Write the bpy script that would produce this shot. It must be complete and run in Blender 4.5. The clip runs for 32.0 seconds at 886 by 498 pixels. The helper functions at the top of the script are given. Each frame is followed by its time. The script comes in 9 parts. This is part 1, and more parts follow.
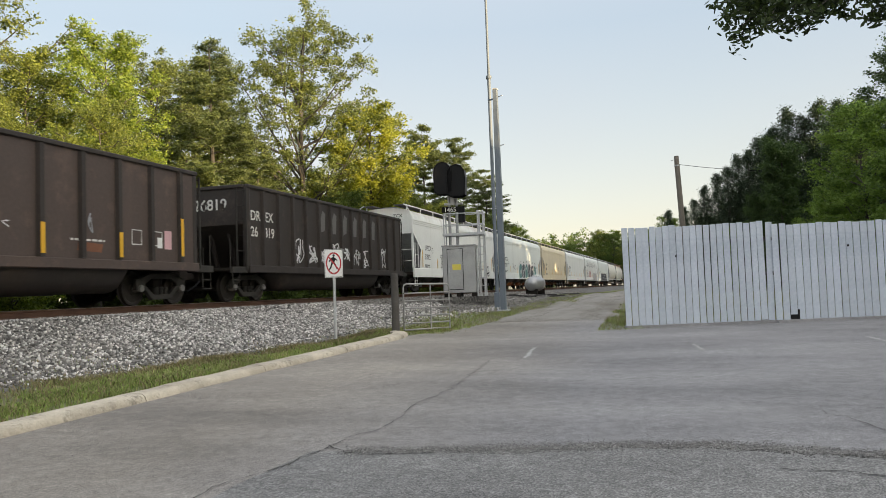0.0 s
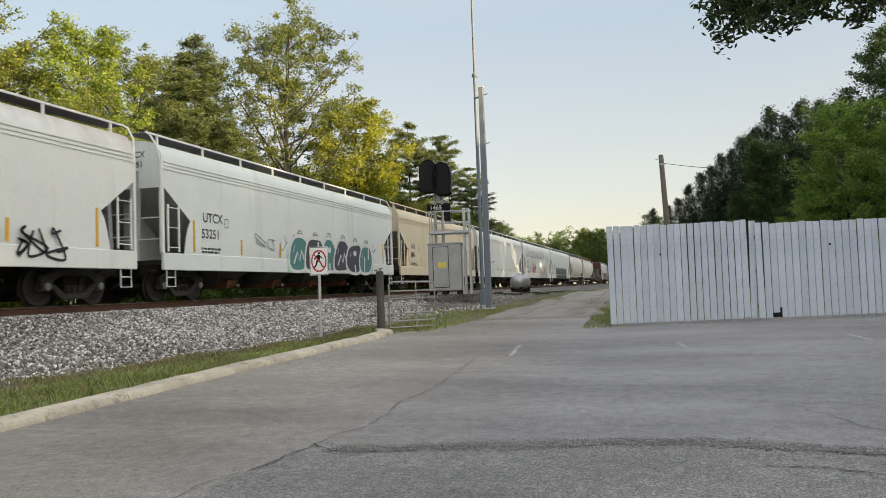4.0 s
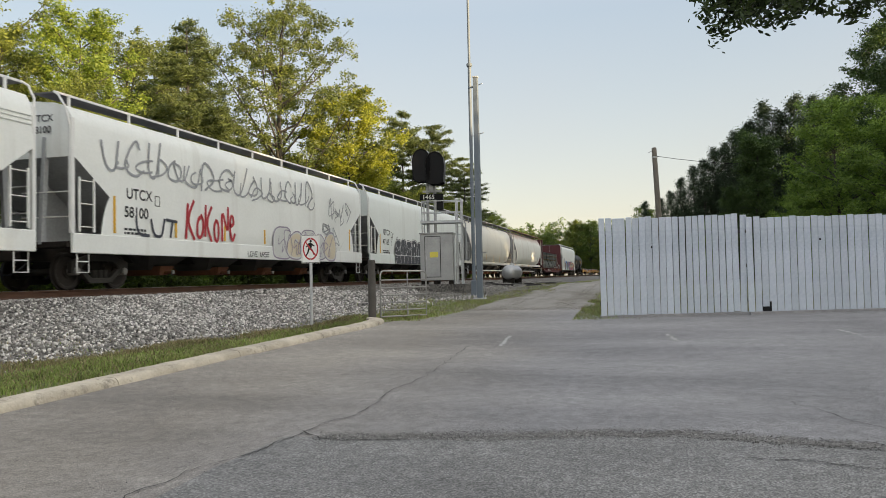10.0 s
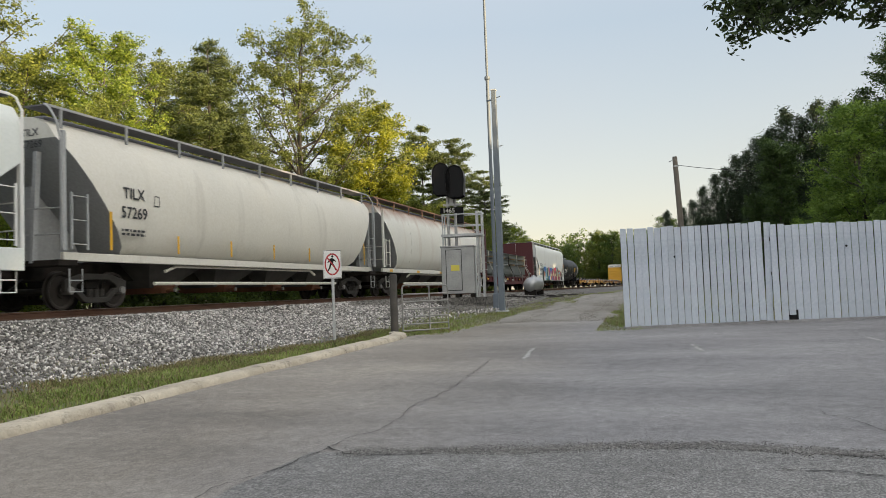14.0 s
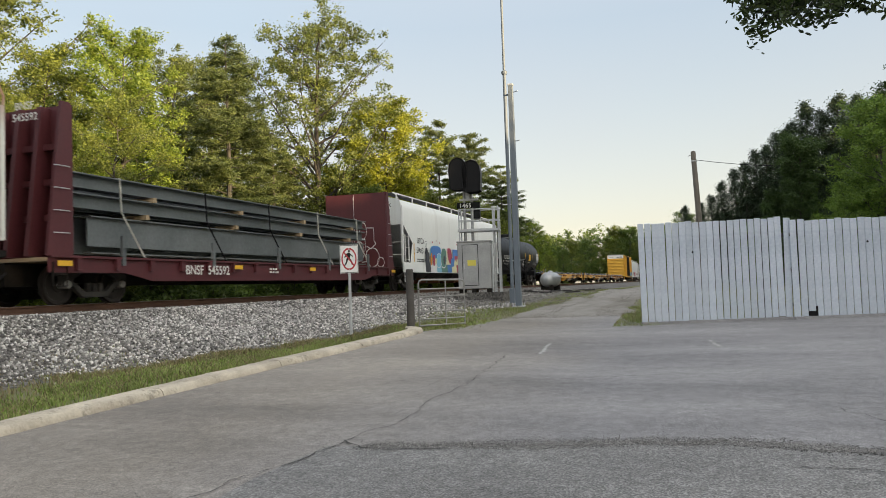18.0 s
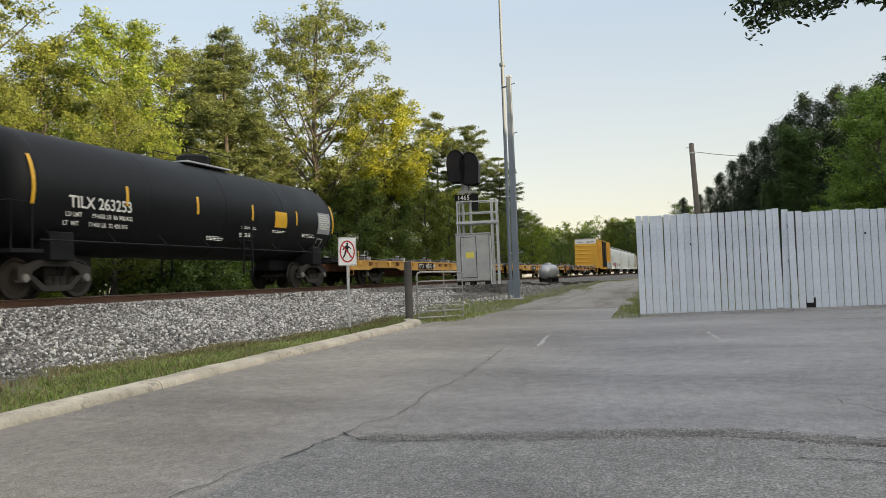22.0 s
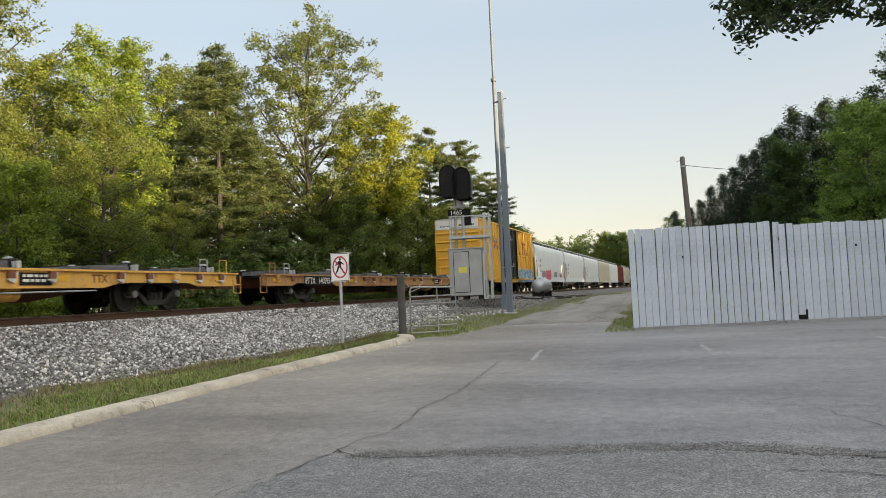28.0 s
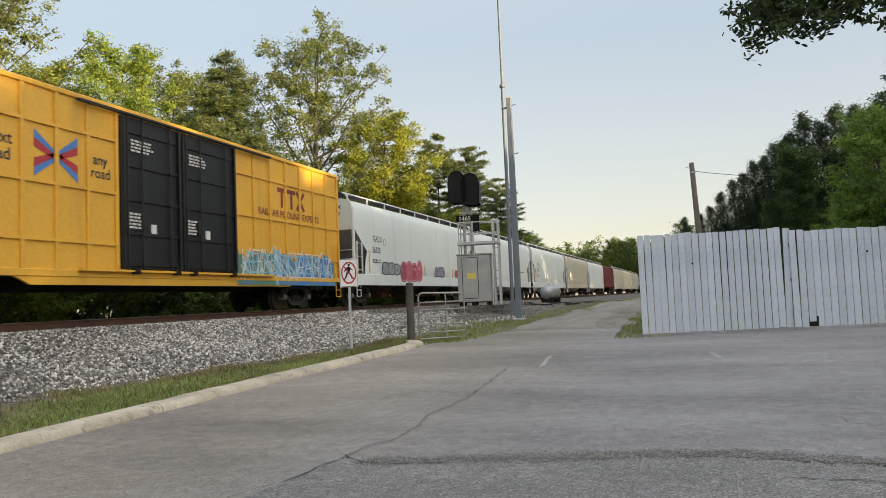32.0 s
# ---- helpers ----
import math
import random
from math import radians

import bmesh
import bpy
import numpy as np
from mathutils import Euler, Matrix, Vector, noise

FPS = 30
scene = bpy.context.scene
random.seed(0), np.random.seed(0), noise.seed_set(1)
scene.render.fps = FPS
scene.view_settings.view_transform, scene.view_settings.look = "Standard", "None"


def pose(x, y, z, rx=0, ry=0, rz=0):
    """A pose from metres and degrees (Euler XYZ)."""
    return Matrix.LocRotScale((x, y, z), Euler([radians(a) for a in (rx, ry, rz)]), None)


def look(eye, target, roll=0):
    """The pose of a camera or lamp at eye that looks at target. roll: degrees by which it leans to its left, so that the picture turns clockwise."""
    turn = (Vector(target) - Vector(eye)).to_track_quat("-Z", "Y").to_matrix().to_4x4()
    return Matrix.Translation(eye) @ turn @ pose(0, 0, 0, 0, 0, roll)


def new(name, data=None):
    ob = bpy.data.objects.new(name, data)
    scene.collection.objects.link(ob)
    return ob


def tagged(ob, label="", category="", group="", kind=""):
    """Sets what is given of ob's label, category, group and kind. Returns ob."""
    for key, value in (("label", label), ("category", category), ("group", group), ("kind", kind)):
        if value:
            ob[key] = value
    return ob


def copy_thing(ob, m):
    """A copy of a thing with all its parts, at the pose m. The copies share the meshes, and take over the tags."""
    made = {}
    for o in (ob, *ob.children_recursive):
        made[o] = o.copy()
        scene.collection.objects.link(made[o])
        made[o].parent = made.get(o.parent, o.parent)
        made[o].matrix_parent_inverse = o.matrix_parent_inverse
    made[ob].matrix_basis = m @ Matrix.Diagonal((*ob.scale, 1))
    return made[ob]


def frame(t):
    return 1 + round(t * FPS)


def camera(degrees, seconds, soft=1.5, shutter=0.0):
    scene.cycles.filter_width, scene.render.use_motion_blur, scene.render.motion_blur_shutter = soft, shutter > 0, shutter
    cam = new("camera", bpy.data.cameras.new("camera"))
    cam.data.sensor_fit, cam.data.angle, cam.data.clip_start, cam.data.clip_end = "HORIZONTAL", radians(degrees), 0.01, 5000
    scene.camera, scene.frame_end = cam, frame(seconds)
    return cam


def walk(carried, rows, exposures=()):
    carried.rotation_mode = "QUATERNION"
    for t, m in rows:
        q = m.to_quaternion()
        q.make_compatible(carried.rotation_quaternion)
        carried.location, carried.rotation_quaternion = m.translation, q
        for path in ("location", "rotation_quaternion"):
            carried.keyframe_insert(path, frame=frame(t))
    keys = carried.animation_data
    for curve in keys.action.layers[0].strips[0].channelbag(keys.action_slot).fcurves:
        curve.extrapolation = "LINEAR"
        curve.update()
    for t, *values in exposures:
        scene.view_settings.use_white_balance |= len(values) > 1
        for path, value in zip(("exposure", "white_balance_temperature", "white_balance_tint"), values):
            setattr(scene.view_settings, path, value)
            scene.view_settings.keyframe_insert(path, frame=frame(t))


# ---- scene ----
EYE = Vector((0.0, 0.0, 1.6))
# the camera stands in the lot and only turns: seconds, degrees left of the track's line, degrees up, degrees of lean
TURNS = [
    (0, 16.83, 3.08, 2.06), (0.5, 16.73, 3.03, 2.21), (1, 16.56, 3.03, 2.19), (1.5, 16.33, 3.04, 2.22),
    (2, 16.13, 3.09, 2.19), (2.5, 15.93, 3.11, 2.16), (3, 15.77, 3.09, 2.08), (3.5, 15.71, 3.02, 1.98),
    (5.5, 15.96, 2.34, 2.19), (6, 15.82, 2.23, 2.09), (6.5, 15.5, 2.24, 1.88), (7, 15.15, 2.33, 1.71),
    (7.5, 14.88, 2.44, 1.45), (8, 14.78, 2.47, 1.29), (8.5, 14.84, 2.4, 1.19), (9, 14.98, 2.28, 1.17),
    (9.5, 15.1, 2.19, 1.17), (10, 15.2, 2.11, 1.22), (10.5, 15.26, 2.09, 1.22), (11, 15.32, 2.16, 1.32),
    (11.5, 15.47, 2.32, 1.45), (12, 15.67, 2.53, 1.63), (12.5, 15.94, 2.75, 1.78), (13, 16.2, 2.89, 1.91),
    (13.5, 16.47, 3.03, 2.03), (14, 16.73, 3.14, 2.13), (14.5, 16.97, 3.23, 2.21), (16.5, 17.46, 3.24, 2.09),
    (17, 17.64, 3.16, 2.02), (17.5, 17.83, 3.02, 2.0), (18, 17.96, 2.81, 1.96), (18.5, 17.92, 2.61, 1.98),
    (19, 17.76, 2.43, 1.97), (19.5, 17.59, 2.3, 1.98), (20, 17.5, 2.22, 2.02), (20.5, 17.54, 2.17, 2.01),
    (21, 17.6, 2.16, 2.06), (21.5, 17.73, 2.17, 2.06), (22, 17.85, 2.24, 2.06), (22.5, 17.95, 2.42, 2.11),
    (23, 17.94, 2.7, 2.02), (23.5, 17.75, 3.0, 1.99), (24, 17.42, 3.26, 2.0), (24.5, 17.07, 3.3, 2.05),
    (25, 16.82, 3.28, 2.15), (25.5, 16.74, 3.17, 2.26), (27.5, 17.1, 3.18, 2.51), (28, 17.28, 3.32, 2.52),
    (28.5, 17.47, 3.47, 2.49), (29, 17.64, 3.63, 2.41), (29.5, 17.75, 3.74, 2.33), (30, 17.82, 3.79, 2.29),
    (30.5, 17.86, 3.84, 2.27), (31, 17.93, 3.86, 2.33), (31.5, 17.95, 3.85, 2.4), (32, 17.9, 3.78, 2.4),
]


def aim(left, up, lean):
    a, b = radians(left), radians(up)
    return look(EYE, EYE + Vector((-math.sin(a) * math.cos(b), math.cos(a) * math.cos(b), math.sin(b))), -lean)


cam = camera(59.52, 32.0, soft=0.55, shutter=0.18)
walk(cam, [(t, aim(a, b, c)) for t, a, b, c in TURNS], exposures=[(t, e, 6700.0, 12.5) for t, e in ((0.0, 1.29), (2.0, 1.25), (6.0, 1.16), (14.0, 1.18), (16.5, 1.22), (19.0, 1.28), (26.0, 1.28), (29.5, 1.24), (32.0, 1.2))])

# ---- light: a low evening sun behind the woods, and the open sky ----
SUN_AZ, SUN_UP = radians(110), radians(6.6)
world = bpy.data.worlds.new("sky")
scene.world = world
world.use_nodes = True
wn = world.node_tree
sky = wn.nodes.new("ShaderNodeTexSky")
sky.sky_type, sky.sun_disc = "NISHITA", False
sky.sun_elevation, sky.sun_rotation = SUN_UP, SUN_AZ
sky.air_density, sky.dust_density, sky.ozone_density = 1.0, 0.7, 1.0
wn.nodes["Background"].inputs["Strength"].default_value = 0.15
# a thin even veil of high haze over the clear sky: cream at the horizon, pale blue above, whiter overhead
way = wn.nodes.new("ShaderNodeTexCoord")
split = wn.nodes.new("ShaderNodeSeparateXYZ")
wn.links.new(way.outputs["Generated"], split.inputs["Vector"])
veil = wn.nodes.new("ShaderNodeValToRGB")
for k, (p, c) in enumerate(((0.0, (2.45, 2.32, 2.05)), (0.10, (2.2, 2.2, 2.12)), (0.32, (1.64, 1.94, 2.24)), (1.0, (2.9, 3.05, 3.25)))):
    e = veil.color_ramp.elements[k] if k < 2 else veil.color_ramp.elements.new(p)
    e.position, e.color = p, (*c, 1)
wn.links.new(split.outputs["Z"], veil.inputs["Fac"])
wisp = wn.nodes.new("ShaderNodeTexNoise")
wisp.inputs["Scale"].default_value, wisp.inputs["Detail"].default_value = 2.2, 5
share = wn.nodes.new("ShaderNodeMapRange")
share.inputs["From Min"].default_value, share.inputs["From Max"].default_value = 0.3, 0.7
share.inputs["To Min"].default_value, share.inputs["To Max"].default_value = 0.72, 0.88
wn.links.new(wisp.outputs["Fac"], share.inputs["Value"])
haze = wn.nodes.new("ShaderNodeMix")
haze.data_type = "RGBA"
wn.links.new(share.outputs["Result"], haze.inputs["Factor"])
wn.links.new(sky.outputs["Color"], haze.inputs["A"])
# haze is brighter and warmer round the low sun
toward = wn.nodes.new("ShaderNodeVectorMath")
toward.operation = "DOT_PRODUCT"
toward.inputs[1].default_value = (math.sin(SUN_AZ) * math.cos(SUN_UP), math.cos(SUN_AZ) * math.cos(SUN_UP), math.sin(SUN_UP))
wn.links.new(way.outputs["Generated"], toward.inputs[0])
glow = wn.nodes.new("ShaderNodeValToRGB")
for k, (p, c) in enumerate(((0.05, (1, 1, 1)), (0.5, (1.7, 1.62, 1.5)), (1.0, (3.6, 3.2, 2.6)))):
    e = glow.color_ramp.elements[k] if k < 2 else glow.color_ramp.elements.new(p)
    e.position, e.color = p, (*c, 1)
wn.links.new(toward.outputs["Value"], glow.inputs["Fac"])
lit = wn.nodes.new("ShaderNodeMix")
lit.data_type, lit.blend_type = "RGBA", "MULTIPLY"
lit.inputs["Factor"].default_value = 1.0
wn.links.new(veil.outputs["Color"], lit.inputs["A"])
wn.links.new(glow.outputs["Color"], lit.inputs["B"])
wn.links.new(lit.outputs["Result"], haze.inputs["B"])
wn.links.new(haze.outputs["Result"], wn.nodes["Background"].inputs["Color"])

sun_data = bpy.data.lights.new("sun", "SUN")
sun_data.energy, sun_data.angle, sun_data.color = 5.0, radians(0.6), (1.0, 0.78, 0.46)
sun = new("sun", sun_data)
sun_way = Vector((math.sin(SUN_AZ) * math.cos(SUN_UP), math.cos(SUN_AZ) * math.cos(SUN_UP), math.sin(SUN_UP)))
sun.matrix_world = look(sun_way * 100, (0, 0, 0))

# ---- mesh tools ----
class Mesh:
    """Collects corners and faces of one mesh."""

    def __init__(self):
        self.v, self.f = [], []

    def poly(self, pts):
        n = len(self.v)
        self.v += [tuple(p) for p in pts]
        self.f.append(tuple(range(n, n + len(pts))))
        return self

    def box(self, x0, x1, y0, y1, z0, z1):
        n = len(self.v)
        self.v += [(x, y, z) for z in (z0, z1) for y in (y0, y1) for x in (x0, x1)]
        self.f += [tuple(n + i for i in q) for q in ((0, 2, 3, 1), (4, 5, 7, 6), (0, 1, 5, 4), (2, 6, 7, 3), (0, 4, 6, 2), (1, 3, 7, 5))]
        return self

    def loft(self, rings, caps=True):
        n, k = len(self.v), len(rings[0])
        for r in rings:
            self.v += [tuple(p) for p in r]
        for i in range(len(rings) - 1):
            for j in range(k):
                a, b = n + i * k + j, n + i * k + (j + 1) % k
                self.f.append((a, b, b + k, a + k))
        if caps:
            self.f.append(tuple(n + j for j in reversed(range(k))))
            self.f.append(tuple(n + (len(rings) - 1) * k + j for j in range(k)))
        return self

    def tube(self, pts, r, n=6):
        """A round bar along points; r is one radius or one for each point."""
        pts = [Vector(p) for p in pts]
        rad = r if isinstance(r, (list, tuple)) else [r] * len(pts)
        rings = []
        for i, p in enumerate(pts):
            d = (pts[min(i + 1, len(pts) - 1)] - pts[max(i - 1, 0)]).normalized()
            side = d.cross(Vector((0, 0, 1)) if abs(d.z) < 0.9 else Vector((0, 1, 0))).normalized()
            up = side.cross(d)
            rings.append([p + rad[i] * (math.cos(2 * math.pi * j / n) * side + math.sin(2 * math.pi * j / n) * up) for j in range(n)])
        return self.loft(rings)

    def bar(self, a, b, w, h=None):
        """A square bar from a to b."""
        a, b, h = Vector(a), Vector(b), h or w
        d = (b - a).normalized()
        side = d.cross(Vector((0, 0, 1)) if abs(d.z) < 0.9 else Vector((0, 1, 0))).normalized()
        up = side.cross(d)
        return self.loft([[p + sx * side * w / 2 + sz * up * h / 2 for sx, sz in ((-1, -1), (1, -1), (1, 1), (-1, 1))] for p in (a, b)])

    def lathe(self, c, axis, profile, n=16):
        """Rings of (radius, along) round an axis through c: 0 x, 1 y, 2 z."""
        rings = []
        for r, h in profile:
            ring = []
            for j in range(n):
                a = 2 * math.pi * j / n
                u, w = r * math.cos(a), r * math.sin(a)
                p = [(h, u, w), (w, h, u), (u, w, h)][axis]
                ring.append((c[0] + p[0], c[1] + p[1], c[2] + p[2]))
            rings.append(ring)
        return self.loft(rings)

    def ribbon(self, pts, w):
        """A flat band in the plane x = const along points (x, y, z)."""
        pts = [Vector(p) for p in pts]
        left, right = [], []
        for i, p in enumerate(pts):
            d = (pts[min(i + 1, len(pts) - 1)] - pts[max(i - 1, 0)]).normalized()
            s = Vector((0, -d.z, d.y)) * w / 2
            left.append(p + s), right.append(p - s)
        for i in range(len(pts) - 1):
            self.poly([right[i], right[i + 1], left[i + 1], left[i]])
        return self

    def data(self, name, bevel=0.0, smooth=False):
        me = bpy.data.meshes.new(name)
        me.from_pydata(self.v, [], self.f)
        bm = bmesh.new()
        bm.from_mesh(me)
        if bevel:
            bmesh.ops.bevel(bm, geom=bm.edges[:], offset=bevel, segments=1, affect="EDGES", clamp_overlap=True)
        bmesh.ops.recalc_face_normals(bm, faces=bm.faces[:])
        if smooth:
            for f in bm.faces:
                f.smooth = True
            for e in bm.edges:
                e.smooth = len(e.link_faces) == 2 and e.calc_face_angle(0) < 0.7
        bm.to_mesh(me)
        bm.free()
        return me


SHARED = {}


def part(name, mesh, material, parent, label="", key=None, bevel=0.0, smooth=False, at=None):
    """One mesh object under a thing or a part. Alike meshes with one key are shared."""
    if isinstance(mesh, bpy.types.Mesh):
        me = mesh
    elif key is not None and key in SHARED:
        me = SHARED[key]
    else:
        me = mesh.data(name, bevel, smooth)
        me.materials.append(material)
        if key is not None:
            SHARED[key] = me
    if not me.materials:
        me.materials.append(material)
    ob = new(name, me)
    ob.parent = parent
    if at is not None:
        ob.matrix_basis = at
    if label:
        tagged(ob, label)
    return ob


def thing(name, label, category, m=None, group="", kind=""):
    ob = new(name)
    ob.empty_display_size = 0.2
    if m is not None:
        ob.matrix_basis = m
    return tagged(ob, label, category, group, kind)


def solo(name, mesh, material, label="", category="", group="", kind="", bevel=0.0, smooth=False):
    """A thing of one mesh."""
    me = mesh if isinstance(mesh, bpy.types.Mesh) else mesh.data(name, bevel, smooth)
    me.materials.append(material)
    return tagged(new(name, me), label, category, group, kind)


def bulk(name, verts, sizes, corners):
    """A big mesh from arrays: corner places, face sizes and corner indices."""
    me = bpy.data.meshes.new(name)
    me.vertices.add(len(verts))
    me.vertices.foreach_set("co", np.asarray(verts, dtype=np.float32).ravel())
    me.loops.add(len(corners))
    me.loops.foreach_set("vertex_index", np.asarray(corners, dtype=np.int32))
    me.polygons.add(len(sizes))
    starts = np.concatenate([[0], np.cumsum(sizes)[:-1]])
    me.polygons.foreach_set("loop_start", starts.astype(np.int32))
    me.update(calc_edges=True)
    me.validate()
    return me


# ---- materials ----
def shader(name):
    m = bpy.data.materials.new(name)
    m.use_nodes = True
    return m, m.node_tree, m.node_tree.nodes["Principled BSDF"]


def link(nt, a, b):
    nt.links.new(a, b)


def noise_node(nt, scale, detail=4, stretch=None, rough=0.6, source="Object"):
    co = nt.nodes.new("ShaderNodeTexCoord")
    out = co.outputs[source]
    if stretch:
        mp = nt.nodes.new("ShaderNodeMapping")
        mp.inputs["Scale"].default_value = stretch
        link(nt, out, mp.inputs["Vector"])
        out = mp.outputs["Vector"]
    n = nt.nodes.new("ShaderNodeTexNoise")
    n.inputs["Scale"].default_value, n.inputs["Detail"].default_value, n.inputs["Roughness"].default_value = scale, detail, rough
    link(nt, out, n.inputs["Vector"])
    return n.outputs["Fac"]


def ramp(nt, fac, stops):
    r = nt.nodes.new("ShaderNodeValToRGB")
    e = r.color_ramp.elements
    while len(e) < len(stops):
        e.new(0.5)
    for el, (p, c) in zip(e, stops):
        el.position, el.color = p, (*c, 1)
    link(nt, fac, r.inputs["Fac"])
    return r.outputs["Color"]


def mix(nt, fac, a, b, kind="MIX"):
    m = nt.nodes.new("ShaderNodeMix")
    m.data_type, m.blend_type = "RGBA", kind
    for s, v in ((m.inputs["Factor"], fac), (m.inputs["A"], a), (m.inputs["B"], b)):
        if isinstance(v, (int, float)):
            s.default_value = v
        elif isinstance(v, tuple):
            s.default_value = (*v, 1)
        else:
            link(nt, v, s)
    return m.outputs["Result"]


def bump(nt, bsdf, height, strength, distance=0.02):
    b = nt.nodes.new("ShaderNodeBump")
    b.inputs["Strength"].default_value, b.inputs["Distance"].default_value = strength, distance
    link(nt, height, b.inputs["Height"])
    link(nt, b.outputs["Normal"], bsdf.inputs["Normal"])


def surface(name, c1, c2, rough=0.6, metal=0.0, big=0.7, fine=25.0, relief=0.15, dirt=None, dirt_amount=0.5, streaks=None, jitter=0.0):
    """Two tones at a large scale, fine grain, optional stains and runs, relief."""
    m, nt, b = shader(name)
    large = noise_node(nt, big, 5)
    col = ramp(nt, large, [(0.35, c1), (0.68, c2)])
    grain = noise_node(nt, fine, 3)
    col = mix(nt, 0.35, col, ramp(nt, grain, [(0.3, (0.35, 0.35, 0.35)), (0.7, (0.65, 0.65, 0.65))]), "OVERLAY")
    if streaks:
        runs = noise_node(nt, 1.3, 4, (1, 1, 0.06), 0.55)
        f = ramp(nt, runs, [(0.56, (0, 0, 0)), (0.85, (1, 1, 1))])
        col = mix(nt, f, col, mix(nt, 0.55, col, streaks))
    if dirt:
        spots = noise_node(nt, big * 2.6, 8, None, 0.72)
        f = ramp(nt, spots, [(1 - dirt_amount, (0, 0, 0)), (min(1, 1.18 - dirt_amount), (1, 1, 1))])
        col = mix(nt, f, col, dirt)
    if jitter:
        info = nt.nodes.new("ShaderNodeObjectInfo")
        v = 1 - jitter
        col = mix(nt, 1.0, col, ramp(nt, info.outputs["Random"], [(0, (v, v, v)), (1, (1, 1, 1))]), "MULTIPLY")
    link(nt, col, b.inputs["Base Color"])
    rr = nt.nodes.new("ShaderNodeMapRange")
    rr.inputs["To Min"].default_value, rr.inputs["To Max"].default_value = max(0.05, rough - 0.12), min(1, rough + 0.12)
    link(nt, large, rr.inputs["Value"])
    link(nt, rr.outputs["Result"], b.inputs["Roughness"])
    b.inputs["Metallic"].default_value = metal
    if relief:
        bump(nt, b, grain, relief, 0.01)
    return m


def plain(name, c, rough=0.6, metal=0.0):
    return surface(name, tuple(v * 0.9 for v in c), c, rough, metal, 1.5, 30, 0.05)


def leaf_mat(name, dark, light, glow=0.35):
    """Thin leaves: each a little different, letting some light through."""
    m, nt, b = shader(name)
    geo = nt.nodes.new("ShaderNodeNewGeometry")
    col = ramp(nt, geo.outputs["Random Per Island"], [(0.0, dark), (1.0, light)])
    clump = ramp(nt, noise_node(nt, 0.5, 3), [(0.35, (0.65, 0.7, 0.6)), (0.65, (1.1, 1.1, 1.0))])
    col = mix(nt, 1.0, col, clump, "MULTIPLY")
    link(nt, col, b.inputs["Base Color"])
    b.inputs["Roughness"].default_value = 0.6
    tr = nt.nodes.new("ShaderNodeBsdfTranslucent")
    link(nt, mix(nt, 1.0, col, (1.25, 1.3, 0.7), "MULTIPLY"), tr.inputs["Color"])
    mx = nt.nodes.new("ShaderNodeMixShader")
    mx.inputs["Fac"].default_value = glow
    link(nt, b.outputs["BSDF"], mx.inputs[1])
    link(nt, tr.outputs["BSDF"], mx.inputs[2])
    link(nt, mx.outputs["Shader"], nt.nodes["Material Output"].inputs["Surface"])
    return m


def island_mat(name, stops, rough=0.85, glow=0.0):
    m, nt, b = shader(name)
    geo = nt.nodes.new("ShaderNodeNewGeometry")
    col = ramp(nt, geo.outputs["Random Per Island"], stops)
    tone = ramp(nt, noise_node(nt, 0.6, 4), [(0.3, (0.75, 0.75, 0.75)), (0.7, (1.1, 1.1, 1.1))])
    link(nt, mix(nt, 1.0, col, tone, "MULTIPLY"), b.inputs["Base Color"])
    b.inputs["Roughness"].default_value = rough
    return m


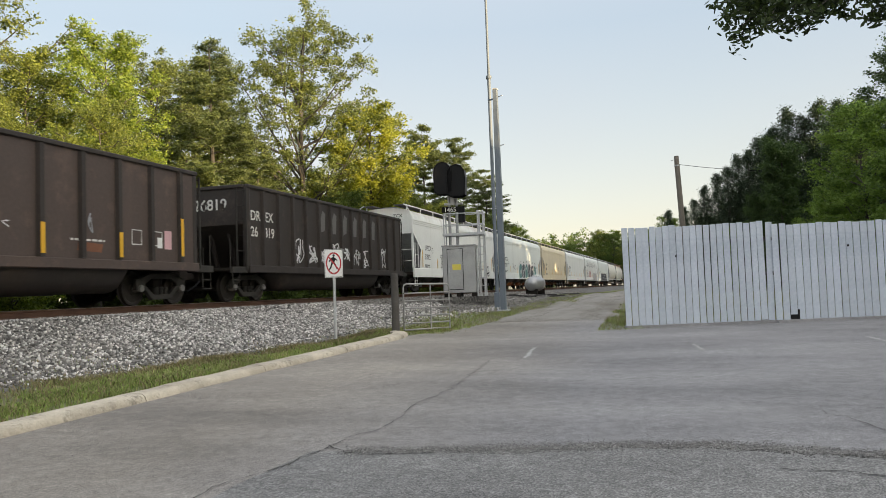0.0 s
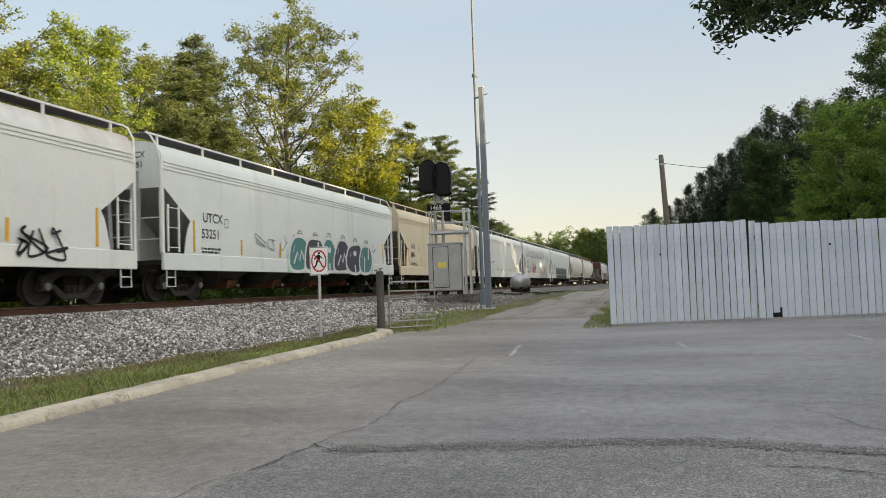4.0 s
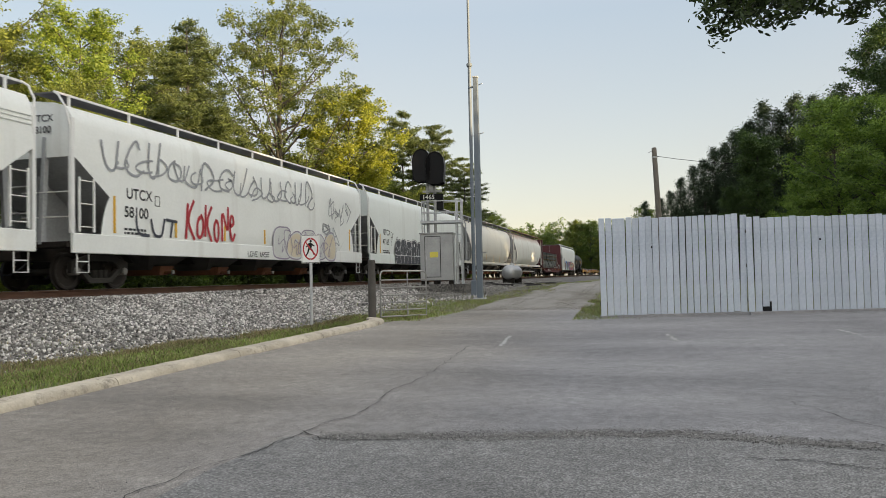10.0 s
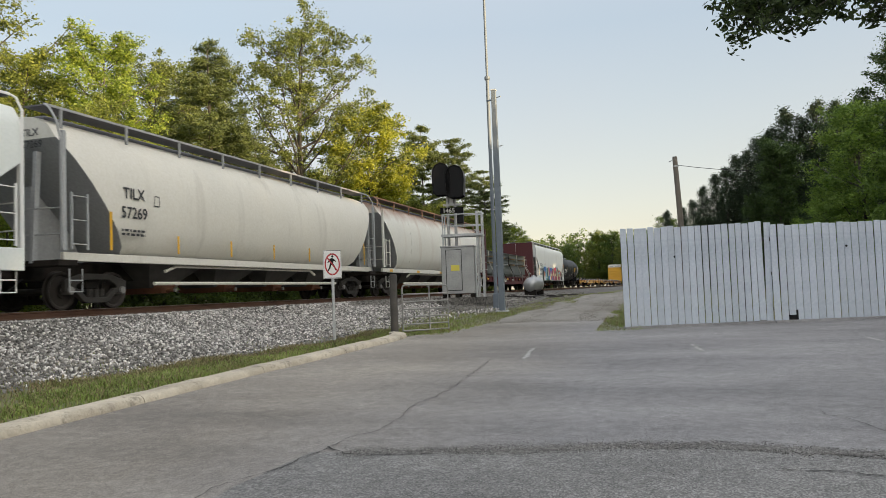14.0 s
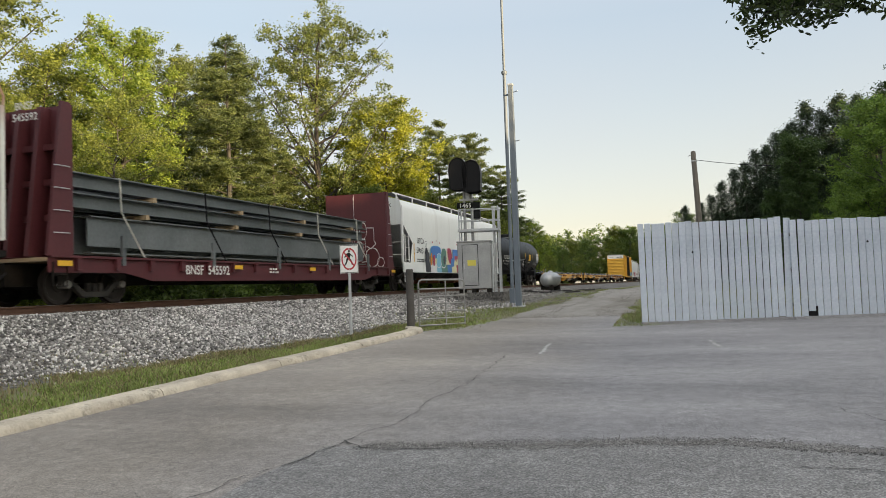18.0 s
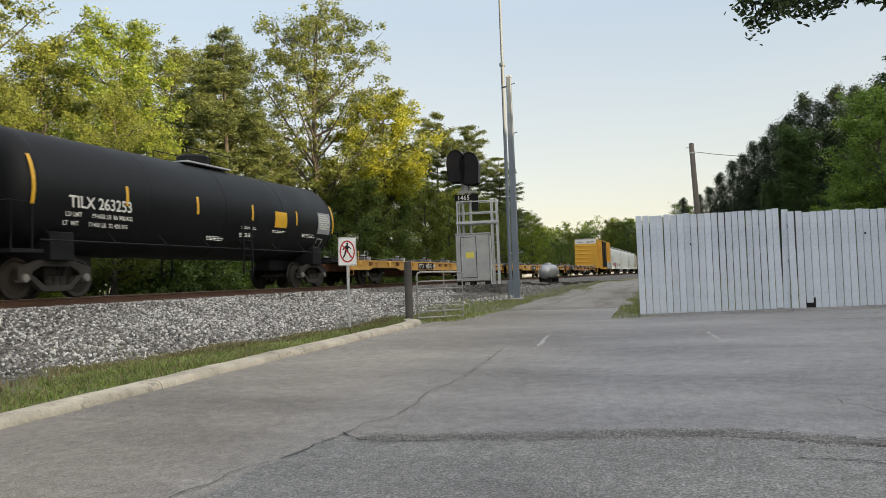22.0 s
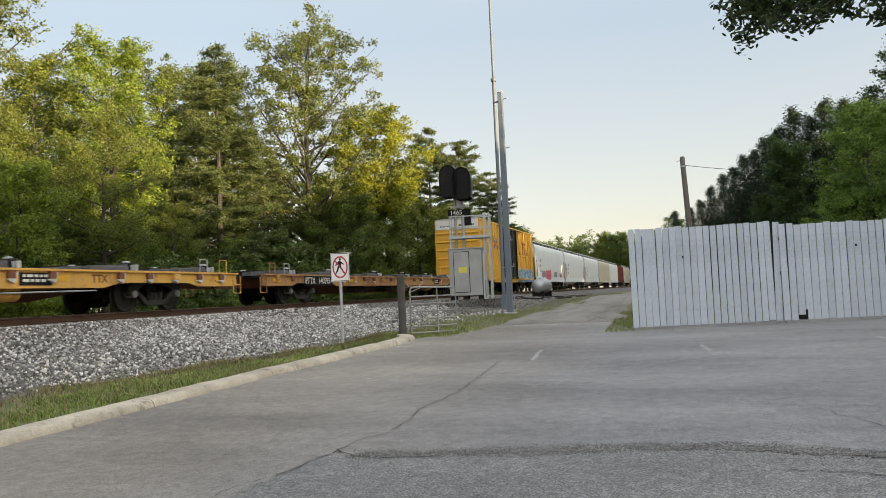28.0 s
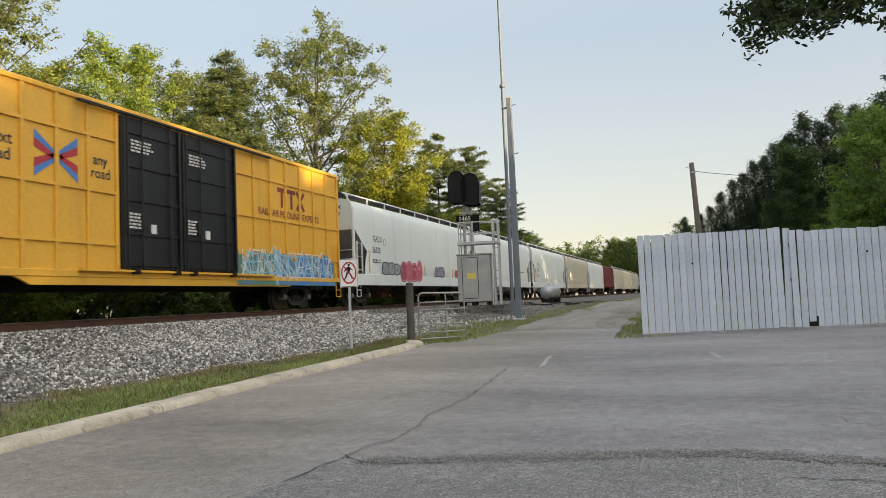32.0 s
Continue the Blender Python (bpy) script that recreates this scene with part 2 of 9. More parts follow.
def asphalt_mat(name, tone, chip, warm=1.0, coarse=1.0, pour=False):
    m, nt, b = shader(name)
    col = ramp(nt, noise_node(nt, 0.22, 6), [(0.3, (0.20 * tone * warm, 0.192 * tone, 0.183 * tone / warm)), (0.7, (0.285 * tone * warm, 0.274 * tone, 0.262 * tone / warm))])
    # old tyre sweeps and drain stains
    sweep = ramp(nt, noise_node(nt, 0.55, 6, (0.3, 1.0, 1), 0.65), [(0.34, (0.74, 0.74, 0.75)), (0.66, (1.2, 1.2, 1.19))])
    col = mix(nt, 1.0, col, sweep, "MULTIPLY")
    vor = nt.nodes.new("ShaderNodeTexVoronoi")
    vor.inputs["Scale"].default_value = chip
    co = nt.nodes.new("ShaderNodeTexCoord")
    link(nt, co.outputs["Object"], vor.inputs["Vector"])
    chips = ramp(nt, vor.outputs["Color"], [(0.1, (0.36, 0.36, 0.36)), (0.55, (0.95, 0.95, 0.95)), (0.95, (1.8, 1.78, 1.76))])
    mid = ramp(nt, noise_node(nt, 7, 6, None, 0.75), [(0.35, (0.80, 0.80, 0.80)), (0.65, (1.14, 1.14, 1.14))])
    col = mix(nt, 1.0, col, mid, "MULTIPLY")
    col = mix(nt, 0.85 * coarse, col, chips, "MULTIPLY")
    link(nt, col, b.inputs["Base Color"])
    b.inputs["Roughness"].default_value = 0.88
    bump(nt, b, vor.outputs["Distance"], 0.6 * coarse, 0.008)
    if pour:
        # the strip along the kerb was paved later, with a browner stone
        sep = nt.nodes.new("ShaderNodeSeparateXYZ")
        link(nt, co.outputs["Object"], sep.inputs["Vector"])
        wander = nt.nodes.new("ShaderNodeMath")
        wander.operation = "MULTIPLY_ADD"
        link(nt, noise_node(nt, 0.35, 4), wander.inputs[0])
        wander.inputs[1].default_value = 3.0
        link(nt, sep.outputs["X"], wander.inputs[2])
        side = ramp(nt, wander.outputs["Value"], [(0.0, (1.05, 1.0, 0.93)), (1.0, (0.975, 1.0, 1.085))])
        span = nt.nodes.new("ShaderNodeMapRange")
        span.inputs["From Min"].default_value, span.inputs["From Max"].default_value = -3.2, 0.4
        link(nt, wander.outputs["Value"], span.inputs["Value"])
        link(nt, span.outputs["Result"], side.node.inputs["Fac"])
        link(nt, mix(nt, 1.0, col, side, "MULTIPLY"), b.inputs["Base Color"])
    return m


def gravel_mat(name, c1, c2, scale):
    m, nt, b = shader(name)
    vor = nt.nodes.new("ShaderNodeTexVoronoi")
    vor.inputs["Scale"].default_value = scale
    co = nt.nodes.new("ShaderNodeTexCoord")
    link(nt, co.outputs["Object"], vor.inputs["Vector"])
    col = ramp(nt, vor.outputs["Color"], [(0.1, c1), (0.9, c2)])
    tone = ramp(nt, noise_node(nt, 0.5, 5), [(0.3, (0.7, 0.68, 0.66)), (0.7, (1.1, 1.1, 1.1))])
    link(nt, mix(nt, 1.0, col, tone, "MULTIPLY"), b.inputs["Base Color"])
    b.inputs["Roughness"].default_value = 0.95
    bump(nt, b, vor.outputs["Distance"], 0.6, 0.03)
    return m


ASPHALT = asphalt_mat("asphalt", 1.06, 120, 1.01, 0.8, True)
ASPHALT_OLD = asphalt_mat("older_asphalt", 0.86, 85, 0.975, 1.0)
ASPHALT_ROUGH = gravel_mat("coarse_asphalt", (0.085, 0.082, 0.08), (0.33, 0.32, 0.31), 55)
LANE_STONE = island_mat("lane_stone", [(0.0, (0.19, 0.172, 0.148)), (0.7, (0.30, 0.275, 0.242)), (1.0, (0.42, 0.39, 0.35))])
CRACK = plain("crack_dark", (0.028, 0.026, 0.024), 0.95)
# bed coloured darker than its stones, for the shade in the gaps
BALLAST = gravel_mat("ballast_bed", (0.035, 0.033, 0.031), (0.24, 0.228, 0.212), 18)
STONES = island_mat("ballast_stone", [(0.0, (0.06, 0.057, 0.053)), (0.35, (0.22, 0.208, 0.195)), (0.75, (0.50, 0.475, 0.445)), (1.0, (0.85, 0.82, 0.79))])
STONES_DULL = island_mat("old_gravel", [(0.0, (0.06, 0.056, 0.05)), (0.5, (0.17, 0.16, 0.145)), (1.0, (0.34, 0.32, 0.295))])
AGGREGATE = island_mat("asphalt_chip", [(0.0, (0.06, 0.058, 0.056)), (0.5, (0.18, 0.174, 0.168)), (0.85, (0.30, 0.29, 0.28)), (1.0, (0.48, 0.465, 0.45))])
def lane_mat():
    m, nt, b = shader("packed_gravel")
    col = ramp(nt, noise_node(nt, 0.45, 7, (1.0, 0.35, 1), 0.7), [(0.32, (0.16, 0.145, 0.12)), (0.5, (0.255, 0.237, 0.213)), (0.68, (0.34, 0.32, 0.295))])
    col = mix(nt, 0.6, col, ramp(nt, noise_node(nt, 16, 6, None, 0.8), [(0.3, (0.3, 0.3, 0.3)), (0.7, (0.72, 0.72, 0.72))]), "OVERLAY")
    link(nt, col, b.inputs["Base Color"])
    b.inputs["Roughness"].default_value = 0.95
    bump(nt, b, noise_node(nt, 20, 6, None, 0.8), 0.8, 0.04)
    return m


DRIVE = lane_mat()
GRASS = island_mat("grass_blade", [(0.0, (0.12, 0.18, 0.035)), (0.6, (0.26, 0.345, 0.075)), (0.9, (0.33, 0.38, 0.12)), (1.0, (0.40, 0.34, 0.18))], 0.8)
DRY_GRASS = island_mat("dry_grass", [(0.0, (0.10, 0.10, 0.04)), (0.5, (0.22, 0.18, 0.09)), (1.0, (0.36, 0.29, 0.16))], 0.85)
KERB = surface("kerb_concrete", (0.40, 0.35, 0.275), (0.61, 0.545, 0.435), 0.9, 0, 1.6, 30, 0.8, (0.17, 0.15, 0.12), 0.47)
RAIL = surface("rusty_rail", (0.075, 0.037, 0.023), (0.115, 0.058, 0.036), 0.8, 0.2, 1.0, 40, 0.2)
RAIL_TOP = plain("worn_rail_head", (0.45, 0.43, 0.41), 0.3, 0.9)
TIE = surface("tie_wood", (0.06, 0.045, 0.035), (0.11, 0.085, 0.065), 0.9, 0, 1.5, 20, 0.4, jitter=0.3)
FENCE = surface("whitewashed_board", (0.46, 0.51, 0.585), (0.58, 0.625, 0.70), 0.75, 0, 0.8, 18, 0.25, (0.40, 0.42, 0.46), 0.36, (0.40, 0.42, 0.45), 0.14)
WOOD = surface("grey_timber", (0.05, 0.045, 0.04), (0.095, 0.086, 0.078), 0.9, 0, 1.2, 30, 0.4)
POLE_WOOD = surface("weathered_pole", (0.12, 0.105, 0.09), (0.19, 0.165, 0.14), 0.9, 0, 0.8, 22, 0.3)
GALV = surface("galvanized_steel", (0.42, 0.43, 0.44), (0.54, 0.55, 0.56), 0.5, 0.4, 1.6, 18, 0.08)
POLE_GREY = surface("painted_grey_pole", (0.115, 0.14, 0.17), (0.16, 0.185, 0.215), 0.6, 0.0, 0.8, 20, 0.05)
CABINET = surface("brushed_aluminium", (0.30, 0.305, 0.31), (0.42, 0.425, 0.43), 0.40, 0.5, 0.9, 22, 0.05, (0.42, 0.42, 0.42), 0.32)
TANK_SILVER = surface("dull_silver_paint", (0.34, 0.345, 0.35), (0.44, 0.445, 0.45), 0.4, 0.55, 1.2, 20, 0.05)
GATE_STEEL = surface("weathered_gate_steel", (0.23, 0.225, 0.215), (0.36, 0.35, 0.335), 0.55, 0.3, 2.0, 20, 0.1, (0.16, 0.10, 0.06), 0.38)
BLACK = surface("black_enamel", (0.012, 0.012, 0.014), (0.022, 0.022, 0.025), 0.5, 0, 1.0, 30, 0.05)
WHITE = plain("white_paint", (0.75, 0.75, 0.74), 0.6)
WORN = surface("worn_paint", (0.25, 0.24, 0.23), (0.46, 0.45, 0.44), 0.85, 0, 6, 40, 0.2)
SIGN_WHITE = plain("sign_sheet", (0.80, 0.79, 0.78), 0.45)
RED = plain("sign_red", (0.45, 0.03, 0.04), 0.5)
INK = plain("black_paint", (0.015, 0.015, 0.016), 0.6)
YELLOW = plain("reflective_yellow", (0.75, 0.42, 0.03), 0.45)
LABEL_YELLOW = plain("yellow_label", (0.72, 0.62, 0.10), 0.5)
BARK = surface("bark", (0.04, 0.035, 0.03), (0.085, 0.075, 0.065), 0.95, 0, 2, 14, 0.6)
LEAF_OAK = leaf_mat("oak_leaf", (0.06, 0.082, 0.02), (0.21, 0.235, 0.06))
LEAF_OLIVE = leaf_mat("olive_leaf", (0.07, 0.093, 0.018), (0.24, 0.27, 0.055), 0.38)
LEAF_LIME = leaf_mat("lime_leaf", (0.10, 0.155, 0.02), (0.31, 0.37, 0.06), 0.40)
LEAF_GOLD = leaf_mat("gold_leaf", (0.17, 0.19, 0.02), (0.42, 0.42, 0.05), 0.42)
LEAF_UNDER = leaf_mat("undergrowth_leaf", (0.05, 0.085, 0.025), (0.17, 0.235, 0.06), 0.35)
LEAF_FRESH = leaf_mat("fresh_leaf", (0.08, 0.14, 0.03), (0.25, 0.36, 0.085), 0.4)
LEAF_DARK = leaf_mat("deep_leaf", (0.05, 0.085, 0.02), (0.18, 0.24, 0.055), 0.36)
LEAF_IVY = leaf_mat("vine_leaf", (0.03, 0.06, 0.02), (0.095, 0.15, 0.048), 0.3)
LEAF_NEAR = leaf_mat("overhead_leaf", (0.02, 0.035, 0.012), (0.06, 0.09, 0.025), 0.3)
NEEDLE = leaf_mat("pine_needle", (0.045, 0.065, 0.02), (0.16, 0.19, 0.06), 0.28)
NEEDLE_DARK = leaf_mat("cedar_needle", (0.018, 0.036, 0.022), (0.05, 0.08, 0.04), 0.2)

# ---- ground: the lot climbs gently away from the camera; the track runs along y ----
TRACK_X, RAIL_Z, GAUGE = -14.85, 1.49, 0.75
SLOPE = 0.0263


def smooth(a, b, v):
    t = min(1, max(0, (v - a) / (b - a)))
    return t * t * (3 - 2 * t)


def lot_z(x, y):
    y = max(-30, min(y, 46))
    return SLOPE * y


def ground_z(x, y):
    """The lie of the land under everything."""
    z = lot_z(x, y)
    z += 0.10 * smooth(-7.0, -7.5, x) if y < 19.2 else 0.0
    far = 1.05 + 0.1 * math.sin(x * 0.05) * smooth(20, 60, abs(x))
    # the strip beside and beyond the track lies on its own level
    z = z + (far - 0.12 - z) * smooth(-12.2, -17.5, x)
    z = z + (far - z) * smooth(38, 52, y)
    z = z + (0.9 - z) * smooth(30, 80, x)
    return z


def coords(lo, hi, knots):
    out, v = [], lo
    while v < hi:
        out.append(v)
        v += next(s for edge, s in knots if v < edge)
    return out + [hi]


def build_ground():
    xs = coords(-1600, 1600, [(-200, 200), (-40, 20), (-18, 2), (-5, 0.45), (20, 2.5), (60, 8), (250, 40), (9e9, 300)])
    ys = coords(-700, 2200, [(-100, 80), (-20, 12), (0, 2), (48, 0.9), (80, 4), (250, 25), (9e9, 250)])
    g = Mesh()
    for y in ys:
        for x in xs:
            g.v.append((x, y, ground_z(x, y) - 0.03))
    w = len(xs)
    for j in range(len(ys) - 1):
        for i in range(w - 1):
            g.f.append((j * w + i, j * w + i + 1, (j + 1) * w + i + 1, (j + 1) * w + i))
    solo("ground", g, GROUND, "patchy grass and bare soil round the track", "ground", kind="structure", smooth=True)


def ground_mat():
    m, nt, b = shader("grassy_ground")
    col = ramp(nt, noise_node(nt, 0.35, 8, None, 0.7), [(0.36, (0.17, 0.145, 0.10)), (0.5, (0.15, 0.155, 0.065)), (0.66, (0.11, 0.145, 0.045))])
    col = mix(nt, 0.5, col, ramp(nt, noise_node(nt, 30, 4), [(0.3, (0.3, 0.3, 0.3)), (0.7, (0.7, 0.7, 0.7))]), "OVERLAY")
    link(nt, col, b.inputs["Base Color"])
    b.inputs["Roughness"].default_value = 0.95
    bump(nt, b, noise_node(nt, 14, 5), 0.6, 0.05)
    return m


GROUND = ground_mat()
build_ground()

# line of the lot's edge along the kerb: its face, from behind the camera to the rounded end by the gate
KERB_LINE = [(-7.55, -30.0), (-7.4, -12.0), (-7.28, 0.0), (-7.2, 6.0), (-7.1, 9.0), (-6.97, 12.0), (-6.75, 15.4), (-6.62, 17.0), (-6.60, 18.0), (-6.75, 18.7), (-7.05, 19.1)]


def along(line, step):
    """Points at even steps along a line."""
    out, left = [Vector(line[0])], step
    for a, b in zip(line, line[1:]):
        a, b = Vector(a), Vector(b)
        d = (b - a).length
        while left <= d:
            out.append(a.lerp(b, left / d))
            left += step
        left -= d
    return out


def kerb_x(y):
    for (x0, y0), (x1, y1) in zip(KERB_LINE, KERB_LINE[1:]):
        if y0 <= y <= y1:
            return x0 + (x1 - x0) * (y - y0) / (y1 - y0)
    return KERB_LINE[-1][0]


def build_lot():
    g = Mesh()
    ys = [-30 + i * 1.0 for i in range(49)] + [18.5 + i * 0.4 for i in range(1, 20)]
    cols = 64
    for y in ys:
        x0 = kerb_x(y) - 0.05 if y < 18.5 else kerb_x(18.5) + min(0.35, (y - 18.5) * 0.35)
        x1 = 26.0
        for i in range(cols):
            x = x0 + (x1 - x0) * i / (cols - 1)
            mouth = 3.6 * smooth(-6.3, -4.6, x) * smooth(-1.3, -2.2, x) + 1.1 * noise.noise((x * 0.9, 0, 6)) + 0.5 * noise.noise((x * 3.1, 0, 2))
            yy = y if y < 18.5 else min(y, 19.4 + max(0, x + 1.3) * 0.28 + 0.12 * math.sin(x * 2.1) + max(0, mouth))
            g.v.append((x, yy, lot_z(x, yy) + 0.012 * noise.noise((x * 0.4, yy * 0.4, 0))))
    for j in range(len(ys) - 1):
        for i in range(cols - 1):
            a = j * cols + i
            g.f.append((a, a + 1, a + cols + 1, a + cols))
    solo("parking_lot", g, ASPHALT, "worn grey asphalt parking lot with cracks", "pavement", kind="structure", smooth=True)

    # gravel lane that leaves the lot between gate and fence
    lane = Mesh()
    left = [(-6.5, 18.6), (-6.3, 19.5), (-6.1, 21.0), (-5.6, 25.0), (-5.2, 30.0), (-4.9, 40.0), (-4.6, 52.0), (-4.4, 80.0), (-4.4, 300.0)]
    right = [(-1.2, 18.6), (-1.3, 19.5), (-1.5, 21.0), (-1.9, 25.0), (-2.1, 30.0), (-2.2, 40.0), (-2.2, 52.0), (-2.2, 80.0), (-2.2, 300.0)]
    n = 14
    rows = [18.6 + 0.4 * k for k in range(90)] + [56, 60, 66, 74, 86, 110, 150, 300]

    def edge_at(line, y):
        for (xa, ya), (xb, yb) in zip(line, line[1:]):
            if ya <= y <= yb:
                return xa + (xb - xa) * (y - ya) / (yb - ya)
        return line[-1][0]
    for y in rows:
        ea = 0.55 * noise.noise((y * 0.45, 7.0, 0)) + 0.25 * noise.noise((y * 1.7, 1.0, 0))
        eb = 0.4 * noise.noise((y * 0.5, 2.0, 0)) + 0.2 * noise.noise((y * 1.7, 4.0, 0))
        xa, xb = edge_at(left, y) + ea, edge_at(right, y) + eb
        for i in range(n):
            u = i / (n - 1)
            x = xa + (xb - xa) * u
            rut = -0.03 * (math.exp(-((u - 0.27) / 0.1) ** 2) + math.exp(-((u - 0.75) / 0.1) ** 2)) + 0.02 * noise.noise((x * 1.2, y * 0.6, 9))
            lane.v.append((x, y, ground_z(x, y) + (0.03 + rut if 0 < i < n - 1 else -0.05) - 0.05 * smooth(24.5, 22.0, y)))
    for j in range(len(rows) - 1):
        for i in range(n - 1):
            a = j * n + i
            lane.f.append((a, a + 1, a + n + 1, a + n))
    solo("gravel_lane", lane, DRIVE, "packed grey gravel lane beyond the lot", "road", kind="structure", smooth=True)


build_lot()


def build_kerb():
    """Cast kerb in lengths with open joints; each length is a part."""
    kerb = thing("kerb", "tan weathered concrete kerb along the lot", "kerb", kind="structure")
    pts = along(KERB_LINE, 0.125)
    per = 24
    for s in range(0, len(pts) - 1, per):
        run = pts[s:s + per + 1]
        if len(run) < 2:
            continue
        rings = []
        for i, p in enumerate(run):
            a, b = run[max(0, i - 1)], run[min(len(run) - 1, i + 1)]
            d = (b - a).normalized()
            out = Vector((-d.y, d.x))
            q = p.copy()
            if i == 0:
                q = q + d * 0.008
            if i == len(run) - 1:
                q = q - d * 0.008
            z = lot_z(q.x, q.y)
            wob = 0.03 * noise.noise((q.x * 2.5, q.y * 2.5, 3))
            ring = []
            for o, h in ((-0.09 + wob, -0.1), (-0.085 + wob, 0.012), (-0.06 + wob * 0.7, 0.068), (-0.025 + wob * 0.5, 0.096 + wob * 0.3), (0.14, 0.112 + wob * 0.4), (0.262, 0.108 + wob * 0.4), (0.285, 0.09), (0.285, -0.1)):
                c = q + out * o
                ring.append((c.x, c.y, z + h))
            rings.append(ring)
        part("kerb_stone", Mesh().loft(rings), KERB, kerb, smooth=True)


build_kerb()


def scatter(name, spots, mat, label, seed):
    """Many small angular stones at (x, y, z, size), one mesh."""
    rng = np.random.default_rng(seed)
    p = np.array(spots)
    n = len(p)
    base = np.array([(1, 0, 0), (-1, 0, 0), (0, 1, 0), (0, -1, 0), (0, 0, 1), (0, 0, -1)], dtype=float)
    tri = np.array([(0, 2, 4), (2, 1, 4), (1, 3, 4), (3, 0, 4), (2, 0, 5), (1, 2, 5), (3, 1, 5), (0, 3, 5)])
    q, _ = np.linalg.qr(rng.normal(size=(n, 3, 3)))
    v = np.einsum("nij,kj->nki", q, base) * rng.uniform(0.6, 1.25, (n, 6, 1)) * p[:, 3][:, None, None] + p[:, None, :3]
    f = (tri[None] + (np.arange(n) * 6)[:, None, None]).reshape(-1)
    solo(name, bulk(name, v.reshape(-1, 3), np.full(n * 8, 3), f), mat, label, "stones", kind="stuff")


# ---- track ----
def build_track():
    track = thing("railway_track", "rusty steel railway track on timber ties", "track", kind="structure")
    for sx in (-1, 1):
        x = TRACK_X + sx * GAUGE
        prof = [(-0.075, 0), (0.075, 0), (0.07, 0.02), (0.012, 0.04), (0.012, 0.13), (0.036, 0.14), (0.036, 0.172), (-0.036, 0.172), (-0.036, 0.14), (-0.012, 0.13), (-0.012, 0.04), (-0.07, 0.02)]
        rings = [[(x + px, y, RAIL_Z - 0.178 + pz) for px, pz in prof] for y in (-460, -100, 0, 40, 120, 400, 900)]
        rail = part("rail", Mesh().loft(rings), RAIL, track, "rusty brown steel rail")
        part("rail_head", Mesh().box(x - 0.034, x + 0.034, -460, 900, RAIL_Z - 0.006, RAIL_Z), RAIL_TOP, rail, "shiny worn running surface")
    tie = Mesh().box(-1.3, 1.3, -0.11, 0.11, -0.355, -0.182)
    for i in range(110):
        y = 2 + i * 0.55
        part("tie", tie, TIE, track, key="tie", bevel=0.01, at=pose(TRACK_X + random.uniform(-0.03, 0.03), y, RAIL_Z, 0, 0, random.uniform(-1, 1)))
    rest = Mesh()
    for i in range(500):
        y = 63 + i * 0.55
        rest.box(TRACK_X - 1.3, TRACK_X + 1.3, y - 0.11, y + 0.11, RAIL_Z - 0.355, RAIL_Z - 0.182)
    tagged(part("far_ties", rest, TIE, track), kind="stuff")


build_track()


def bed_profile(x, y):
    """Height of the ballast at x: a crown under the ties, a shoulder and a long uneven slope to the grass."""
    top = RAIL_Z - 0.21
    near = TRACK_X + 2.1
    toe = -8.6 + 0.45 * noise.noise((y * 0.17, 0, 0)) - 1.5 * smooth(15, 9.5, y)
    if y > 20:
        toe = toe + (-7.0 - toe) * smooth(20, 30, y)
    toe_z = ground_z(toe, y) + 0.02
    if x <= near:
        return top
    if x >= toe:
        return toe_z - 0.08 * (x - toe)
    t = (x - near) / (toe - near)
    s = top + (toe_z - top) * (t ** 0.85)
    return s + 0.05 * noise.noise((x * 0.8, y * 0.8, 0)) * min(1, 4 * t * (1 - t))


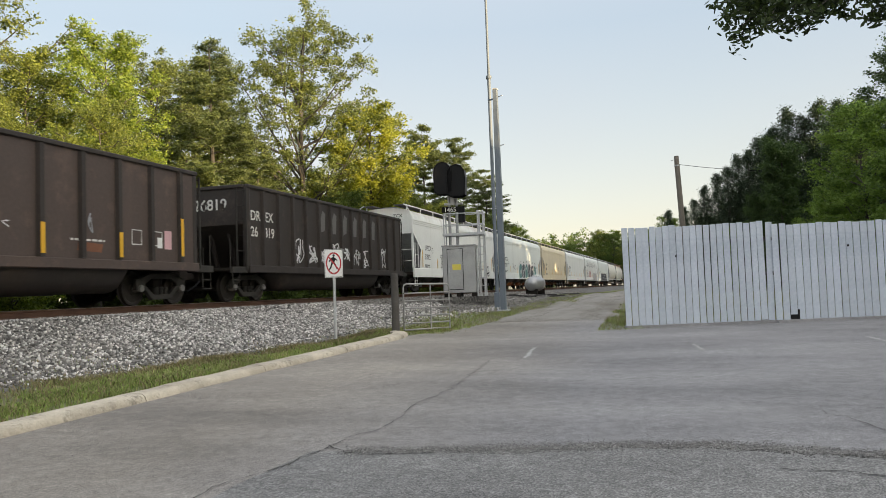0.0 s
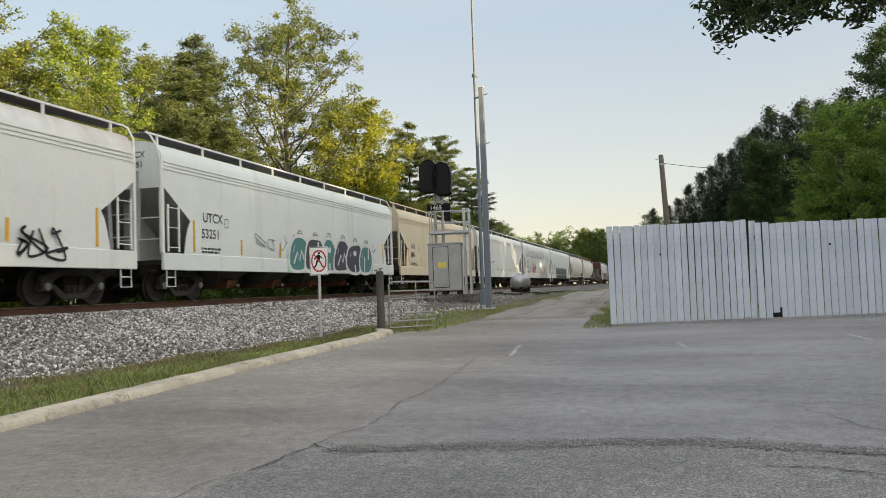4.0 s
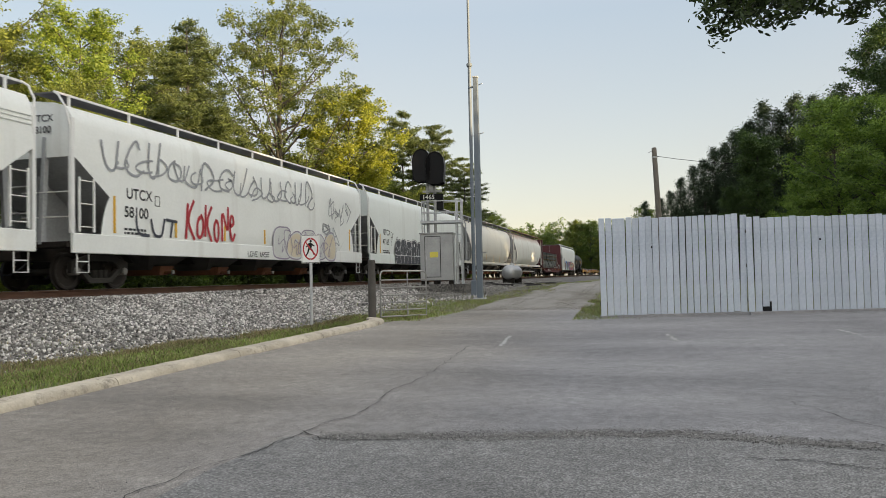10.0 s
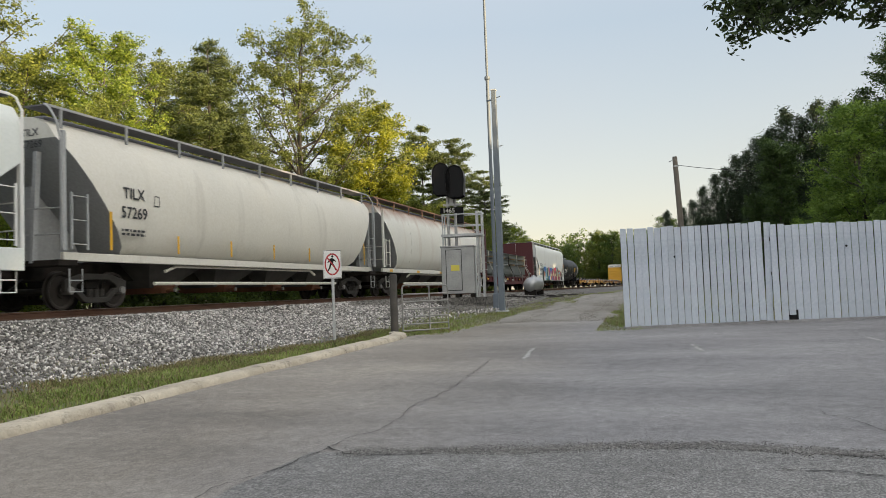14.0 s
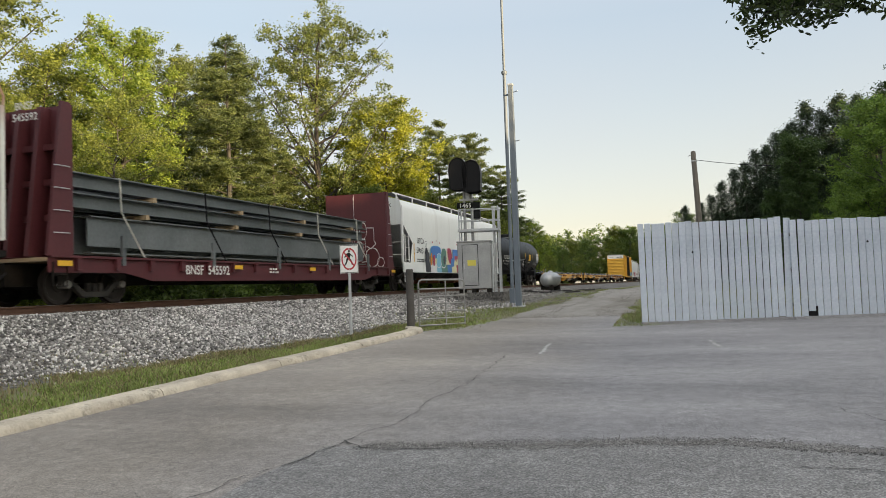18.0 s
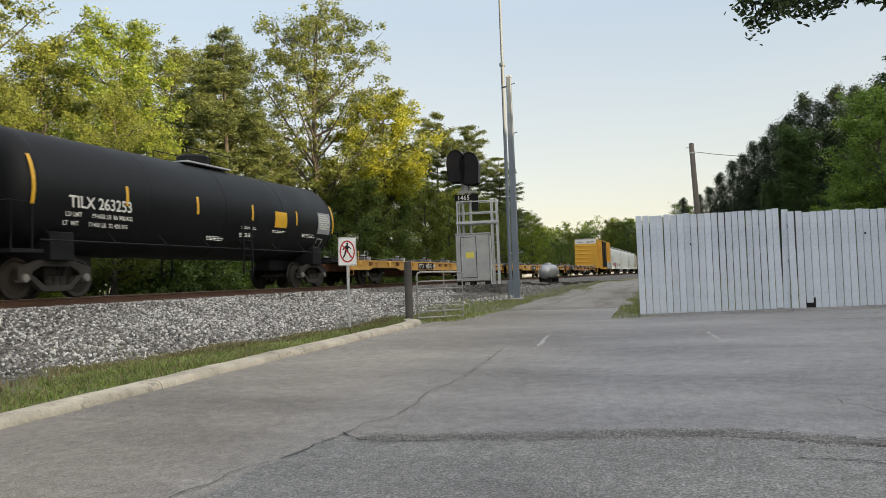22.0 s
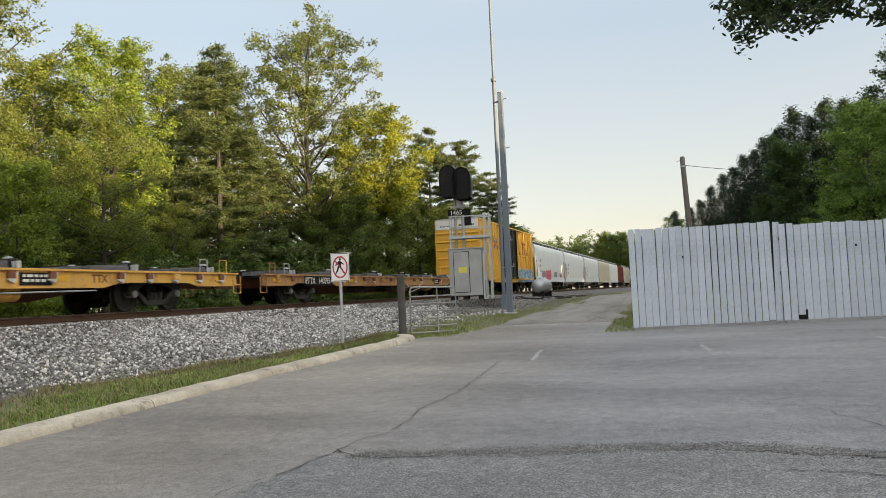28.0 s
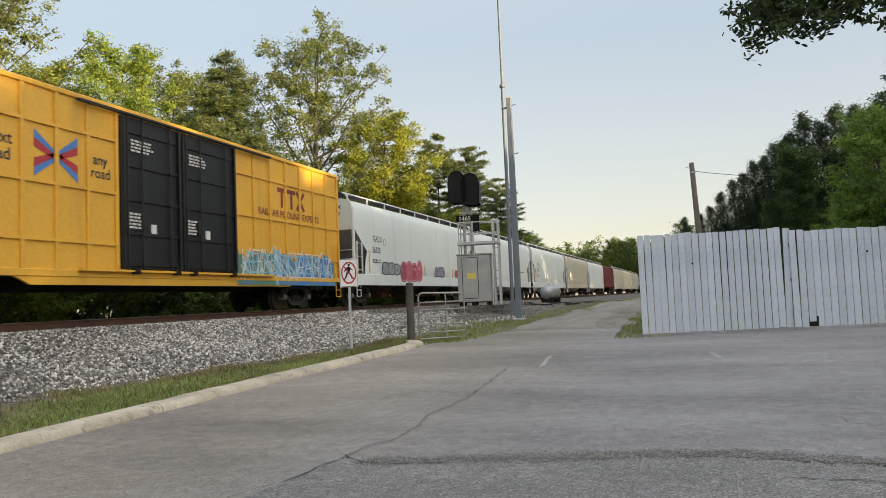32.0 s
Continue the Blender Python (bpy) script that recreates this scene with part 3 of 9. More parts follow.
def build_ballast():
    ys = coords(-460, 900, [(-20, 40), (70, 0.6), (200, 8), (9e9, 60)])
    xs = [TRACK_X - 6.5, TRACK_X - 4.2, TRACK_X - 2.1, TRACK_X, TRACK_X + 2.1] + [TRACK_X + 2.1 + i * 0.25 for i in range(1, 29)]
    g = Mesh()
    for y in ys:
        for x in xs:
            z = bed_profile(x, y) if x > TRACK_X - 2.2 else (RAIL_Z - 0.21 if x > TRACK_X - 2.5 else (RAIL_Z - 0.5 if x > TRACK_X - 5 else 0.85))
            g.v.append((x, y, z))
    w = len(xs)
    for j in range(len(ys) - 1):
        for i in range(w - 1):
            g.f.append((j * w + i, j * w + i + 1, (j + 1) * w + i + 1, (j + 1) * w + i))
    solo("ballast_bed", g, BALLAST, "grey crushed stone bed of the track", "ballast", kind="structure", smooth=True)

    rng = np.random.default_rng(4)
    places = []
    for y0, y1, dens, size in ((2, 12, 330, 0.030), (12, 22, 300, 0.030), (22, 36, 120, 0.038), (36, 62, 36, 0.055)):
        x0, x1 = TRACK_X + 0.95, -5.6 if y1 > 22 else -8.0
        n = int((y1 - y0) * (x1 - x0) * dens)
        px, py = rng.uniform(x0, x1, n), rng.uniform(y0, y1, n)
        for x, y in zip(px, py):
            toe = -8.45 + 0.45 * noise.noise((y * 0.17, 0, 0)) - 1.5 * smooth(15, 9.5, y)
            if y > 20:
                toe = toe + (-7.0 - toe) * smooth(20, 30, y)
            if x > toe + rng.exponential(0.18) - 0.1:
                continue
            places.append((x, y, bed_profile(x, y), size * rng.uniform(0.6, 1.55)))
    p = np.array(places)
    fresh = p[:, 1] < 30 + 2.5 * np.sin(p[:, 0] * 1.7)
    for name, mat, label, q in (("ballast_stones", STONES, "loose angular grey and white crushed stones", p[fresh]), ("old_ballast_stones", STONES_DULL, "dusty grey crushed stones along the track", p[~fresh])):
        scatter(name, q + np.array([0, 0, 0.008, 0]), mat, label, 4)


build_ballast()


# ---- grass ----
def blades(name, spots, mat, label, tall, seed, width=0.006):
    """Many bent grass blades at given (x, y, z, scale)."""
    rng = np.random.default_rng(seed)
    p = np.array(spots)
    n = len(p)
    a = rng.uniform(0, 2 * math.pi, n)
    h = tall * p[:, 3] * rng.uniform(0.5, 1.3, n)
    lean = rng.normal(0, 0.55, (n, 2)) * h[:, None]
    w = np.stack([np.cos(a), np.sin(a)], 1) * (width * rng.uniform(0.7, 1.5, n))[:, None]
    v = np.zeros((n, 5, 3))
    v[:, 0, :2], v[:, 1, :2] = p[:, :2] - w, p[:, :2] + w
    v[:, 2, :2], v[:, 3, :2] = p[:, :2] + lean * 0.35 + w * 0.8, p[:, :2] + lean * 0.35 - w * 0.8
    v[:, 4, :2] = p[:, :2] + lean
    v[:, 0, 2] = v[:, 1, 2] = p[:, 2] - 0.01
    v[:, 2, 2] = v[:, 3, 2] = p[:, 2] + h * 0.6
    v[:, 4, 2] = p[:, 2] + h * 0.92
    i = (np.arange(n) * 5)[:, None]
    faces = np.concatenate([i + np.array([[0, 1, 2, 3]]), i + np.array([[3, 2, 4]])], axis=1).reshape(-1)
    sizes = np.tile([4, 3], n)
    solo(name, bulk(name, v.reshape(-1, 3), sizes, faces), mat, label, "grass", kind="stuff")


def build_grass():
    rng = np.random.default_rng(9)
    green, dry = [], []
    # strip between kerb and ballast
    for _ in range(90000):
        y = rng.uniform(3.5, 21)
        k = kerb_x(min(y, 19.0)) - 0.25
        wide = 1.55 + 0.3 * noise.noise((y * 0.2, 5, 0)) + 1.5 * smooth(15, 9, y) - 0.55 * smooth(12, 17, y)
        o = abs(rng.normal(0, 0.5)) * wide if rng.random() < 0.5 else rng.uniform(0, wide)
        x = k - o
        thin = noise.noise((x * 0.9, y * 0.9, 1))
        if thin < -0.08 and rng.random() < 0.8:
            continue
        z = max(ground_z(x, y) - 0.03, bed_profile(x, y) if x < -8.2 else -9)
        edge = 0.6 + 0.4 * (o < wide * 0.8)
        (dry if rng.random() < 0.2 + 0.55 * (o > wide * 0.55) else green).append((x, y, z, edge * (1.2 if thin > 0.2 else 0.8)))
    # verge round gate, pole and along the lane
    for _ in range(64000):
        y = rng.uniform(19, 60)
        side = rng.random()
        if side < 0.72:
            lane = -6.15 + 0.05 * (y - 19) if y < 40 else -4.9
            x = lane - abs(rng.normal(0, 1.1)) + rng.normal(0, 0.3)
            if y > 34:
                x = -4.4 - abs(rng.normal(0, 1.5))
        else:
            x = -1.6 - 0.03 * min(20, y - 19) + abs(rng.normal(0, 0.5)) - 0.35
        thin = noise.noise((x * 0.7, y * 0.5, 2))
        if thin < -0.1 and rng.random() < 0.7 or y > 27 and rng.random() < 0.55:
            continue
        z = ground_z(x, y) - 0.02
        if x < -7.0:
            z = max(z, bed_profile(x, y))
        (dry if rng.random() < 0.30 else green).append((x, y, z, (0.75 + 0.5 * (thin > 0.25)) * (0.6 if y > 27 else 1.0)))
    blades("verge_grass", green, GRASS, "short green grass on the verge by the kerb", 0.09, 1)
    blades("dry_verge_grass", dry, DRY_GRASS, "tufts of dry straw-coloured grass", 0.11, 2)


build_grass()


# ---- lot details: cracks, old patch, paint ----
def strip_on_lot(name, line, width, mat, label, lift=0.006, rough=0.4, seed=0):
    rng = random.Random(seed)
    pts = along(line, 0.06)
    m = Mesh()
    prev = None
    for i, p in enumerate(pts):
        a, b = pts[max(0, i - 1)], pts[min(len(pts) - 1, i + 1)]
        d = (b - a).normalized()
        s = Vector((-d.y, d.x))
        w0, w1 = width * rng.uniform(1 - rough, 1 + rough) / 2, width * rng.uniform(1 - rough, 1 + rough) / 2
        j = rng.uniform(-1, 1) * width * rough
        l, r = p + s * (w0 + j), p - s * (w1 - j)
        cur = [(l.x, l.y, lot_z(*l) + lift + 0.012 * noise.noise((l.x * 0.4, l.y * 0.4, 0))), (r.x, r.y, lot_z(*r) + lift + 0.012 * noise.noise((r.x * 0.4, r.y * 0.4, 0)))]
        if prev:
            m.poly([prev[1], cur[1], cur[0], prev[0]])
        prev = cur
    return solo(name, m, mat, label, "pavement", kind="structure")


def jagged(line, amount, seed):
    rng = random.Random(seed)
    return [(p.x + rng.uniform(-amount, amount), p.y + rng.uniform(-amount, amount)) for p in along(line, 0.16)]


CRACKS = [
    ([(-3.25, 13.5), (-3.11, 11.3), (-3.01, 10.0), (-3.07, 9.33), (-3.15, 8.63), (-3.0, 8.19), (-3.02, 7.39), (-3.18, 7.19), (-3.2, 6.86), (-3.24, 6.56), (-3.34, 5.81), (-3.5, 5.3), (-3.6, 4.2), (-3.5, 3.0)], 0.0095),
    ([(-3.2, 6.7), (-2.9, 6.45), (-2.4, 6.50)], 0.016),
    ([(1.3, 8.7), (1.51, 8.35), (1.69, 7.83), (1.85, 7.55), (2.4, 7.0)], 0.008),
    ([(-2.6, 10.4), (-1.37, 10.82), (-0.7, 11.07), (0.4, 11.3)], 0.011),
    ([(0.6, 6.4), (1.6, 6.2), (2.6, 5.9)], 0.012),
]
for k, (line, w) in enumerate(CRACKS):
    strip_on_lot("crack", jagged(line, 0.045, k), w, CRACK, "dark crack in the asphalt", 0.012, 0.95, k)
RAVEL = [(-2.95, 6.56), (-2.2, 6.68), (-1.4, 6.82), (-0.44, 7.05), (0.3, 7.10), (1.0, 6.98), (1.8, 6.85), (3.4, 6.55), (5.0, 6.35)]
def build_old_patch():
    """The older, coarser asphalt on the camera's side of the ravelled seam."""
    g = Mesh()
    line = [(p.x, p.y) for p in along([(-3.35, 6.5)] + RAVEL + [(12.0, 6.0)], 0.15)]
    ends = [6.5 - 0.8 * k for k in range(14)]
    for x, y in line:
        e = 0.05 * noise.noise((x * 4, 0, 1)) + 0.03 * noise.noise((x * 11, 0, 1))
        for k in range(14):
            yy = (y + e) * (1 - k / 13) + (-8.0) * k / 13
            xx = x - 0.25 * (k > 3) * smooth(-2.6, -3.35, x) + (0.22 * noise.noise((yy * 0.7, 2, 0)) + 0.05 * noise.noise((yy * 5, 2, 0))) * smooth(-2.8, -3.3, x)
            g.v.append((xx, yy, lot_top(xx, yy) + 0.004))
    for j in range(len(line) - 1):
        for k in range(13):
            a = j * 14 + k
            g.f.append((a, a + 1, a + 15, a + 14))
    solo("old_asphalt", g, ASPHALT_OLD, "older coarse grey asphalt past the seam", "pavement", kind="structure", smooth=True)


def lot_top(x, y):
    return lot_z(x, y) + 0.012 * noise.noise((x * 0.4, y * 0.4, 0))


build_old_patch()
for k, (a, b, w) in enumerate([(0, 3, 0.07), (2, 5, 0.13), (4, 7, 0.16), (6, 8, 0.10)]):
    strip_on_lot("patch_edge", jagged(RAVEL[a:b + 1], 0.035, 40 + k), w, ASPHALT_ROUGH, "coarse dark ravelled strip of asphalt", 0.0065 + 0.0012 * k, 0.55, 11 + k)
for k, (a, b) in enumerate([(0.05, 0.13), (0.22, 0.31), (0.36, 0.40), (0.52, 0.66), (0.80, 0.86)]):
    line = along(RAVEL, 0.05)
    stretch = [(p.x, p.y - 0.11 + 0.03 * math.sin(3 * p.x)) for p in line[int(a * len(line)):int(b * len(line)):4]]
    strip_on_lot("crack", jagged(stretch, 0.014, 44 + k), 0.009, CRACK, "thin dark edge of the old patch", 0.012, 0.9, 22 + k)


def build_loose_stone():
    rng = random.Random(15)
    spots = []
    line = along(RAVEL, 0.02)
    for k in range(11000):
        p = line[rng.randrange(len(line))]
        w = 0.10 + 0.06 * noise.noise((p.x * 1.1, 3, 0))
        x, y = p.x + rng.gauss(0, 0.05), p.y + rng.gauss(0, w)
        spots.append((x, y, lot_top(x, y) + 0.008, rng.uniform(0.0035, 0.008)))
    for k in range(9000):
        x, y = rng.uniform(-6.5, 8), rng.uniform(3.2, 12)
        spots.append((x, y, lot_top(x, y) + 0.004, rng.uniform(0.002, 0.005)))
    scatter("loose_aggregate", spots, AGGREGATE, "loose dark and pale chips on the asphalt", 3)
    spots = []
    for k in range(11000):
        y = 22.5 + 32 * rng.random() ** 1.3
        x = rng.uniform(-6.6, -1.2)
        spots.append((x, y, ground_z(x, y) + 0.012, rng.uniform(0.006, 0.016)))
    scatter("lane_gravel", spots, LANE_STONE, "loose gravel strewn over the lane", 4)


build_loose_stone()
for k, (a, b) in enumerate(([(-2.82, 15.3), (-2.66, 13.6)], [(0.19, 15.7), (0.36, 14.4)], [(3.40, 16.6), (3.54, 15.5)])):
    strip_on_lot("worn_line", [a, b], 0.065, WORN, "faded white parking line", 0.005, 0.5, 20 + k)


# ---- fence ----
def build_fence():
    """Two runs of tall boards on rails and posts; every board is a part."""
    rng = random.Random(6)
    fence = thing("board_fence", "tall whitewashed vertical board fence with gaps", "fence")
    runs = [((-1.30, 19.55), (2.20, 20.50), 22, 2.42, 0.0), ((2.215, 20.44), (13.6, 23.6), 66, 2.36, 0.05)]
    for r, (a, b, n, tall, tilt) in enumerate(runs):
        a, b = Vector(a), Vector(b)
        d = (b - a).normalized()
        back = Vector((-d.y, d.x))
        ang = math.degrees(math.atan2(d.y, d.x))
        step = (b - a).length / n
        for i in range(n):
            p = a + d * step * (i + 0.5)
            z = lot_z(p.x, p.y) + 0.03 + rng.uniform(-0.015, 0.015)
            up = rng.uniform(-0.03, 0.03) + (0.05 * i / n if r == 0 else 0)
            w = step - rng.choice((0.008, 0.011, 0.014, 0.022))
            low = 0.17 if (r, i) == (1, 2) else 0.0
            board = Mesh().box(-w / 2, w / 2, -0.011, 0.011, low, tall)
            part("board", board, FENCE, fence, key=("board", r, round(w, 4), low), bevel=0.006,
                 at=pose(p.x, p.y + rng.uniform(-0.006, 0.006), z + up * 0.6, rng.uniform(-0.4, 0.4), rng.uniform(-0.22, 0.22) + (1.0 if r == 0 and i == n - 1 else 0), ang))
        for z in (0.35, 1.2, 2.05):
            p, q = a + back * 0.035, b + back * 0.035
            part("rail", Mesh().bar((p.x, p.y, lot_z(*p) + z), (q.x, q.y, lot_z(*q) + z), 0.04, 0.09), WOOD, fence)
        k = max(2, int((b - a).length / 2.4) + 1)
        for i in range(k):
            p = a.lerp(b, (i + 0.25) / (k - 0.5)) + back * 0.11
            z = lot_z(p.x, p.y)
            part("post", Mesh().box(p.x - 0.045, p.x + 0.045, p.y - 0.045, p.y + 0.045, z - 0.1, z + 2.3), WOOD, fence, bevel=0.006)
        if r == 1:
            # added black sheet stands in for the darkness behind the short plank
            p = a + d * step * 2.5 + back * 0.02
            part("backing_board", Mesh().box(p.x - 0.13, p.x + 0.13, p.y - 0.01, p.y + 0.01, lot_z(*p), lot_z(*p) + 0.3), INK, fence, "black sheet for the dark seen under the broken plank")
        for f, h in ((0.36, 1.72), (0.62, 0.62)) if r == 0 else ((0.155, 1.80), (0.4, 0.9)):
            p = a.lerp(b, f) - back * 0.0125
            knot = Mesh().lathe((0, 0, 0), 1, [(0.028, 0), (0.024, 0.003)], 10)
            part("knot_hole", knot, INK, fence, "dark knot hole", at=pose(p.x, p.y, lot_z(*p) + h, 0, 0, ang))
        base = Mesh()
        p0, p1 = a - back * 0.16, b - back * 0.16
        base.loft([[(p.x + back.x * o, p.y + back.y * o, lot_z(p.x, p.y) + h) for o, h in ((0, -0.05), (0.03, 0.055), (0.3, 0.075), (0.36, -0.05))] for p in (p0.lerp(p1, i / 12) for i in range(13))])
        solo("asphalt_berm", base, ASPHALT, "low asphalt berm under the fence", "kerb", kind="structure", smooth=True)


build_fence()
# ---- train: each car in its own space, x towards the lot, y away along the track, z up from the rail head ----
def paint(name, c, stain, amount=0.36, rough=0.55, runs=None):
    return surface(name, tuple(v * 0.93 for v in c), c, rough, 0, 0.5, 14, 0.04, stain, amount, runs)


def roof_rust(m, low, high, colour, strength=0.9):
    """Rust that has run down from the roof edge of a car, ragged and streaked."""
    nt = m.node_tree
    b = nt.nodes["Principled BSDF"]
    paint_in = b.inputs["Base Color"].links[0].from_socket
    co = nt.nodes.new("ShaderNodeTexCoord")
    sep = nt.nodes.new("ShaderNodeSeparateXYZ")
    link(nt, co.outputs["Object"], sep.inputs["Vector"])
    ragged = noise_node(nt, 0.9, 6, (1, 1, 0.25), 0.65)
    lift = nt.nodes.new("ShaderNodeMath")
    lift.operation = "MULTIPLY_ADD"
    link(nt, ragged, lift.inputs[0])
    lift.inputs[1].default_value = 1.3
    link(nt, sep.outputs["Z"], lift.inputs[2])
    edge = nt.nodes.new("ShaderNodeMapRange")
    edge.inputs["From Min"].default_value, edge.inputs["From Max"].default_value = low + 0.65, high + 0.65
    edge.inputs["To Max"].default_value = strength
    link(nt, lift.outputs["Value"], edge.inputs["Value"])
    tone = ramp(nt, noise_node(nt, 2.2, 6, None, 0.7), [(0.3, tuple(v * 0.6 for v in colour)), (0.7, colour)])
    link(nt, mix(nt, edge.outputs["Result"], paint_in, tone), b.inputs["Base Color"])
    return m


CAR_WHITE = paint("hopper_white", (0.79, 0.805, 0.785), (0.549, 0.537, 0.5), 0.34, 0.5, (0.40, 0.37, 0.32))
CAR_WHITE_RUST = paint("hopper_white_rusting", (0.76, 0.77, 0.745), (0.439, 0.293, 0.195), 0.30, 0.55, (0.38, 0.33, 0.28))
CAR_PALE = paint("hopper_pale_grey", (0.73, 0.765, 0.75), (0.60, 0.549, 0.525), 0.34, 0.5, (0.36, 0.36, 0.33))
CAR_TAN = paint("hopper_tan", (0.70, 0.61, 0.45), (0.56, 0.43, 0.27), 0.36, 0.6, (0.36, 0.27, 0.18))
CAR_GREY = paint("hopper_warm_grey", (0.69, 0.665, 0.60), (0.55, 0.52, 0.46), 0.36, 0.55, (0.27, 0.24, 0.2))
CAR_RUSTY = paint("hopper_white_with_rust", (0.70, 0.69, 0.64), (0.50, 0.40, 0.31), 0.34, 0.6, (0.34, 0.17, 0.09))
roof_rust(CAR_RUSTY, 3.75, 4.5, (0.36, 0.16, 0.08))
roof_rust(CAR_WHITE_RUST, 4.0, 4.75, (0.36, 0.22, 0.16), 0.7)
CAR_CREAM = paint("hopper_cream", (0.56, 0.50, 0.38), (0.38, 0.3, 0.2), 0.38, 0.6, (0.3, 0.25, 0.18))
CAR_RED = paint("oxide_red_car", (0.20, 0.035, 0.03), (0.10, 0.03, 0.025), 0.36, 0.6, (0.08, 0.03, 0.02))
# grey of end frames; on the slope sheets it stands for their shade
END_GREY = paint("hopper_end_grey", (0.36, 0.37, 0.38), (0.2, 0.2, 0.2), 0.4, 0.6, (0.16, 0.15, 0.14))
GONDOLA = paint("gondola_black_brown", (0.038, 0.031, 0.028), (0.075, 0.056, 0.047), 0.44, 0.6, (0.08, 0.066, 0.058))
GONDOLA_BROWN = paint("gondola_rust_brown", (0.072, 0.05, 0.042), (0.13, 0.085, 0.065), 0.45, 0.65, (0.12, 0.08, 0.062))
MAROON = paint("flatcar_maroon", (0.085, 0.016, 0.02), (0.04, 0.016, 0.018), 0.36, 0.6, (0.05, 0.02, 0.02))
TTX = paint("flatcar_yellow", (0.68, 0.38, 0.085), (0.28, 0.12, 0.05), 0.46, 0.65, (0.16, 0.07, 0.035))
TTX_RUST = paint("flatcar_rusted_yellow", (0.42, 0.215, 0.075), (0.17, 0.075, 0.04), 0.5, 0.75, (0.13, 0.055, 0.03))
RUST = surface("flaking_rust", (0.13, 0.05, 0.028), (0.20, 0.085, 0.045), 0.85, 0, 2.0, 24, 0.3)
BOX_YELLOW = paint("boxcar_yellow", (0.74, 0.40, 0.045), (0.58, 0.29, 0.04), 0.30, 0.5, (0.36, 0.19, 0.05))
BOX_BLACK = paint("boxcar_door_black", (0.012, 0.012, 0.014), (0.03, 0.028, 0.026), 0.34, 0.5, (0.035, 0.032, 0.03))
TANK_BLACK = paint("tank_black", (0.006, 0.0065, 0.008), (0.011, 0.011, 0.012), 0.30, 0.5)
RUNNING = surface("grimy_steel", (0.012, 0.0105, 0.0095), (0.034, 0.028, 0.024), 0.85, 0.1, 1.4, 18, 0.2, (0.06, 0.04, 0.03), 0.36)
WHEEL = surface("wheel_steel", (0.02, 0.017, 0.015), (0.045, 0.037, 0.032), 0.65, 0.4, 1.5, 16, 0.1)
FRAME = surface("dusty_cast_steel", (0.02, 0.018, 0.016), (0.045, 0.04, 0.035), 0.85, 0.1, 2.0, 22, 0.25, (0.03, 0.024, 0.02), 0.40)
FUNNEL = surface("grimy_hopper_steel", (0.05, 0.047, 0.044), (0.10, 0.095, 0.09), 0.8, 0, 1.2, 20, 0.15)
CAP = plain("bearing_cap", (0.22, 0.21, 0.20), 0.5, 0.2)
GRATE = surface("roof_walk_grating", (0.10, 0.10, 0.11), (0.15, 0.15, 0.16), 0.7, 0.4, 1.2, 30, 0.3)
STEEL_BEAM = surface("mill_steel_beam", (0.13, 0.145, 0.15), (0.21, 0.225, 0.23), 0.5, 0.6, 0.6, 12, 0.1, (0.10, 0.07, 0.05), 0.32)
TIMBER = surface("pale_dunnage", (0.30, 0.22, 0.13), (0.40, 0.30, 0.19), 0.85, 0, 2, 22, 0.3)
STRAP = plain("white_strap", (0.55, 0.54, 0.50), 0.6)
INK_W = plain("white_lettering", (0.68, 0.67, 0.63), 0.6)
INK_K = plain("black_lettering", (0.03, 0.03, 0.035), 0.6)
SCRAP = island_mat("scrap_load", [(0, (0.1, 0.09, 0.08)), (0.6, (0.3, 0.28, 0.26)), (1, (0.55, 0.53, 0.5))])
for m, gloss in ((GONDOLA, 0.3), (BOX_BLACK, 0.4), (TANK_BLACK, 0.25), (RUNNING, 0.15), (BLACK, 0.1), (INK, 0.1)):
    m.node_tree.nodes["Principled BSDF"].inputs["Specular IOR Level"].default_value = gloss
SPRAY = {k: plain("spray_" + k, c, 0.6) for k, c in dict(
    black=(0.02, 0.02, 0.025), white=(0.72, 0.72, 0.72), pink=(0.55, 0.10, 0.16), red=(0.42, 0.035, 0.045), blue=(0.07, 0.20, 0.50), sky=(0.22, 0.50, 0.66),
    teal=(0.08, 0.22, 0.22), green=(0.05, 0.12, 0.10), mint=(0.42, 0.62, 0.46), yellow=(0.72, 0.60, 0.10), tan=(0.62, 0.45, 0.28), slate=(0.06, 0.065, 0.085), grey=(0.33, 0.34, 0.36), orange=(0.65, 0.25, 0.05), stain=(0.55, 0.47, 0.40), blush=(0.62, 0.38, 0.40), smear=(0.13, 0.125, 0.12), chalk=(0.62, 0.63, 0.615), cream=(0.66, 0.58, 0.44), plum=(0.30, 0.26, 0.34), char=(0.045, 0.048, 0.06), steel=(0.10, 0.22, 0.36), fern=(0.10, 0.22, 0.18), ruby=(0.40, 0.06, 0.10), lemon=(0.70, 0.68, 0.42)).items()}


def lettering(text, size):
    """A mesh of words in the built-in font, standing in the plane that faces +x."""
    key = ("text", text, size)
    if key not in SHARED:
        cu = bpy.data.curves.new("lettering", "FONT")
        cu.body, cu.size, cu.offset = text, size, size * 0.016
        ob = bpy.data.objects.new("lettering", cu)
        me = bpy.data.meshes.new_from_object(ob)
        bpy.data.objects.remove(ob)
        SHARED[key] = me
    return SHARED[key]


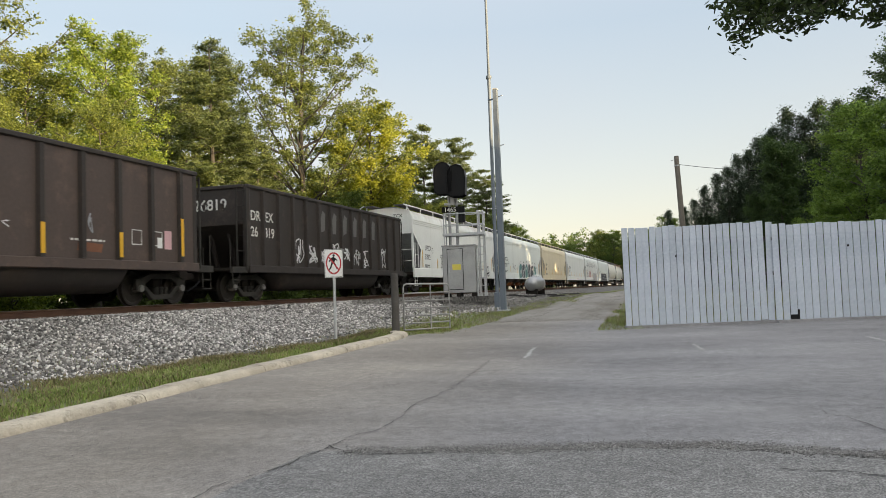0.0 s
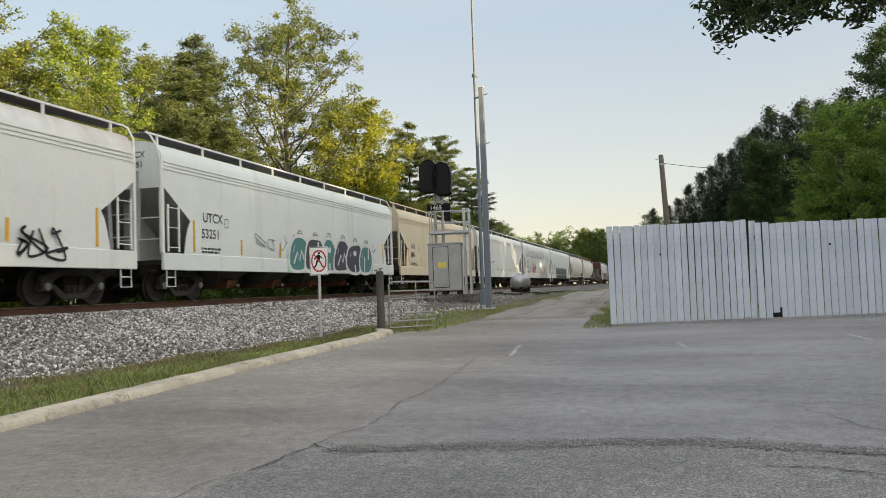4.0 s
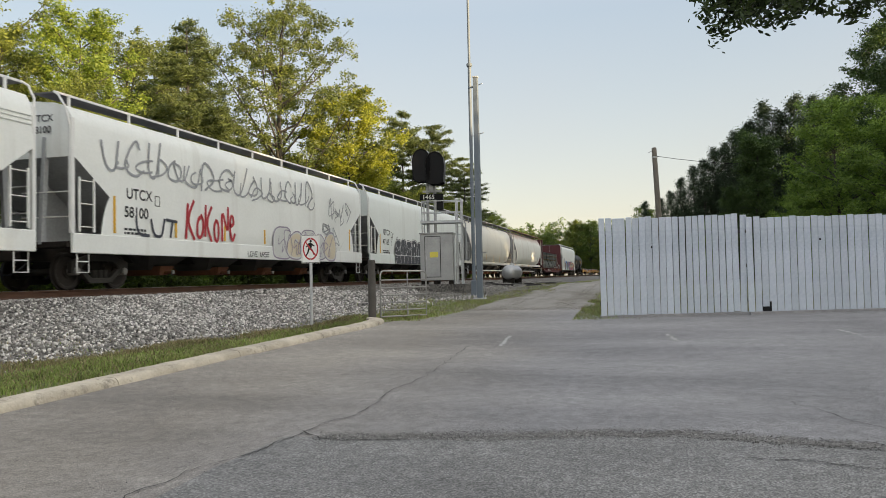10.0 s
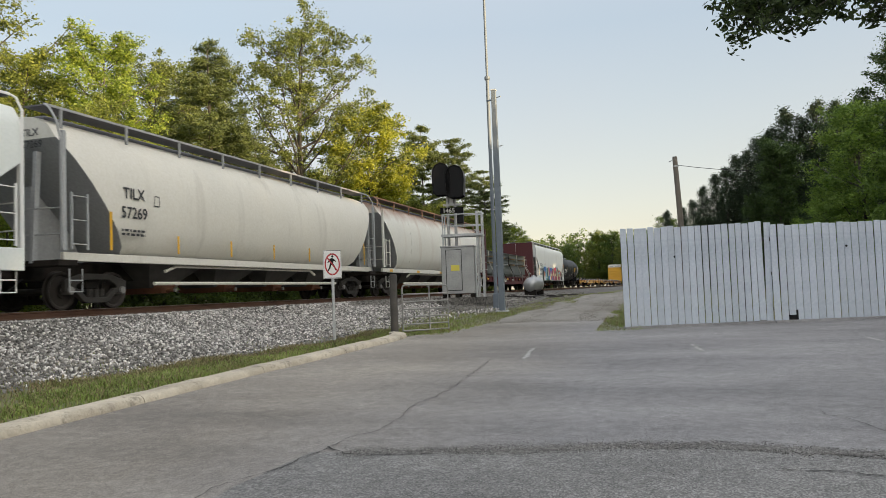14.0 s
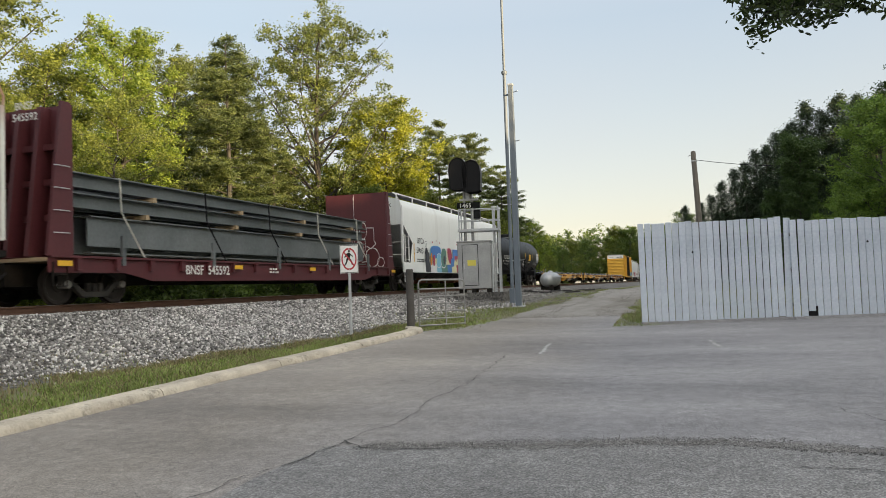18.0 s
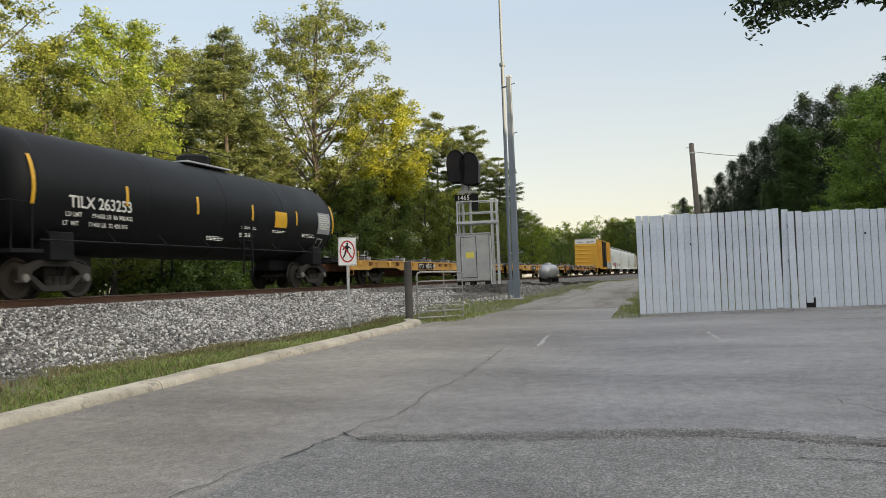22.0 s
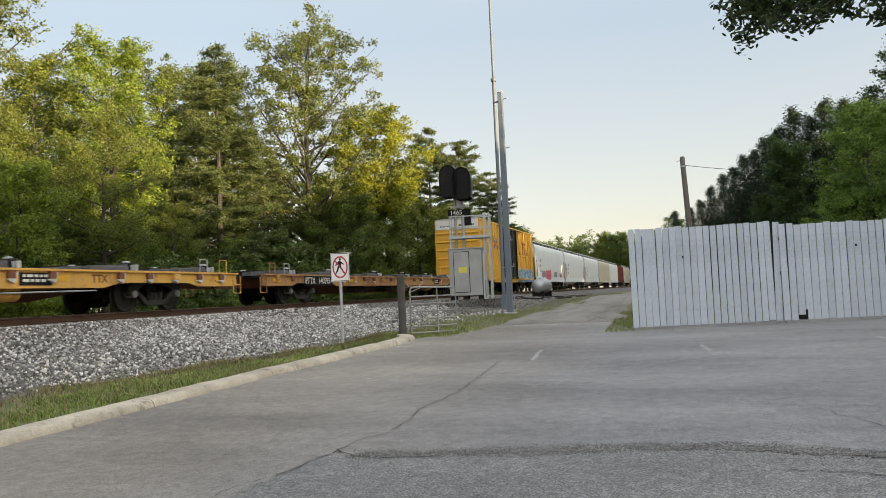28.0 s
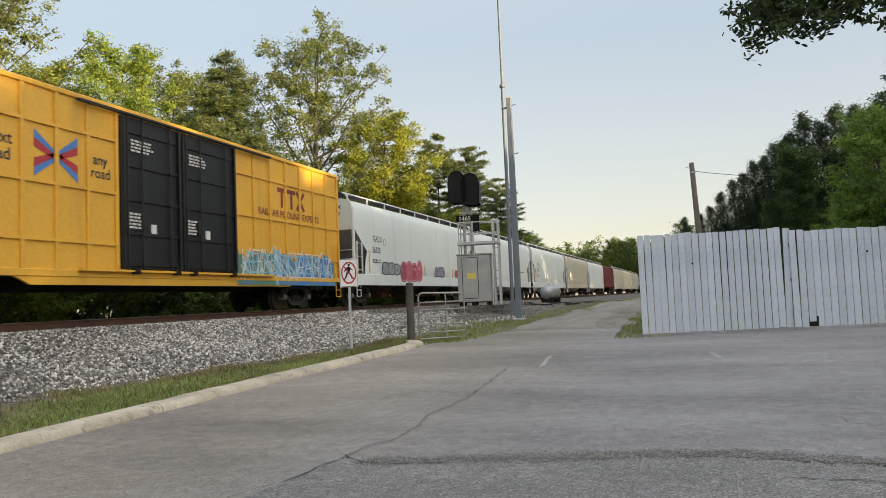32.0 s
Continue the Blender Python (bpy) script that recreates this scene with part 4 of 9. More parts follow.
def word(parent, text, size, x, y, z, mat, name="lettering", end=False):
    me = lettering(text, size)
    turn = Matrix(((0, 0, 1), (1, 0, 0), (0, 1, 0))) if not end else Matrix(((1, 0, 0), (0, 0, -1), (0, 1, 0)))
    key = (text, size, mat.name)
    if ("lm", key) not in SHARED:
        c = me.copy()
        c.materials.clear()
        c.materials.append(mat)
        SHARED[("lm", key)] = c
    return part(name, SHARED[("lm", key)], mat, parent, at=Matrix.Translation((x, y, z)) @ turn.to_4x4())


def fine_print(parent, x, y, z, lines, width, mat, h=0.045):
    """Small writing that cannot be read, as bars."""
    m, rng = Mesh(), random.Random(int(y * 97 + z * 13))
    for i in range(lines):
        v, end = y, y + width * rng.uniform(0.7, 1.0)
        while v < end:
            w = rng.uniform(0.06, 0.18)
            m.poly([(x, v, z - i * h * 1.7), (x, min(end, v + w), z - i * h * 1.7), (x, min(end, v + w), z - i * h * 1.7 + h), (x, v, z - i * h * 1.7 + h)])
            v += w + 0.04
    part("fine_print", m, mat, parent, "small stencilled lines")


def stripe(parent, x, y, z, h, w=0.10, mat=None):
    part("reflector_stripe", Mesh().box(x, x + 0.006, y - w / 2, y + w / 2, z, z + h), mat or YELLOW, parent, "yellow reflective stripe", key=("stripe", round(x, 3), round(y, 2), round(z, 2), h, (mat or YELLOW).name))


def wave(rng, y0, y1, z0, z1, n, x):
    """A loose hand-drawn line inside a field."""
    pts = []
    for i in range(n):
        pts.append(Vector((x, y0 + (y1 - y0) * rng.random(), z0 + (z1 - z0) * rng.random())))
    out = []
    for i in range(len(pts) - 1):
        a, b, c, d = pts[max(0, i - 1)], pts[i], pts[i + 1], pts[min(len(pts) - 1, i + 2)]
        for k in range(6):
            t = k / 6
            out.append(0.5 * (2 * b + (c - a) * t + (2 * a - 5 * b + 4 * c - d) * t * t + (3 * b - a - 3 * c + d) * t ** 3))
    return out + [pts[-1]]


def layered(parent, name, layers, label):
    """One part from flat shapes in several colours: (colour, mesh) in order."""
    whole, slots, names = Mesh(), [], []
    for colour, m in layers:
        if colour not in names:
            names.append(colour)
        n = len(whole.v)
        whole.v += m.v
        whole.f += [tuple(n + c for c in f) for f in m.f]
        slots += [names.index(colour)] * len(m.f)
    me = bpy.data.meshes.new(name)
    me.from_pydata(whole.v, [], whole.f)
    for colour in names:
        me.materials.append(SPRAY[colour])
    me.polygons.foreach_set("material_index", slots)
    return part(name, me, None, parent, label)


def slab(y, z, w, h, lean=0.0, square=3.5, n=24, bumps=0.0, phase=0.0, tip=0.0):
    """The outline of a fat rounded letter form round (y, z), narrower at its top by tip."""
    out = []
    for i in range(n):
        a = 2 * math.pi * i / n
        c, d = math.cos(a), math.sin(a)
        u = math.copysign(abs(c) ** (2 / square), c)
        v = math.copysign(abs(d) ** (2 / square), d)
        r = 1 + bumps * math.sin(3 * a + phase)
        out.append((y + w / 2 * u * r * (1 - tip * max(0, v)) + lean * h / 2 * v, z + h / 2 * v * r))
    return out


def flat(outline, x):
    return Mesh().poly([(x, u, v) for u, v in outline])


def throw_up(parent, x, y0, y1, z0, z1, n, fills, halo, line, seed, label, edge=0.06, rim=0.035, lean=0.1, marks_above=False):
    """Fat overlapping sprayed letters: dark rim, pale edge, body, and the cuts that tell the letters apart."""
    rng = random.Random(seed)
    step = (y1 - y0) / n
    for i in range(n):
        w, h = step * rng.uniform(1.02, 1.22), (z1 - z0) * rng.uniform(0.82, 1.0)
        cy, cz = y0 + step * (i + 0.5), z0 + h / 2
        sway, sq, bp, ph, tip = lean * rng.uniform(0.2, 1.6), rng.uniform(2.6, 4.0), rng.uniform(0.02, 0.07), rng.uniform(0, 6), rng.uniform(0.0, 0.45)
        b = x + 0.0022 * i
        grown = lambda g: slab(cy, cz, w + 2 * g, h + 2 * g, sway, sq, 26, bp, ph, tip)
        layers = []
        if line:
            layers.append((line, flat(grown(edge + rim), b + 0.0004)))
        layers.append((halo, flat(grown(edge), b + 0.0008)))
        layers.append((fills[i % len(fills)], flat(grown(0), b + 0.0012)))
        kind, cut = rng.randrange(4), Mesh()
        if kind == 0:
            cut.poly([(b + 0.0016, u, v) for u, v in slab(cy + 0.04, cz + h * 0.18, w * 0.22, h * 0.2, sway, 2.2, 14)])
            cut.ribbon([(b + 0.0016, cy + w * 0.05, z0), (b + 0.0016, cy + w * 0.02, z0 + h * 0.25)], edge)
        elif kind == 1:
            cut.ribbon([(b + 0.0016, cy - w * 0.14 + sway * h * q * 0.4, z0 + h * q) for q in (0.0, 0.2, 0.45, 0.6)], edge * 0.9)
            cut.ribbon([(b + 0.0016, cy + w * 0.18 + sway * h * q * 0.4, z0 + h * q) for q in (0.95, 0.7, 0.5)], edge * 0.9)
        elif kind == 2:
            cut.ribbon([(b + 0.0016, cy + w * (0.45 - 0.5 * math.sin(q * 3.1)), z0 + h * (0.3 + 0.35 * q)) for q in (0, 0.2, 0.4, 0.6, 0.8, 1.0)], edge * 0.9)
        else:
            cut.ribbon([(b + 0.0016, cy + w * u, z0 + h * v) for u, v in ((-0.3, 0.2), (-0.1, 0.55), (0.02, 0.3), (0.14, 0.62), (0.26, 0.35))], edge * 0.8)
        layers.append((halo, cut))
        layers.append((halo, Mesh().ribbon([(b + 0.0018, cy - w * 0.33 + sway * h * 0.2, z0 + h * 0.55), (b + 0.0018, cy - w * 0.30 + sway * h * 0.4, z0 + h * 0.75)], 0.035)))
        if marks_above:
            for k in range(3):
                layers.append(("black", Mesh().ribbon([(b + 0.002, cy + sway * h / 2 + u * (0.26 - 0.03 * k), z0 + h + edge + 0.06 + 0.055 * k - 0.05 * u * u) for u in (-1, -0.5, 0, 0.5, 1)], 0.02)))
        layered(parent, "graffiti_letter", layers, label)


def tags(parent, x, y0, y1, z0, z1, count, colour, seed, w=0.035, size=0.8, label="thin sprayed scrawl"):
    rng = random.Random(seed)
    for i in range(count):
        cy, m = y0 + (y1 - y0) * (i + 0.5) / count, Mesh()
        m.ribbon(wave(rng, cy - size * 0.5, cy + size * 0.5, z0, z1, rng.randint(5, 8), x + 0.009 + 0.0005 * i), w)
        part("graffiti", m, SPRAY[colour], parent, label)


def box_letters(parent, x, y0, y1, z0, z1, count, colour, seed, w=0.05):
    """Angular outline letters drawn with single strokes."""
    rng = random.Random(seed)
    step = (y1 - y0) / count
    for i in range(count):
        m = Mesh()
        a, b = y0 + step * i + 0.03, y0 + step * (i + 1) - 0.06
        mid, zm = a + (b - a) * rng.uniform(0.35, 0.65), z0 + (z1 - z0) * rng.uniform(0.4, 0.6)
        shapes = [[(a, z0), (a, z1), (b, z1), (b, z0), (a, z0)], [(a, z1), (b, z1), (b, zm), (a, zm * 0.98), (a, z0), (b, z0)], [(a, z0), (mid, z1), (b, z0)], [(a, z0), (a, z1), (b, zm), (a, zm), (b, z0)], [(a, z1), (a, z0), (b, z0), (b, zm), (mid, zm)]]
        for k, s in enumerate(rng.sample(shapes, 2)):
            m.ribbon([(x + 0.009 + 0.001 * k, p, q) for p, q in s], w)
        part("graffiti_letter", m, SPRAY[colour], parent, "angular outlined spray lettering")


# single strokes of hand-drawn capitals in a unit box
STROKES = {
    "I": [[(0.1, 1), (0.9, 1)], [(0.5, 1), (0.5, 0)], [(0.1, 0), (0.9, 0)]], "S": [[(1, 1), (0, 0.9), (0, 0.55), (1, 0.5), (1, 0.05), (0, 0)]],
    "O": [[(0, 0), (0, 1), (1, 0.97), (0.96, 0), (0, 0)]], "L": [[(0, 1), (0, 0), (1, 0.02)]], "E": [[(1, 1), (0, 1), (0, 0), (1, 0)], [(0, 0.5), (0.8, 0.52)]],
    "R": [[(0, 0), (0, 1), (1, 0.95), (0.9, 0.5), (0, 0.45), (1, 0)]], "X": [[(0.1, 0.8), (0.9, 0.2)], [(0.1, 0.2), (0.9, 0.8)]], "M": [[(0, 0), (0.05, 1), (0.5, 0.4), (0.95, 1), (1, 0)]],
    "A": [[(0, 0), (0.15, 1), (0.85, 1), (1, 0)], [(0.1, 0.5), (0.95, 0.5)]], "K": [[(0.05, 1), (0, 0)], [(0.95, 1), (0.1, 0.45), (1, 0)]], "N": [[(0, 0), (0.05, 1), (0.9, 0.05), (1, 1)]],
    "T": [[(0, 1), (1, 0.95)], [(0.5, 1), (0.45, 0)]], "U": [[(0, 1), (0.05, 0.2), (0.45, 0), (0.9, 0.2), (1, 1)]], "C": [[(1, 0.85), (0.5, 1), (0.05, 0.6), (0.1, 0.2), (0.6, 0), (1, 0.2)]],
    "o": [[(0.5, 0.75), (0.1, 0.5), (0.2, 0.05), (0.75, 0.05), (0.9, 0.5), (0.5, 0.75)]], "e": [[(0.1, 0.4), (0.9, 0.5), (0.6, 0.8), (0.15, 0.6), (0.1, 0.2), (0.5, 0), (1, 0.15)]],
    "j": [[(0.2, 1), (0.75, 0.95), (0.7, 0.2), (0.35, 0), (0, 0.3)]], "w": [[(0, 1), (0.25, 0), (0.5, 0.7), (0.75, 0), (1, 1)]], "z": [[(0, 0.95), (1, 1), (0.05, 0.05), (1, 0)]],
    "V": [[(0, 1), (0.5, 0), (1, 1)]], "d": [[(0.05, 0), (0.05, 1), (0.7, 0.85), (1, 0.5), (0.7, 0.1), (0.05, 0)]],
}


def strokes(parent, x, text, y0, y1, z0, z1, layers, seed, label, sway=0.08):
    """Hand-sprayed letters: every letter one part, its strokes laid wide to narrow in the given colours."""
    rng = random.Random(seed)
    step = (y1 - y0) / len(text)
    for i, ch in enumerate(text):
        if ch == " ":
            continue
        a, wide = y0 + step * i, step * rng.uniform(0.74, 0.9)
        b, tall = z0 + (z1 - z0) * sway * rng.uniform(0, 1), (z1 - z0) * (1 - sway * rng.uniform(0, 1.5))
        letter, slots = Mesh(), []
        jit = [[(rng.uniform(-sway, sway), rng.uniform(-sway, sway)) for _ in line] for line in STROKES[ch]]
        for k, (colour, w) in enumerate(layers):
            before = len(letter.f)
            for line, js in zip(STROKES[ch], jit):
                pts = [(a + (u + j) * wide, b + (v + g * 0.6) * tall) for (u, v), (j, g) in zip(line, js)]
                for _ in range(2 if sway > 0.07 and len(pts) > 2 else 0):
                    pts = pts[:1] + [((3 - q) / 4 * p0[0] + (1 + q) / 4 * p1[0], (3 - q) / 4 * p0[1] + (1 + q) / 4 * p1[1]) for p0, p1 in zip(pts, pts[1:]) for q in (0, 2)] + pts[-1:]
                letter.ribbon([(x + 0.008 + 0.003 * k + 0.0006 * (i % 3), u, v) for u, v in pts], w)
            slots += [k] * (len(letter.f) - before)
        me = bpy.data.meshes.new("graffiti_letter")
        me.from_pydata(letter.v, [], letter.f)
        for colour, w in layers:
            me.materials.append(SPRAY[colour])
        me.polygons.foreach_set("material_index", slots)
        part("graffiti_letter", me, None, parent, label)


WHEEL_SETS = []


def truck(car, y, far=False):
    """A two-axle truck: cast side frames, springs, bolster, four wheels on two axles."""
    tr = part("truck", Mesh().box(-0.92, 0.92, -0.2, 0.2, 0.50, 0.80), RUNNING, car, "cast steel two-axle truck, grimy brown", key=("truck",), bevel=0.02, at=pose(0, y, 0))
    outer = [(-1.06, 0.42), (-1.06, 0.70), (-0.45, 0.87), (0.45, 0.87), (1.06, 0.70), (1.06, 0.42), (0.72, 0.42), (0.40, 0.15), (-0.40, 0.15), (-0.72, 0.42)]
    inner = [(-0.70, 0.52), (-0.66, 0.60), (-0.42, 0.72), (0.42, 0.72), (0.66, 0.60), (0.70, 0.52), (0.60, 0.49), (0.34, 0.29), (-0.34, 0.29), (-0.60, 0.49)]
    for sx in (-1, 1):
        side = Mesh()
        n = len(outer)
        for x in (0.93, 1.07):
            side.v += [(sx * x, a, b) for a, b in outer] + [(sx * x, a, b) for a, b in inner]
        for i in range(n):
            j = (i + 1) % n
            side.f += [(i, j, n + j, n + i), (2 * n + i, 3 * n + i, 3 * n + j, 2 * n + j), (i, 2 * n + i, 2 * n + j, j), (n + i, n + j, 3 * n + j, 3 * n + i)]
        part("side_frame", side, FRAME, tr, key=("side_frame", sx), bevel=0.015)
        for k, y2 in enumerate((-0.2, 0.0, 0.2)):
            part("spring", Mesh().lathe((sx * 1.0, y2, 0.29), 2, [(0.075 + 0.015 * (i % 2), i * 0.0125) for i in range(18)], 8), FRAME, tr, key=("spring", sx, k))
        for k, y2 in enumerate((-0.89, 0.89)):
            cap = Mesh().lathe((sx * 0.755, y2, 0.46), 0, [(0.02, sx * 0.37), (0.09, sx * 0.36), (0.10, sx * 0.33), (0.10, sx * 0.10)], 12)
            part("bearing_cap", cap, CAP, tr, key=("cap", sx, k))
    prof = [(0.085, -0.09), (0.17, -0.085), (0.18, -0.05), (0.36, -0.03), (0.40, -0.065), (0.455, -0.065), (0.46, 0.03), (0.49, 0.045), (0.49, 0.07), (0.40, 0.07), (0.36, 0.0), (0.18, -0.01), (0.17, 0.08), (0.085, 0.08)]
    # axle with a wheel at each end, one solid that rolls
    line = [(r, 0.755 + h * -1) for r, h in prof]
    solid = [(r, -h) for r, h in line] + [(r, h) for r, h in reversed(line)]
    for y2 in (-0.89, 0.89):
        w = part("wheelset", Mesh().lathe((0, 0, 0), 0, solid, 28), WHEEL, tr, "pair of steel wheels on an axle", key=("wheelset",), smooth=True, at=pose(0, y2, 0.46))
        WHEEL_SETS.append((w, y2))
    return tr


def coupler(car, end, L, z=0.85):
    y = end * (L / 2 - 0.62)
    m = Mesh().box(-0.09, 0.09, min(y, end * (L / 2 - 0.12)), max(y, end * (L / 2 - 0.12)), z - 0.1, z + 0.1)
    m.box(-0.17, 0.14, min(end * (L / 2 - 0.22), end * (L / 2 + 0.06)), max(end * (L / 2 - 0.22), end * (L / 2 + 0.06)), z - 0.15, z + 0.15)
    part("coupler", m, RUNNING, car, "knuckle coupler", key=("coupler", end, round(L, 2), z), bevel=0.03)
    hose = Mesh().tube([(0.35, end * (L / 2 - 0.6), z - 0.1), (0.33, end * (L / 2 - 0.35), z - 0.3), (0.2, end * (L / 2 - 0.1), z - 0.48), (0.05, end * (L / 2), z - 0.46)], 0.025, 6)
    part("brake_hose", hose, BLACK, car, key=("hose", end, round(L, 2), z))


def ladder(car, x, y, z0, z1, wide=0.45, axis="y", mat=None, steps=None):
    m = Mesh()
    d = (0, wide, 0) if axis == "y" else (wide, 0, 0)
    a, b = (x - d[0] / 2, y - d[1] / 2), (x + d[0] / 2, y + d[1] / 2)
    for p in (a, b):
        m.bar((p[0], p[1], z0), (p[0], p[1], z1), 0.045)
    n = steps or max(2, int((z1 - z0) / 0.38))
    for i in range(n):
        z = z0 + 0.12 + (z1 - z0 - 0.2) * i / (n - 1)
        m.tube([(a[0], a[1], z), (b[0], b[1], z)], 0.014, 5)
    part("ladder", m, mat or WHITE, car, "steel side ladder", key=("ladder", x, round(y, 2), z0, z1, axis, (mat or WHITE).name))


def step_irons(car, L, x=1.52, mat=None, inset=0.75):
    for end in (-1, 1):
        for s in (-1, 1):
            y = end * (L / 2 - inset)
            m = Mesh().tube([(s * x, y - 0.2, 0.95), (s * x, y - 0.2, 0.42), (s * x, y + 0.2, 0.42), (s * x, y + 0.2, 0.95)], 0.02, 5)
            m.tube([(s * x, y - 0.2, 0.68), (s * x, y + 0.2, 0.68)], 0.016, 5)
            part("sill_step", m, mat or WHITE, car, key=("step", end, s, round(L, 2), x, (mat or WHITE).name, inset))


def trimmed_hull(profile, y0, y1, z_break, run, z_low, ridges=()):
    """A long hull of one cross-section whose lower ends are cut away by slope sheets."""
    ring = [(x, z) for x, z in profile] + [(-x, z) for x, z in reversed(profile) if x > 0.001]
    bm = bmesh.new()
    rows = [[bm.verts.new((x, y, z)) for x, z in ring] for y in (y0, y0 + (y1 - y0) / 3, y1 - (y1 - y0) / 3, y1)]
    for a, b in zip(rows, rows[1:]):
        for i in range(len(ring)):
            j = (i + 1) % len(ring)
            bm.faces.new((a[i], a[j], b[j], b[i]))
    bm.faces.new(list(reversed(rows[0])))
    bm.faces.new(rows[-1])
    for y, s in ((y0, -1), (y1, 1)):
        no = Vector((0, s * (z_break - z_low), -run)).normalized()
        r = bmesh.ops.bisect_plane(bm, geom=bm.verts[:] + bm.edges[:] + bm.faces[:], plane_co=(0, y, z_break), plane_no=no, clear_outer=True)
        cut = [e for e in r["geom_cut"] if isinstance(e, bmesh.types.BMEdge)]
        bmesh.ops.edgenet_fill(bm, edges=cut)
    bmesh.ops.recalc_face_normals(bm, faces=bm.faces[:])
    for f in bm.faces:
        f.smooth = True
    for e in bm.edges:
        e.smooth = len(e.link_faces) == 2 and e.calc_face_angle(0) < 0.5
    me = bpy.data.meshes.new("hull")
    bm.to_mesh(me)
    bm.free()
    return me


STRAIGHT = [(1.50, 1.20), (1.575, 1.34), (1.59, 1.8), (1.595, 2.6), (1.59, 3.5), (1.565, 3.98), (1.52, 4.18), (1.38, 4.40), (1.05, 4.52), (0.6, 4.58), (0.0, 4.60)]
ROUND = [(1.10, 1.28), (1.40, 1.55), (1.56, 1.95), (1.62, 2.5), (1.60, 3.0), (1.52, 3.5), (1.34, 3.98), (1.10, 4.32), (0.7, 4.52), (0.0, 4.60)]


def side_at(profile, z):
    for (x0, z0), (x1, z1) in zip(profile, profile[1:]):
        if z0 <= z <= z1:
            return x0 + (x1 - x0) * (z - z0) / (z1 - z0)
    return profile[0][0]


def hopper(label, L, mat, rounded=False, ridges=False, bays=4, sill=None, rail_mat=None, far=False, end_mat=None, posts=True):
    """A covered hopper car with roof walks, end slopes, ladders, outlets and trucks."""
    car = thing("covered_hopper", label, "hopper car", group="train cars")
    rail_mat, end_mat, sill = rail_mat or WHITE, end_mat or END_GREY, sill or mat
    prof = ROUND if rounded else STRAIGHT
    hl = L / 2 - 0.62
    key = ("hull", rounded, round(L, 2))
    if key not in SHARED:
        SHARED[key] = trimmed_hull(prof, -hl, hl, 3.2 if not rounded else 4.0, 2.64 if not rounded else 2.25, 1.35)
    me = SHARED[key].copy()
    me.materials.append(mat)
    me.materials.append(end_mat)
    # overhung slope sheets are painted darker, their shade put into the colour
    for p in me.polygons:
        if 0.3 < abs(p.normal.y) < 0.95:
            p.material_index = 1
    part("body", me, mat, car, "painted steel hopper body")
    # side sills and end frames
    for s in (-1, 1):
        for e in (-1, 1):
            if rounded:
                continue
            cut = ((0.94, 1.3), (0.98, 1.55), (1.05, 1.85), (1.14, 2.10), (1.26, 2.32), (2.69, 1.32))
            skin = (1.568, 1.592)
            part("slope_gusset", Mesh().loft([[(s * q, e * (d - hl), z) for d, z in cut] for q in skin]), mat, car, key=("gusset", rounded, s, e, round(L, 2), mat.name))
        if rounded:
            part("side_sill", Mesh().box(s * 1.38 - 0.05, s * 1.38 + 0.05, -hl + 0.1, hl - 0.1, 1.14, 1.34), sill, car, key=("rsill", s, round(L, 2), sill.name), bevel=0.01)
            pipe = Mesh().tube([(s * 1.25, -hl + 4.0, 0.95), (s * 1.25, -hl + 4.5, 1.10), (s * 1.25, hl - 6.0, 1.10), (s * 1.25, hl - 5.6, 0.95)], 0.045, 6)
            pipe.tube([(s * 1.2, -hl + 3.6, 0.62), (s * 1.2, hl - 3.6, 0.62)], 0.055, 6)
            part("discharge_pipe", pipe, CAR_GREY, car, key=("pipe", s, round(L, 2)))
        else:
            part("side_sill", Mesh().box(s * 1.56 - 0.04, s * 1.56 + 0.06, -hl - 0.05, hl + 0.05, 0.88, 1.36), sill, car, key=("sill", s, round(L, 2), sill.name), bevel=0.015)
        if ridges:
            for k, z in enumerate((3.70, 3.80, 3.90)):
                part("side_ridge", Mesh().box(s * 1.575 - 0.025, s * 1.575 + 0.025, -hl + 0.05, hl - 0.05, z, z + 0.035), mat, car, key=("ridge", s, k, round(L, 2), mat.name))
        for e in (-1, 1):
            yy = e * (hl + 0.02)
            post = Mesh().box(s * 1.54 - 0.05, s * 1.54 + 0.05, yy - 0.05, yy + 0.05, 1.36, 4.12)
            if posts:
                part("corner_post", post, rail_mat, car, key=("cpost", s, e, round(L, 2), rail_mat.name))
            brace = Mesh().bar((s * 0.75, e * (hl + 0.1), 1.1), (s * 0.75, e * (hl - 0.05), 3.7), 0.10, 0.14)
            part("end_post", brace, end_mat, car, key=("epost", s, e, round(L, 2), end_mat.name))
            grab = Mesh().tube([(s * 1.5, e * (hl + 0.05), 2.35), (s * 0.2, e * (hl + 0.12), 2.35)], 0.018, 5)
            grab.tube([(s * 1.5, e * (hl + 0.05), 1.75), (s * 0.2, e * (hl + 0.12), 1.75)], 0.018, 5)
            part("grab_rail", grab, rail_mat, car, key=("grab", s, e, round(L, 2), rail_mat.name))
            ladder(car, s * 1.60, e * (hl - 0.42), 1.40, 2.72, 0.5, "y", rail_mat)
